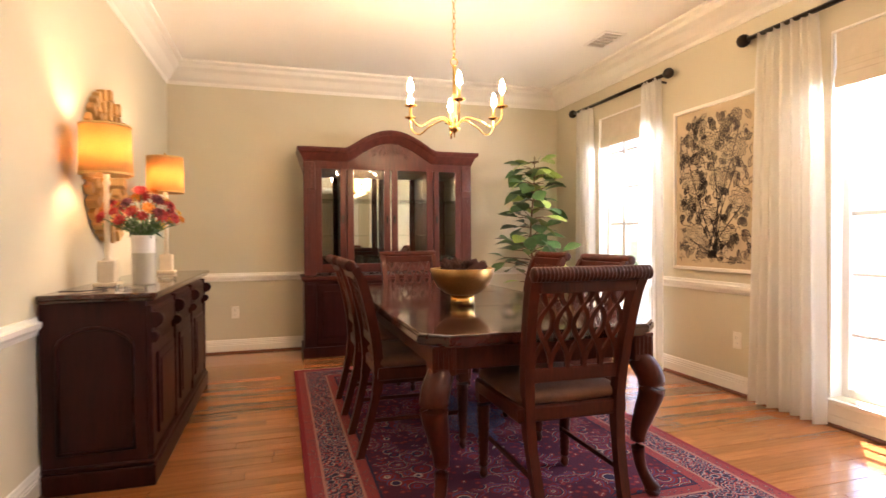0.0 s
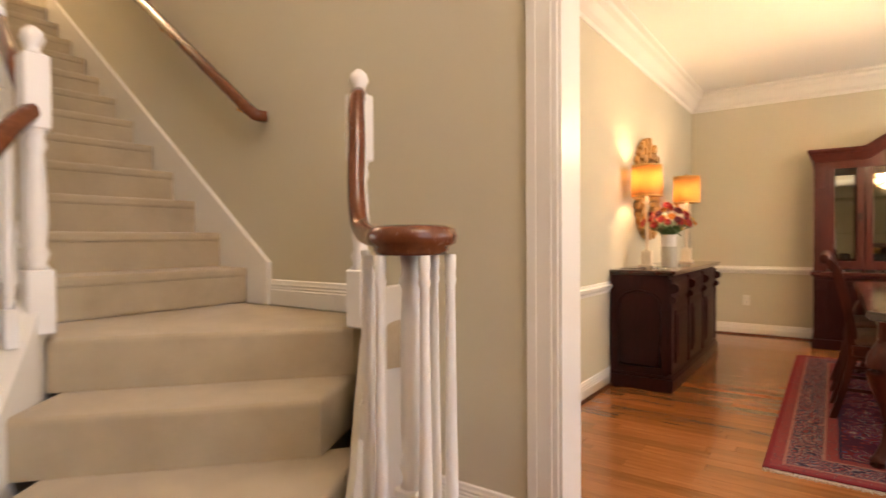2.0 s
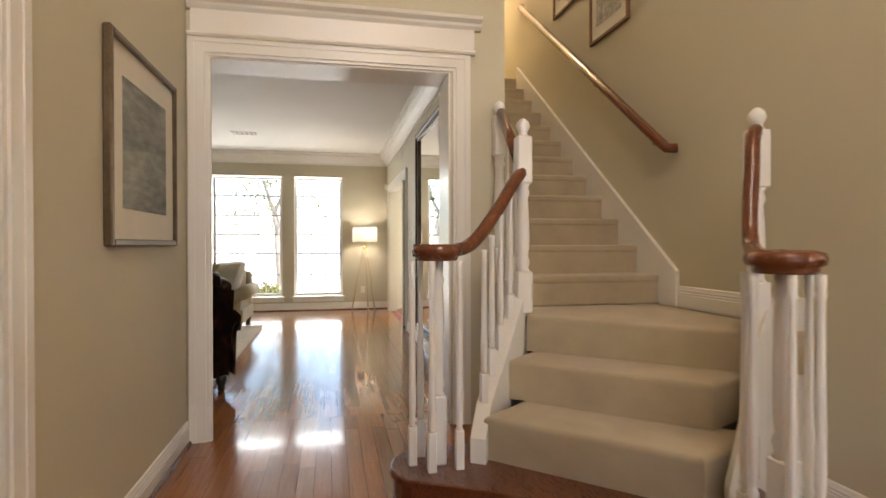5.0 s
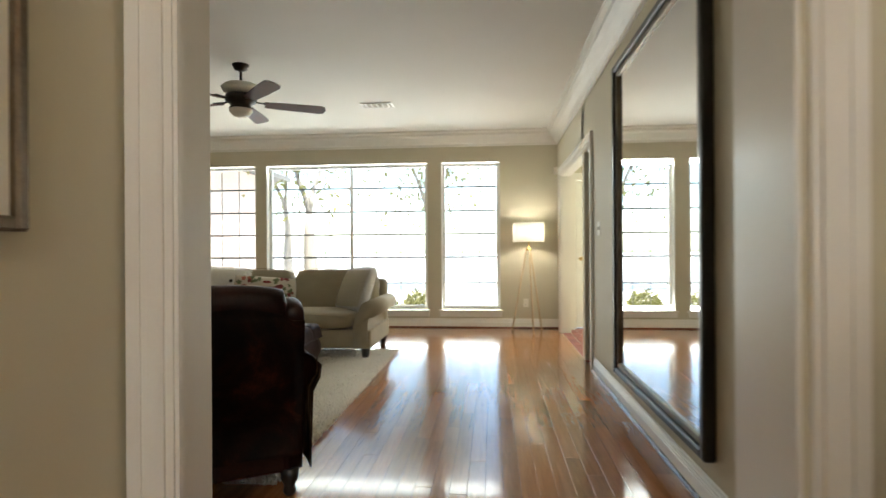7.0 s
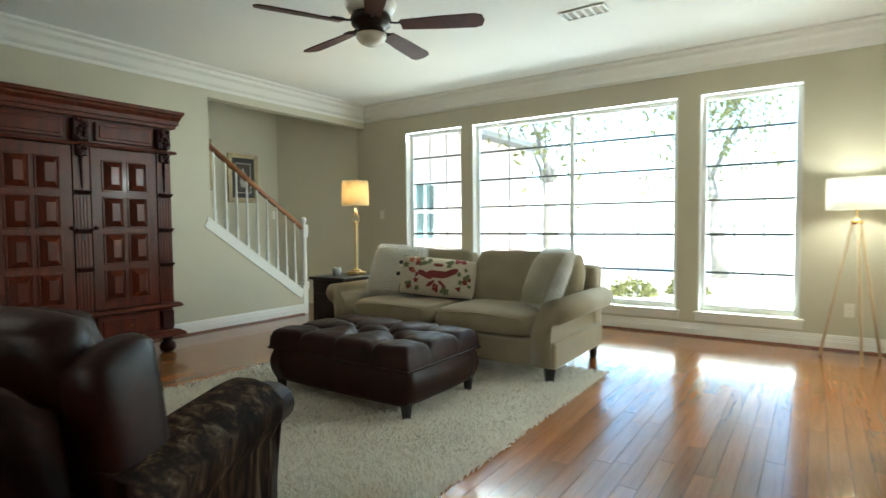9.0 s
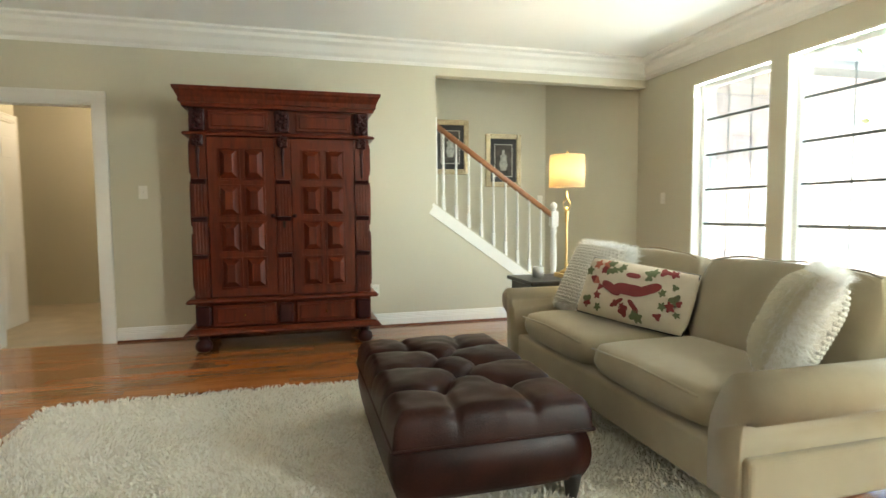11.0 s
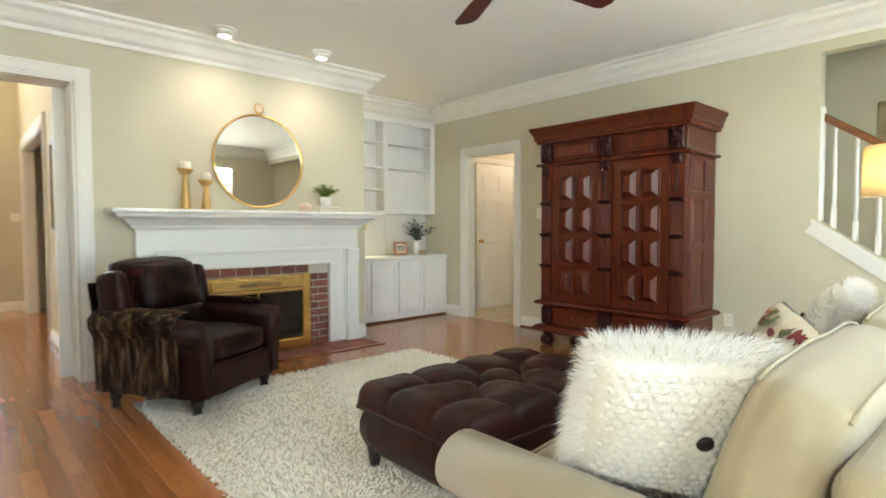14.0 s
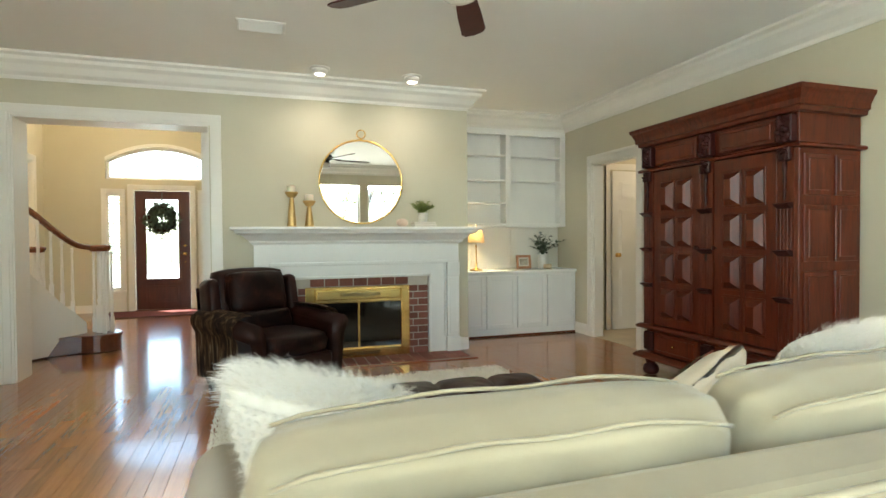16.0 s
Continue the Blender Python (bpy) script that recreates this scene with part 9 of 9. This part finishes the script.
def chandelier():
    root = thing("chandelier", pose(1.01, 3.11, 0), "brass six-arm chandelier with candle bulbs", "chandelier")
    z = 1.755
    part("body", lathe(bmesh.new(), [(0.0, z - 0.06), (0.004, z - 0.055), (0.006, z - 0.03), (0.030, z - 0.015), (0.036, z), (0.030, z + 0.02), (0.010, z + 0.03), (0.009, z + 0.36), (0.012, z + 0.37), (0.0, z + 0.375)], 18), BRASS, root)
    ch = bmesh.new()
    k, zz = 0, z + 0.385
    tube(ch, [(0.022 * math.cos(a), 0.0, zz + 0.012 + 0.022 * math.sin(a)) for a in [2 * math.pi * i / 14 for i in range(15)]], 0.004, 6)
    zz += 0.035
    while zz < H - 0.045:
        pts = [(0.009 * math.cos(a), 0.0, 0.019 * math.sin(a)) for a in [2 * math.pi * i / 10 for i in range(11)]]
        pts = [(p[0] if k % 2 else 0.0, 0.0 if k % 2 else p[0], zz + p[2] + 0.012) for p in pts]
        tube(ch, pts, 0.0028, 5)
        zz, k = zz + 0.030, k + 1
    part("chain", ch, BRASS, root, "brass chain")
    part("canopy", lathe(bmesh.new(), [(0.0, H - 0.05), (0.02, H - 0.045), (0.055, H - 0.015), (0.06, H - 0.001)], 20), BRASS, root)
    for i in range(6):
        a = radians(17 + 60 * i)
        u = Vector((math.cos(a), math.sin(a), 0))
        arm = part("arm", tube(bmesh.new(), curve([u * 0.02 + Vector((0, 0, z + 0.01)), u * 0.07 + Vector((0, 0, z + 0.055)), u * 0.16 + Vector((0, 0, z + 0.03)), u * 0.24 + Vector((0, 0, z - 0.015)), u * 0.295 + Vector((0, 0, z + 0.02)), u * 0.305 + Vector((0, 0, z + 0.085))]), 0.0055, 8), BRASS, root)
        c = u * 0.305
        part("drip_pan", lathe(bmesh.new(), [(0.006, z + 0.083), (0.034, z + 0.093), (0.036, z + 0.098), (0.010, z + 0.095)], 18, c), BRASS, arm)
        part("candle_sleeve", lathe(bmesh.new(), [(0.010, z + 0.094), (0.010, z + 0.17), (0.0, z + 0.17)], 12, c), GOLD, arm)
        part("candle_bulb", lathe(bmesh.new(), [(0.006, z + 0.170), (0.014, z + 0.185), (0.017, z + 0.202), (0.012, z + 0.228), (0.004, z + 0.250), (0.0, z + 0.256)], 12, c), FLAME, arm, "lit candle bulb")


FLAME = glowing("candle_bulb", (1.0, 0.76, 0.42), 55.0)
chandelier()


def fig_tree():
    root = thing("fiddle_leaf_fig", pose(2.46, 5.02, 0), "tall fiddle-leaf fig with broad green leaves", "plant")
    part("planter", lathe(bmesh.new(), [(0.0, 0.0), (0.13, 0.0), (0.16, 0.28), (0.165, 0.32), (0.15, 0.32), (0.14, 0.27), (0.0, 0.27)], 24), surface("woven_basket", (0.20, 0.12, 0.06), (0.32, 0.21, 0.11), rough=0.8, stretch=(1, 1, 8), bump=0.6), root, "brown planter")
    rng = random.Random(9)
    trunk, leaves, pale = bmesh.new(), bmesh.new(), bmesh.new()
    main = curve([(0, 0, 0.26), (0.02, 0.01, 0.7), (-0.02, 0.0, 1.1), (0.01, -0.01, 1.55), (0.03, 0.0, 1.92)], 5)
    tube(trunk, main, [0.015 - 0.0005 * k for k in range(len(main))], 8)
    for k in range(104):
        t = 0.24 + 0.76 * (k / 104)
        p = main[min(len(main) - 1, int(t * (len(main) - 1)))]
        a = k * 2.4 + rng.uniform(-0.4, 0.4)
        reach = (0.42 * (1.10 - t) + 0.05) * rng.uniform(0.35, 1.0)
        u = Vector((math.cos(a), math.sin(a) * 0.75, 0))
        q = p + u * reach + Vector((0, 0, reach * rng.uniform(0.0, 0.5)))
        tube(trunk, [p, p.lerp(q, 0.5) + Vector((0, 0, 0.01)), q], 0.004, 5)
        m = Matrix.Translation(q) @ Matrix.Rotation(a + rng.uniform(-0.5, 0.5), 4, "Z") @ Matrix.Rotation(rng.uniform(-0.6, 0.55), 4, "Y") @ Matrix.Rotation(rng.uniform(-0.5, 0.5), 4, "X")
        leaf_mesh(pale if rng.random() < 0.16 or k > 100 else leaves, m, rng.uniform(0.16, 0.25), rng.uniform(0.12, 0.17), 0.18, 1.3, 6)
    part("trunk", trunk, surface("fig_bark", (0.10, 0.055, 0.03), (0.17, 0.10, 0.06), rough=0.8), root, "slender brown trunk")
    part("leaves", leaves, LEAF, root, "broad dark green leaves")
    part("new_leaves", pale, surface("young_leaf", (0.22, 0.30, 0.05), (0.36, 0.46, 0.12), rough=0.4, rand="island", vary=0.2), root, "pale young leaves")


fig_tree()


# ---- dining room windows dressed ----
def curtain(y0, y1, label, seed):
    root = thing("curtain", pose(X_DWIN - 0.085, 0, 0), label, "curtain", "sheer curtains")
    bm = bmesh.new()
    n, rows = 64, 14
    grid = []
    rng = random.Random(seed)
    ph = rng.uniform(0, 6)
    for j in range(rows + 1):
        t = j / rows
        z = 2.385 - 2.37 * t
        row = []
        for i in range(n + 1):
            u = i / n
            spread = 0.75 + 0.25 * t ** 0.6
            y = (y0 + y1) / 2 + (u - 0.5) * (y1 - y0) * spread
            x = 0.032 * math.sin(u * 2 * math.pi * 6.5 + ph + 0.5 * t) * (0.6 + 0.4 * t) + 0.010 * math.sin(u * 31 + 3 * t)
            row.append(bm.verts.new((x, y, z)))
        grid.append(row)
    for a, b in zip(grid, grid[1:]):
        for i in range(n):
            bm.faces.new((a[i], a[i + 1], b[i + 1], b[i])).smooth = True
    part("cloth", bm, SHEER, root)


curtain(4.66, 4.98, "sheer white full-length curtain beside the window", 1)
curtain(3.66, 3.96, "sheer white full-length curtain beside the window", 2)
curtain(2.30, 2.80, "sheer white full-length curtain gathered by the window", 3)
curtain(0.95, 1.35, "sheer white full-length curtain gathered by the window", 4)
for _y0, _y1 in ((3.62, 5.02), (0.90, 2.84)):
    _r = thing("curtain_rod", pose(X_DWIN - 0.085, 0, 2.385), "dark bronze curtain rod with ball finials", "curtain rod", "curtain rods")
    part("rod", tube(bmesh.new(), [(0, _y0, 0), (0, _y1, 0)], 0.016, 12), BLACKMETAL, _r)
    for _y in (_y0, _y1):
        _f = bmesh.new()
        bmesh.ops.create_icosphere(_f, subdivisions=2, radius=0.044)
        bmesh.ops.translate(_f, verts=_f.verts, vec=(0, _y + (0.03 if _y == _y1 else -0.03), 0))
        for _q in _f.faces:
            _q.smooth = True
        part("finial", _f, BLACKMETAL, _r, "dark ball finial")
        _yy = _y + (-0.10 if _y == _y1 else 0.10)
        part("bracket", tube(bmesh.new(), [(0, _yy, -0.012), (0.04, _yy, -0.03), (0.083, _yy, -0.035)], 0.010, 8), BLACKMETAL, _r)
for (_a, _b), _low in zip(WIN_DIN, (1.97, 1.93)):
    _r = thing("roman_shade", pose(X_DWIN + 0.03, 0, 0), "raised cream roman shade at the top of the window", "window shade", "roman shades")
    _rows = []
    for _k in range(4):
        _z = _low + _k * 0.035
        _rows.append((-0.030 + 0.007 * _k, -0.006, _a + 0.02, _b - 0.02, _z, _z + 0.075))
    part("folds", boxes(*_rows, bevel=0.006, seg=2), LINEN, _r)
    part("shade_top", boxes((-0.012, -0.004, _a + 0.02, _b - 0.02, _low + 0.14, 2.255)), LINEN, _r)


def botanical_print():
    """A tall block print of leaves and flowers on the window wall."""
    y0, y1, z0, z1 = 2.80, 3.60, 0.84, 2.07
    w, h = y1 - y0, z1 - z0
    root = thing("botanical_print", pose(X_DWIN - 0.003, (y0 + y1) / 2, (z0 + z1) / 2, 0, 0, -90), "tall tan print of dark leaves and flowers in a cream frame", "picture")
    # local x across, -y out of the wall
    f = 0.026
    part("picture_frame", boxes((-w / 2, -w / 2 + f, -0.03, 0, -h / 2, h / 2), (w / 2 - f, w / 2, -0.03, 0, -h / 2, h / 2), (-w / 2 + f, w / 2 - f, -0.03, 0, -h / 2, -h / 2 + f), (-w / 2 + f, w / 2 - f, -0.03, 0, h / 2 - f, h / 2), bevel=0.004), TRIM, root, "cream wooden frame")
    part("paper", boxes((-w / 2 + f, w / 2 - f, -0.012, -0.002, -h / 2 + f, h / 2 - f)), surface("tan_paper", (0.48, 0.39, 0.26), (0.55, 0.46, 0.32), rough=0.85, scale=4, fine=200), root, "tan printed paper")
    ink = bmesh.new()
    rng = random.Random(21)
    Y = -0.0125
    def stroke(pts, width):
        for k in range(len(pts) - 1):
            (xa, za), (xb, zb) = pts[k], pts[k + 1]
            dx, dz = xb - xa, zb - za
            L = math.hypot(dx, dz) or 1
            nx, nz = -dz / L, dx / L
            w0, w1 = (width[k], width[k + 1]) if isinstance(width, list) else (width, width)
            if all(abs(x) < w / 2 - f - 0.03 and abs(z) < h / 2 - f - 0.03 for x, z in ((xa, za), (xb, zb))):
                ink.faces.new([ink.verts.new((x, Y, z)) for x, z in ((xa - nx * w0, za - nz * w0), (xa + nx * w0, za + nz * w0), (xb + nx * w1, zb + nz * w1), (xb - nx * w1, zb - nz * w1))])
    def printed_leaf(x, z, a, L):
        n = 8
        for s in (-1, 1):
            pts = []
            for i in range(n + 1):
                t = i / n
                o = s * 0.26 * L * math.sin(math.pi * t)
                pts.append((x + math.cos(a) * L * t - math.sin(a) * o, z + math.sin(a) * L * t + math.cos(a) * o))
            stroke(pts, 0.0024)
        stroke([(x, z), (x + math.cos(a) * L, z + math.sin(a) * L)], 0.0016)
        for i in range(2, 7):
            t = i / 8
            for s in (-1, 1):
                o = s * 0.22 * L * math.sin(math.pi * min(1, t + 0.12))
                stroke([(x + math.cos(a) * L * t, z + math.sin(a) * L * t), (x + math.cos(a) * L * (t + 0.12) - math.sin(a) * o, z + math.sin(a) * L * (t + 0.12) + math.cos(a) * o)], 0.0014)
    def printed_flower(x, z, r):
        for k, rr in enumerate((0.25, 0.45, 0.68, 0.9, 1.08)):
            lobes = (5, 6, 8, 9, 11)[k]
            pts = [(x + r * rr * (1 + 0.12 * math.cos(lobes * t)) * math.cos(t), z + r * rr * (1 + 0.12 * math.cos(lobes * t)) * math.sin(t)) for t in [2 * math.pi * i / 40 for i in range(41)]]
            stroke(pts, 0.0024)
        for i in range(16):
            t = 2 * math.pi * i / 16
            stroke([(x + r * 0.45 * math.cos(t), z + r * 0.45 * math.sin(t)), (x + r * 0.66 * math.cos(t), z + r * 0.66 * math.sin(t))], 0.0018)
    flowers = []
    for x, z, r in ((-0.02, 0.33, 0.085), (0.20, 0.25, 0.085), (-0.22, 0.05, 0.085), (0.05, 0.05, 0.075), (0.24, -0.12, 0.085), (-0.03, -0.20, 0.07), (-0.20, -0.36, 0.09), (0.13, -0.36, 0.075), (-0.24, 0.38, 0.05), (0.20, 0.47, 0.05), (-0.10, -0.47, 0.05)):
        printed_flower(x, z, r)
        flowers.append((x, z, r))
        stem = [(x * (1 - t) + 0.0 * t + 0.05 * math.sin(3 * t + x * 9), z * (1 - t) - 0.52 * t) for t in [i / 14 for i in range(15)]]
        stroke(stem[1:], [0.004] * 14)
    for _ in range(760):
        x, z = rng.uniform(-0.34, 0.34), rng.uniform(-0.56, 0.56)
        if all(math.hypot(x - a, z - b) > r * 1.15 for a, b, r in flowers) and z < 0.52 - 0.6 * abs(x) ** 2:
            L = rng.uniform(0.045, 0.085)
            if rng.random() < 0.5:
                printed_leaf(x, z, rng.uniform(0.2, 2.9), L)
            elif rng.random() < 0.3:
                stroke([(x + 0.02 * t * math.cos(2.2 * t), z + 0.02 * t * math.sin(2.2 * t)) for t in [i * 0.22 for i in range(12)]], 0.0022)
    for k in range(9):  # a line of handwriting, unreadable
        stroke([(0.06 + k * 0.026, -0.545 - 0.004 * (k % 2)), (0.075 + k * 0.026, -0.545)], 0.003)
        stroke([(0.06 + k * 0.026, -0.57), (0.074 + k * 0.026, -0.57 - 0.003 * (k % 3))], 0.003)
    part("ink", ink, surface("ink_print", (0.035, 0.028, 0.03), (0.07, 0.055, 0.055), rough=0.8), root, "dark printed leaves and flowers")


botanical_print()
plate("outlet", pose(-0.43, Y_FAR, 0.39), "cream wall outlet under the chair rail", "outlet")
plate("outlet", pose(X_DWIN, 2.99, 0.37, 0, 0, -90), "cream wall outlet under the chair rail", "outlet")
ceiling_vent(pose(2.60, 3.95, H), 0.20, 0.34, 5, "white louvred ceiling vent")

# ---- outdoors ----
LAWN = surface("lawn", (0.10, 0.13, 0.05), (0.18, 0.21, 0.10), rough=0.95, scale=1.5, fine=60, bump=0.6)
PATIO = surface("patio_stone", (0.58, 0.57, 0.53), (0.68, 0.67, 0.63), rough=0.9, scale=2, fine=40)
_g = boxes((-400, 400, -400, 400, -0.60, -0.30))
structure("ground", _g, LAWN, "sunny green lawn round the house", "ground")
structure("patio", boxes((-160.0, X_WIN - 0.18, -120.0, 120.0, -0.30, -0.22)), PATIO, "pale stone patio outside the windows", "patio")
structure("drive", boxes((X_DWIN + 2.5, 30, -16, 16, -0.30, -0.26)), PATIO, "pale concrete drive before the house", "drive")
BARK = surface("pale_bark", (0.15, 0.13, 0.11), (0.26, 0.23, 0.20), rough=0.9, scale=8, stretch=(1, 1, 0.3), bump=0.6)
TREELEAF = shade_cloth("tree_leaf", (0.20, 0.19, 0.08), 0.45)
BACKDROP = surface("far_woods", (0.06, 0.10, 0.04), (0.16, 0.22, 0.10), rough=0.9, scale=0.4, fine=4)


def tree(x, y, height, seed, leaves, spread, fork=0.38, lean=(0, 0)):
    rng = random.Random(seed)
    root = thing("tree", pose(x, y, -0.31), "garden tree with a pale forked trunk and green leaves", "tree", "garden trees")
    trunk, crown = bmesh.new(), bmesh.new()
    tips = []

    def limb(p, d, length, r, depth):
        pts, radii = [p], [r]
        for k in range(4):
            d = (d + Vector((rng.uniform(-0.16, 0.16), rng.uniform(-0.16, 0.16), rng.uniform(-0.03, 0.10)))).normalized()
            pts.append(pts[-1] + d * length / 4)
            radii.append(r * (1 - 0.14 * (k + 1)))
        tube(trunk, pts, radii, 9 if depth < 2 else 5)
        if depth >= 1:
            tips.extend(pts[1:])
        if depth < 3:
            for _ in range(2 if depth == 0 else 3):
                side = Vector((rng.uniform(-1, 1), rng.uniform(-1, 1), rng.uniform(0.25, 0.9))).normalized()
                limb(pts[-1], (d * (0.9 if depth == 0 else 0.4) + side * 0.75).normalized(), length * 0.72, radii[-1] * 0.78, depth + 1)

    limb(Vector((0, 0, 0)), Vector((lean[0], lean[1], 1)).normalized(), height * fork, 0.13 + 0.012 * height, 0)
    for _ in range(leaves):
        p = rng.choice(tips) + Vector((rng.gauss(0, spread), rng.gauss(0, spread), rng.gauss(0, spread * 0.7)))
        if p.z > 1.0:
            leaf_mesh(crown, Matrix.Translation(p) @ Euler((rng.uniform(0, 6.3), rng.uniform(0, 6.3), rng.uniform(0, 6.3))).to_matrix().to_4x4(), rng.uniform(0.14, 0.26), 0.10, n=2)
    part("trunk", trunk, BARK, root, "pale forked trunk")
    part("crown", crown, TREELEAF, root, "loose green leaves")


tree(-12.9, -5.55, 7.5, 4, 1500, 0.5, 0.30, lean=(0.0, 0.10))
tree(-17.5, -3.2, 7.0, 7, 5200, 0.7)
tree(-19.0, 1.5, 8.0, 12, 5200, 0.8)
tree(-22.0, -9.5, 8.0, 15, 3000, 0.7)
tree(-16.5, 5.0, 7.0, 18, 2600, 0.6)


def shrub(x, y, r, seed):
    rng = random.Random(seed)
    root = thing("shrub", pose(x, y, -0.31), "rounded green shrub in the garden", "shrub", "garden shrubs")
    bm = bmesh.new()
    for _ in range(700):
        d = Vector((rng.gauss(0, 1), rng.gauss(0, 1), abs(rng.gauss(0, 0.8)))).normalized() * r * rng.uniform(0.7, 1.05)
        leaf_mesh(bm, Matrix.Translation(d) @ Euler((rng.uniform(0, 6.3), rng.uniform(0, 6.3), rng.uniform(0, 6.3))).to_matrix().to_4x4(), 0.12, 0.06, n=2)
    part("foliage", bm, TREELEAF, root)


for _k, (_x, _y, _r) in enumerate(((-13.2, -4.1, 0.42), (-13.9, -3.3, 0.40))):
    shrub(_x, _y, _r, 40 + _k)


def brick_wing():
    """The brick wing of the house beside the patio."""
    root = thing("brick_wing", pose(0, 0, 0), "red brick wing of the house with white windows", "house")
    y = -8.3
    n = Nodes("far_brick")
    b = n.add("TexBrick")
    b.inputs["Color1"].default_value, b.inputs["Color2"].default_value, b.inputs["Mortar"].default_value = (0.52, 0.37, 0.32, 1), (0.60, 0.46, 0.40, 1), (0.70, 0.67, 0.62, 1)
    b.inputs["Scale"].default_value, b.inputs["Mortar Size"].default_value = 4.6, 0.012
    m = n.add("Mapping")
    m.inputs["Rotation"].default_value = (radians(90), 0, 0)
    c = n.add("TexCoord")
    n.link(c.outputs["Object"], m.inputs["Vector"]).link(m.outputs["Vector"], b.inputs["Vector"])
    n.set(color=b.outputs["Color"], rough=0.9)
    holes = [(-11.2, -10.3), (-13.0, -12.1)]
    us = [-17.4, *sorted(v for h in holes for v in h), -8.9]
    rows = []
    for a, c2 in zip(us, us[1:]):
        if (a, c2) in holes:
            rows += [(a, c2, y - 0.2, y, -0.32, 0.75), (a, c2, y - 0.2, y, 2.05, 3.3)]
        else:
            rows.append((a, c2, y - 0.2, y, -0.32, 3.3))
    part("wall", boxes(*rows), n.mat, root)
    bm = bmesh.new()
    prism(bm, [(-0.4, 3.25), (-0.4, 3.38), (4.0, 5.2), (4.0, 3.25)], Matrix(((0, 1, 0, -17.8), (-1, 0, 0, y), (0, 0, 1, 0), (0, 0, 0, 1))), 8.9)
    part("roof", bm, surface("grey_shingle", (0.11, 0.11, 0.11), (0.19, 0.18, 0.17), rough=0.9), root, "grey shingled roof")
    for a, c2 in holes:
        w = part("window", boxes((a, a + 0.06, y - 0.12, y - 0.02, 0.75, 2.05), (c2 - 0.06, c2, y - 0.12, y - 0.02, 0.75, 2.05), (a + 0.06, c2 - 0.06, y - 0.12, y - 0.02, 0.75, 0.81), (a + 0.06, c2 - 0.06, y - 0.12, y - 0.02, 1.99, 2.05), (a + 0.06, c2 - 0.06, y - 0.11, y - 0.04, 1.37, 1.43), (a + 0.44, a + 0.46, y - 0.10, y - 0.05, 0.81, 1.99)), WHITE, root)
        part("pane", boxes((a + 0.06, c2 - 0.06, y - 0.16, y - 0.14, 0.81, 1.99)), Nodes("far_pane").set(color=(0.10, 0.14, 0.14), rough=0.1).mat, w)


brick_wing()

# ---- floor boards ----
def planks():
    """Oak strips along x; those by the walk are pieces, the rest one joined part."""
    floor = bpy.data.objects["floor"]
    rng = random.Random(17)
    w = 0.082
    areas = [(X_WIN + 0.002, X_FIRE, Y_ARM, Y_MIR), (X_FIRE, X_FRONT, Y_HALL - 2.3, Y_STAIR + 0.085), (X_SIDE - 0.04, X_DWIN, Y_STAIR + 0.085, Y_FAR), (X_FIRE, -1.77, Y_ARM, -4.97), (X_WIN, -7.55, -7.60, Y_ARM)]
    shapes = {}
    near, verts, faces = 0, [], []
    for x0, x1, y0, y1 in areas:
        rows = int(math.ceil((y1 - y0) / w))
        for r in range(rows):
            ya = y0 + r * w
            yb = min(y1, ya + w)
            x = x0 - rng.uniform(0.0, 1.2)
            while x < x1:
                L = rng.choice((0.6, 0.8, 1.0, 1.2, 1.4))
                a, b = max(x0, x), min(x1, x + L)
                x += L
                if b - a < 0.02:
                    continue
                z = rng.uniform(-0.0006, 0.0006)
                full = abs((yb - ya) - w) < 1e-6 and abs((b - a) - L) < 1e-6
                stretch = (-8.2 < a < -3.2 and -2.6 < ya < -1.0) or (-1.2 < a < 0.6 and 1.4 < ya < 3.0) or (-2.6 < a < 0.6 and -2.4 < ya < -0.9)
                if full and stretch and near < 300:
                    if L not in shapes:
                        shapes[L] = mesh_of("plank", boxes((-L / 2 + 0.0006, L / 2 - 0.0006, -w / 2 + 0.0005, w / 2 - 0.0005, -0.015, 0.0), bevel=0.0008), OAK_PIECE)
                    piece("plank", shapes[L], floor, Matrix.Translation(((a + b) / 2, (ya + yb) / 2, z)))
                    near += 1
                else:
                    k = len(verts)
                    g = 0.0006
                    verts += [(a + g, ya + g, z), (b - g, ya + g, z), (b - g, yb - g, z), (a + g, yb - g, z), (a + g, ya + g, -0.015), (b - g, ya + g, -0.015), (b - g, yb - g, -0.015), (a + g, yb - g, -0.015)]
                    faces += [(k, k + 1, k + 2, k + 3), (k, k + 4, k + 5, k + 1), (k + 1, k + 5, k + 6, k + 2), (k + 2, k + 6, k + 7, k + 3), (k + 3, k + 7, k + 4, k)]
    me = bpy.data.meshes.new("planks")
    me.from_pydata(verts, [], faces)
    me.materials.append(OAK)
    ob = new("planks", me)
    ob.parent = floor
    tagged(ob, "glossy oak strips", kind="stuff")


planks()


def brick_floor():
    floor = bpy.data.objects["floor_breakfast"]
    me = mesh_of("brick", boxes((-0.5, 0.5, -0.5, 0.5, -0.006, 0.004), bevel=0.002), BRICK)
    for i in range(10):
        for j in range(12):
            x = -8.60 + i * 0.215 + (0.107 if j % 2 else 0)
            piece("brick", me, floor, Matrix.Translation((x, Y_MIR + 0.06 + j * 0.108, -0.005)) @ Matrix.Diagonal((0.205, 0.098, 1, 1)))


brick_floor()
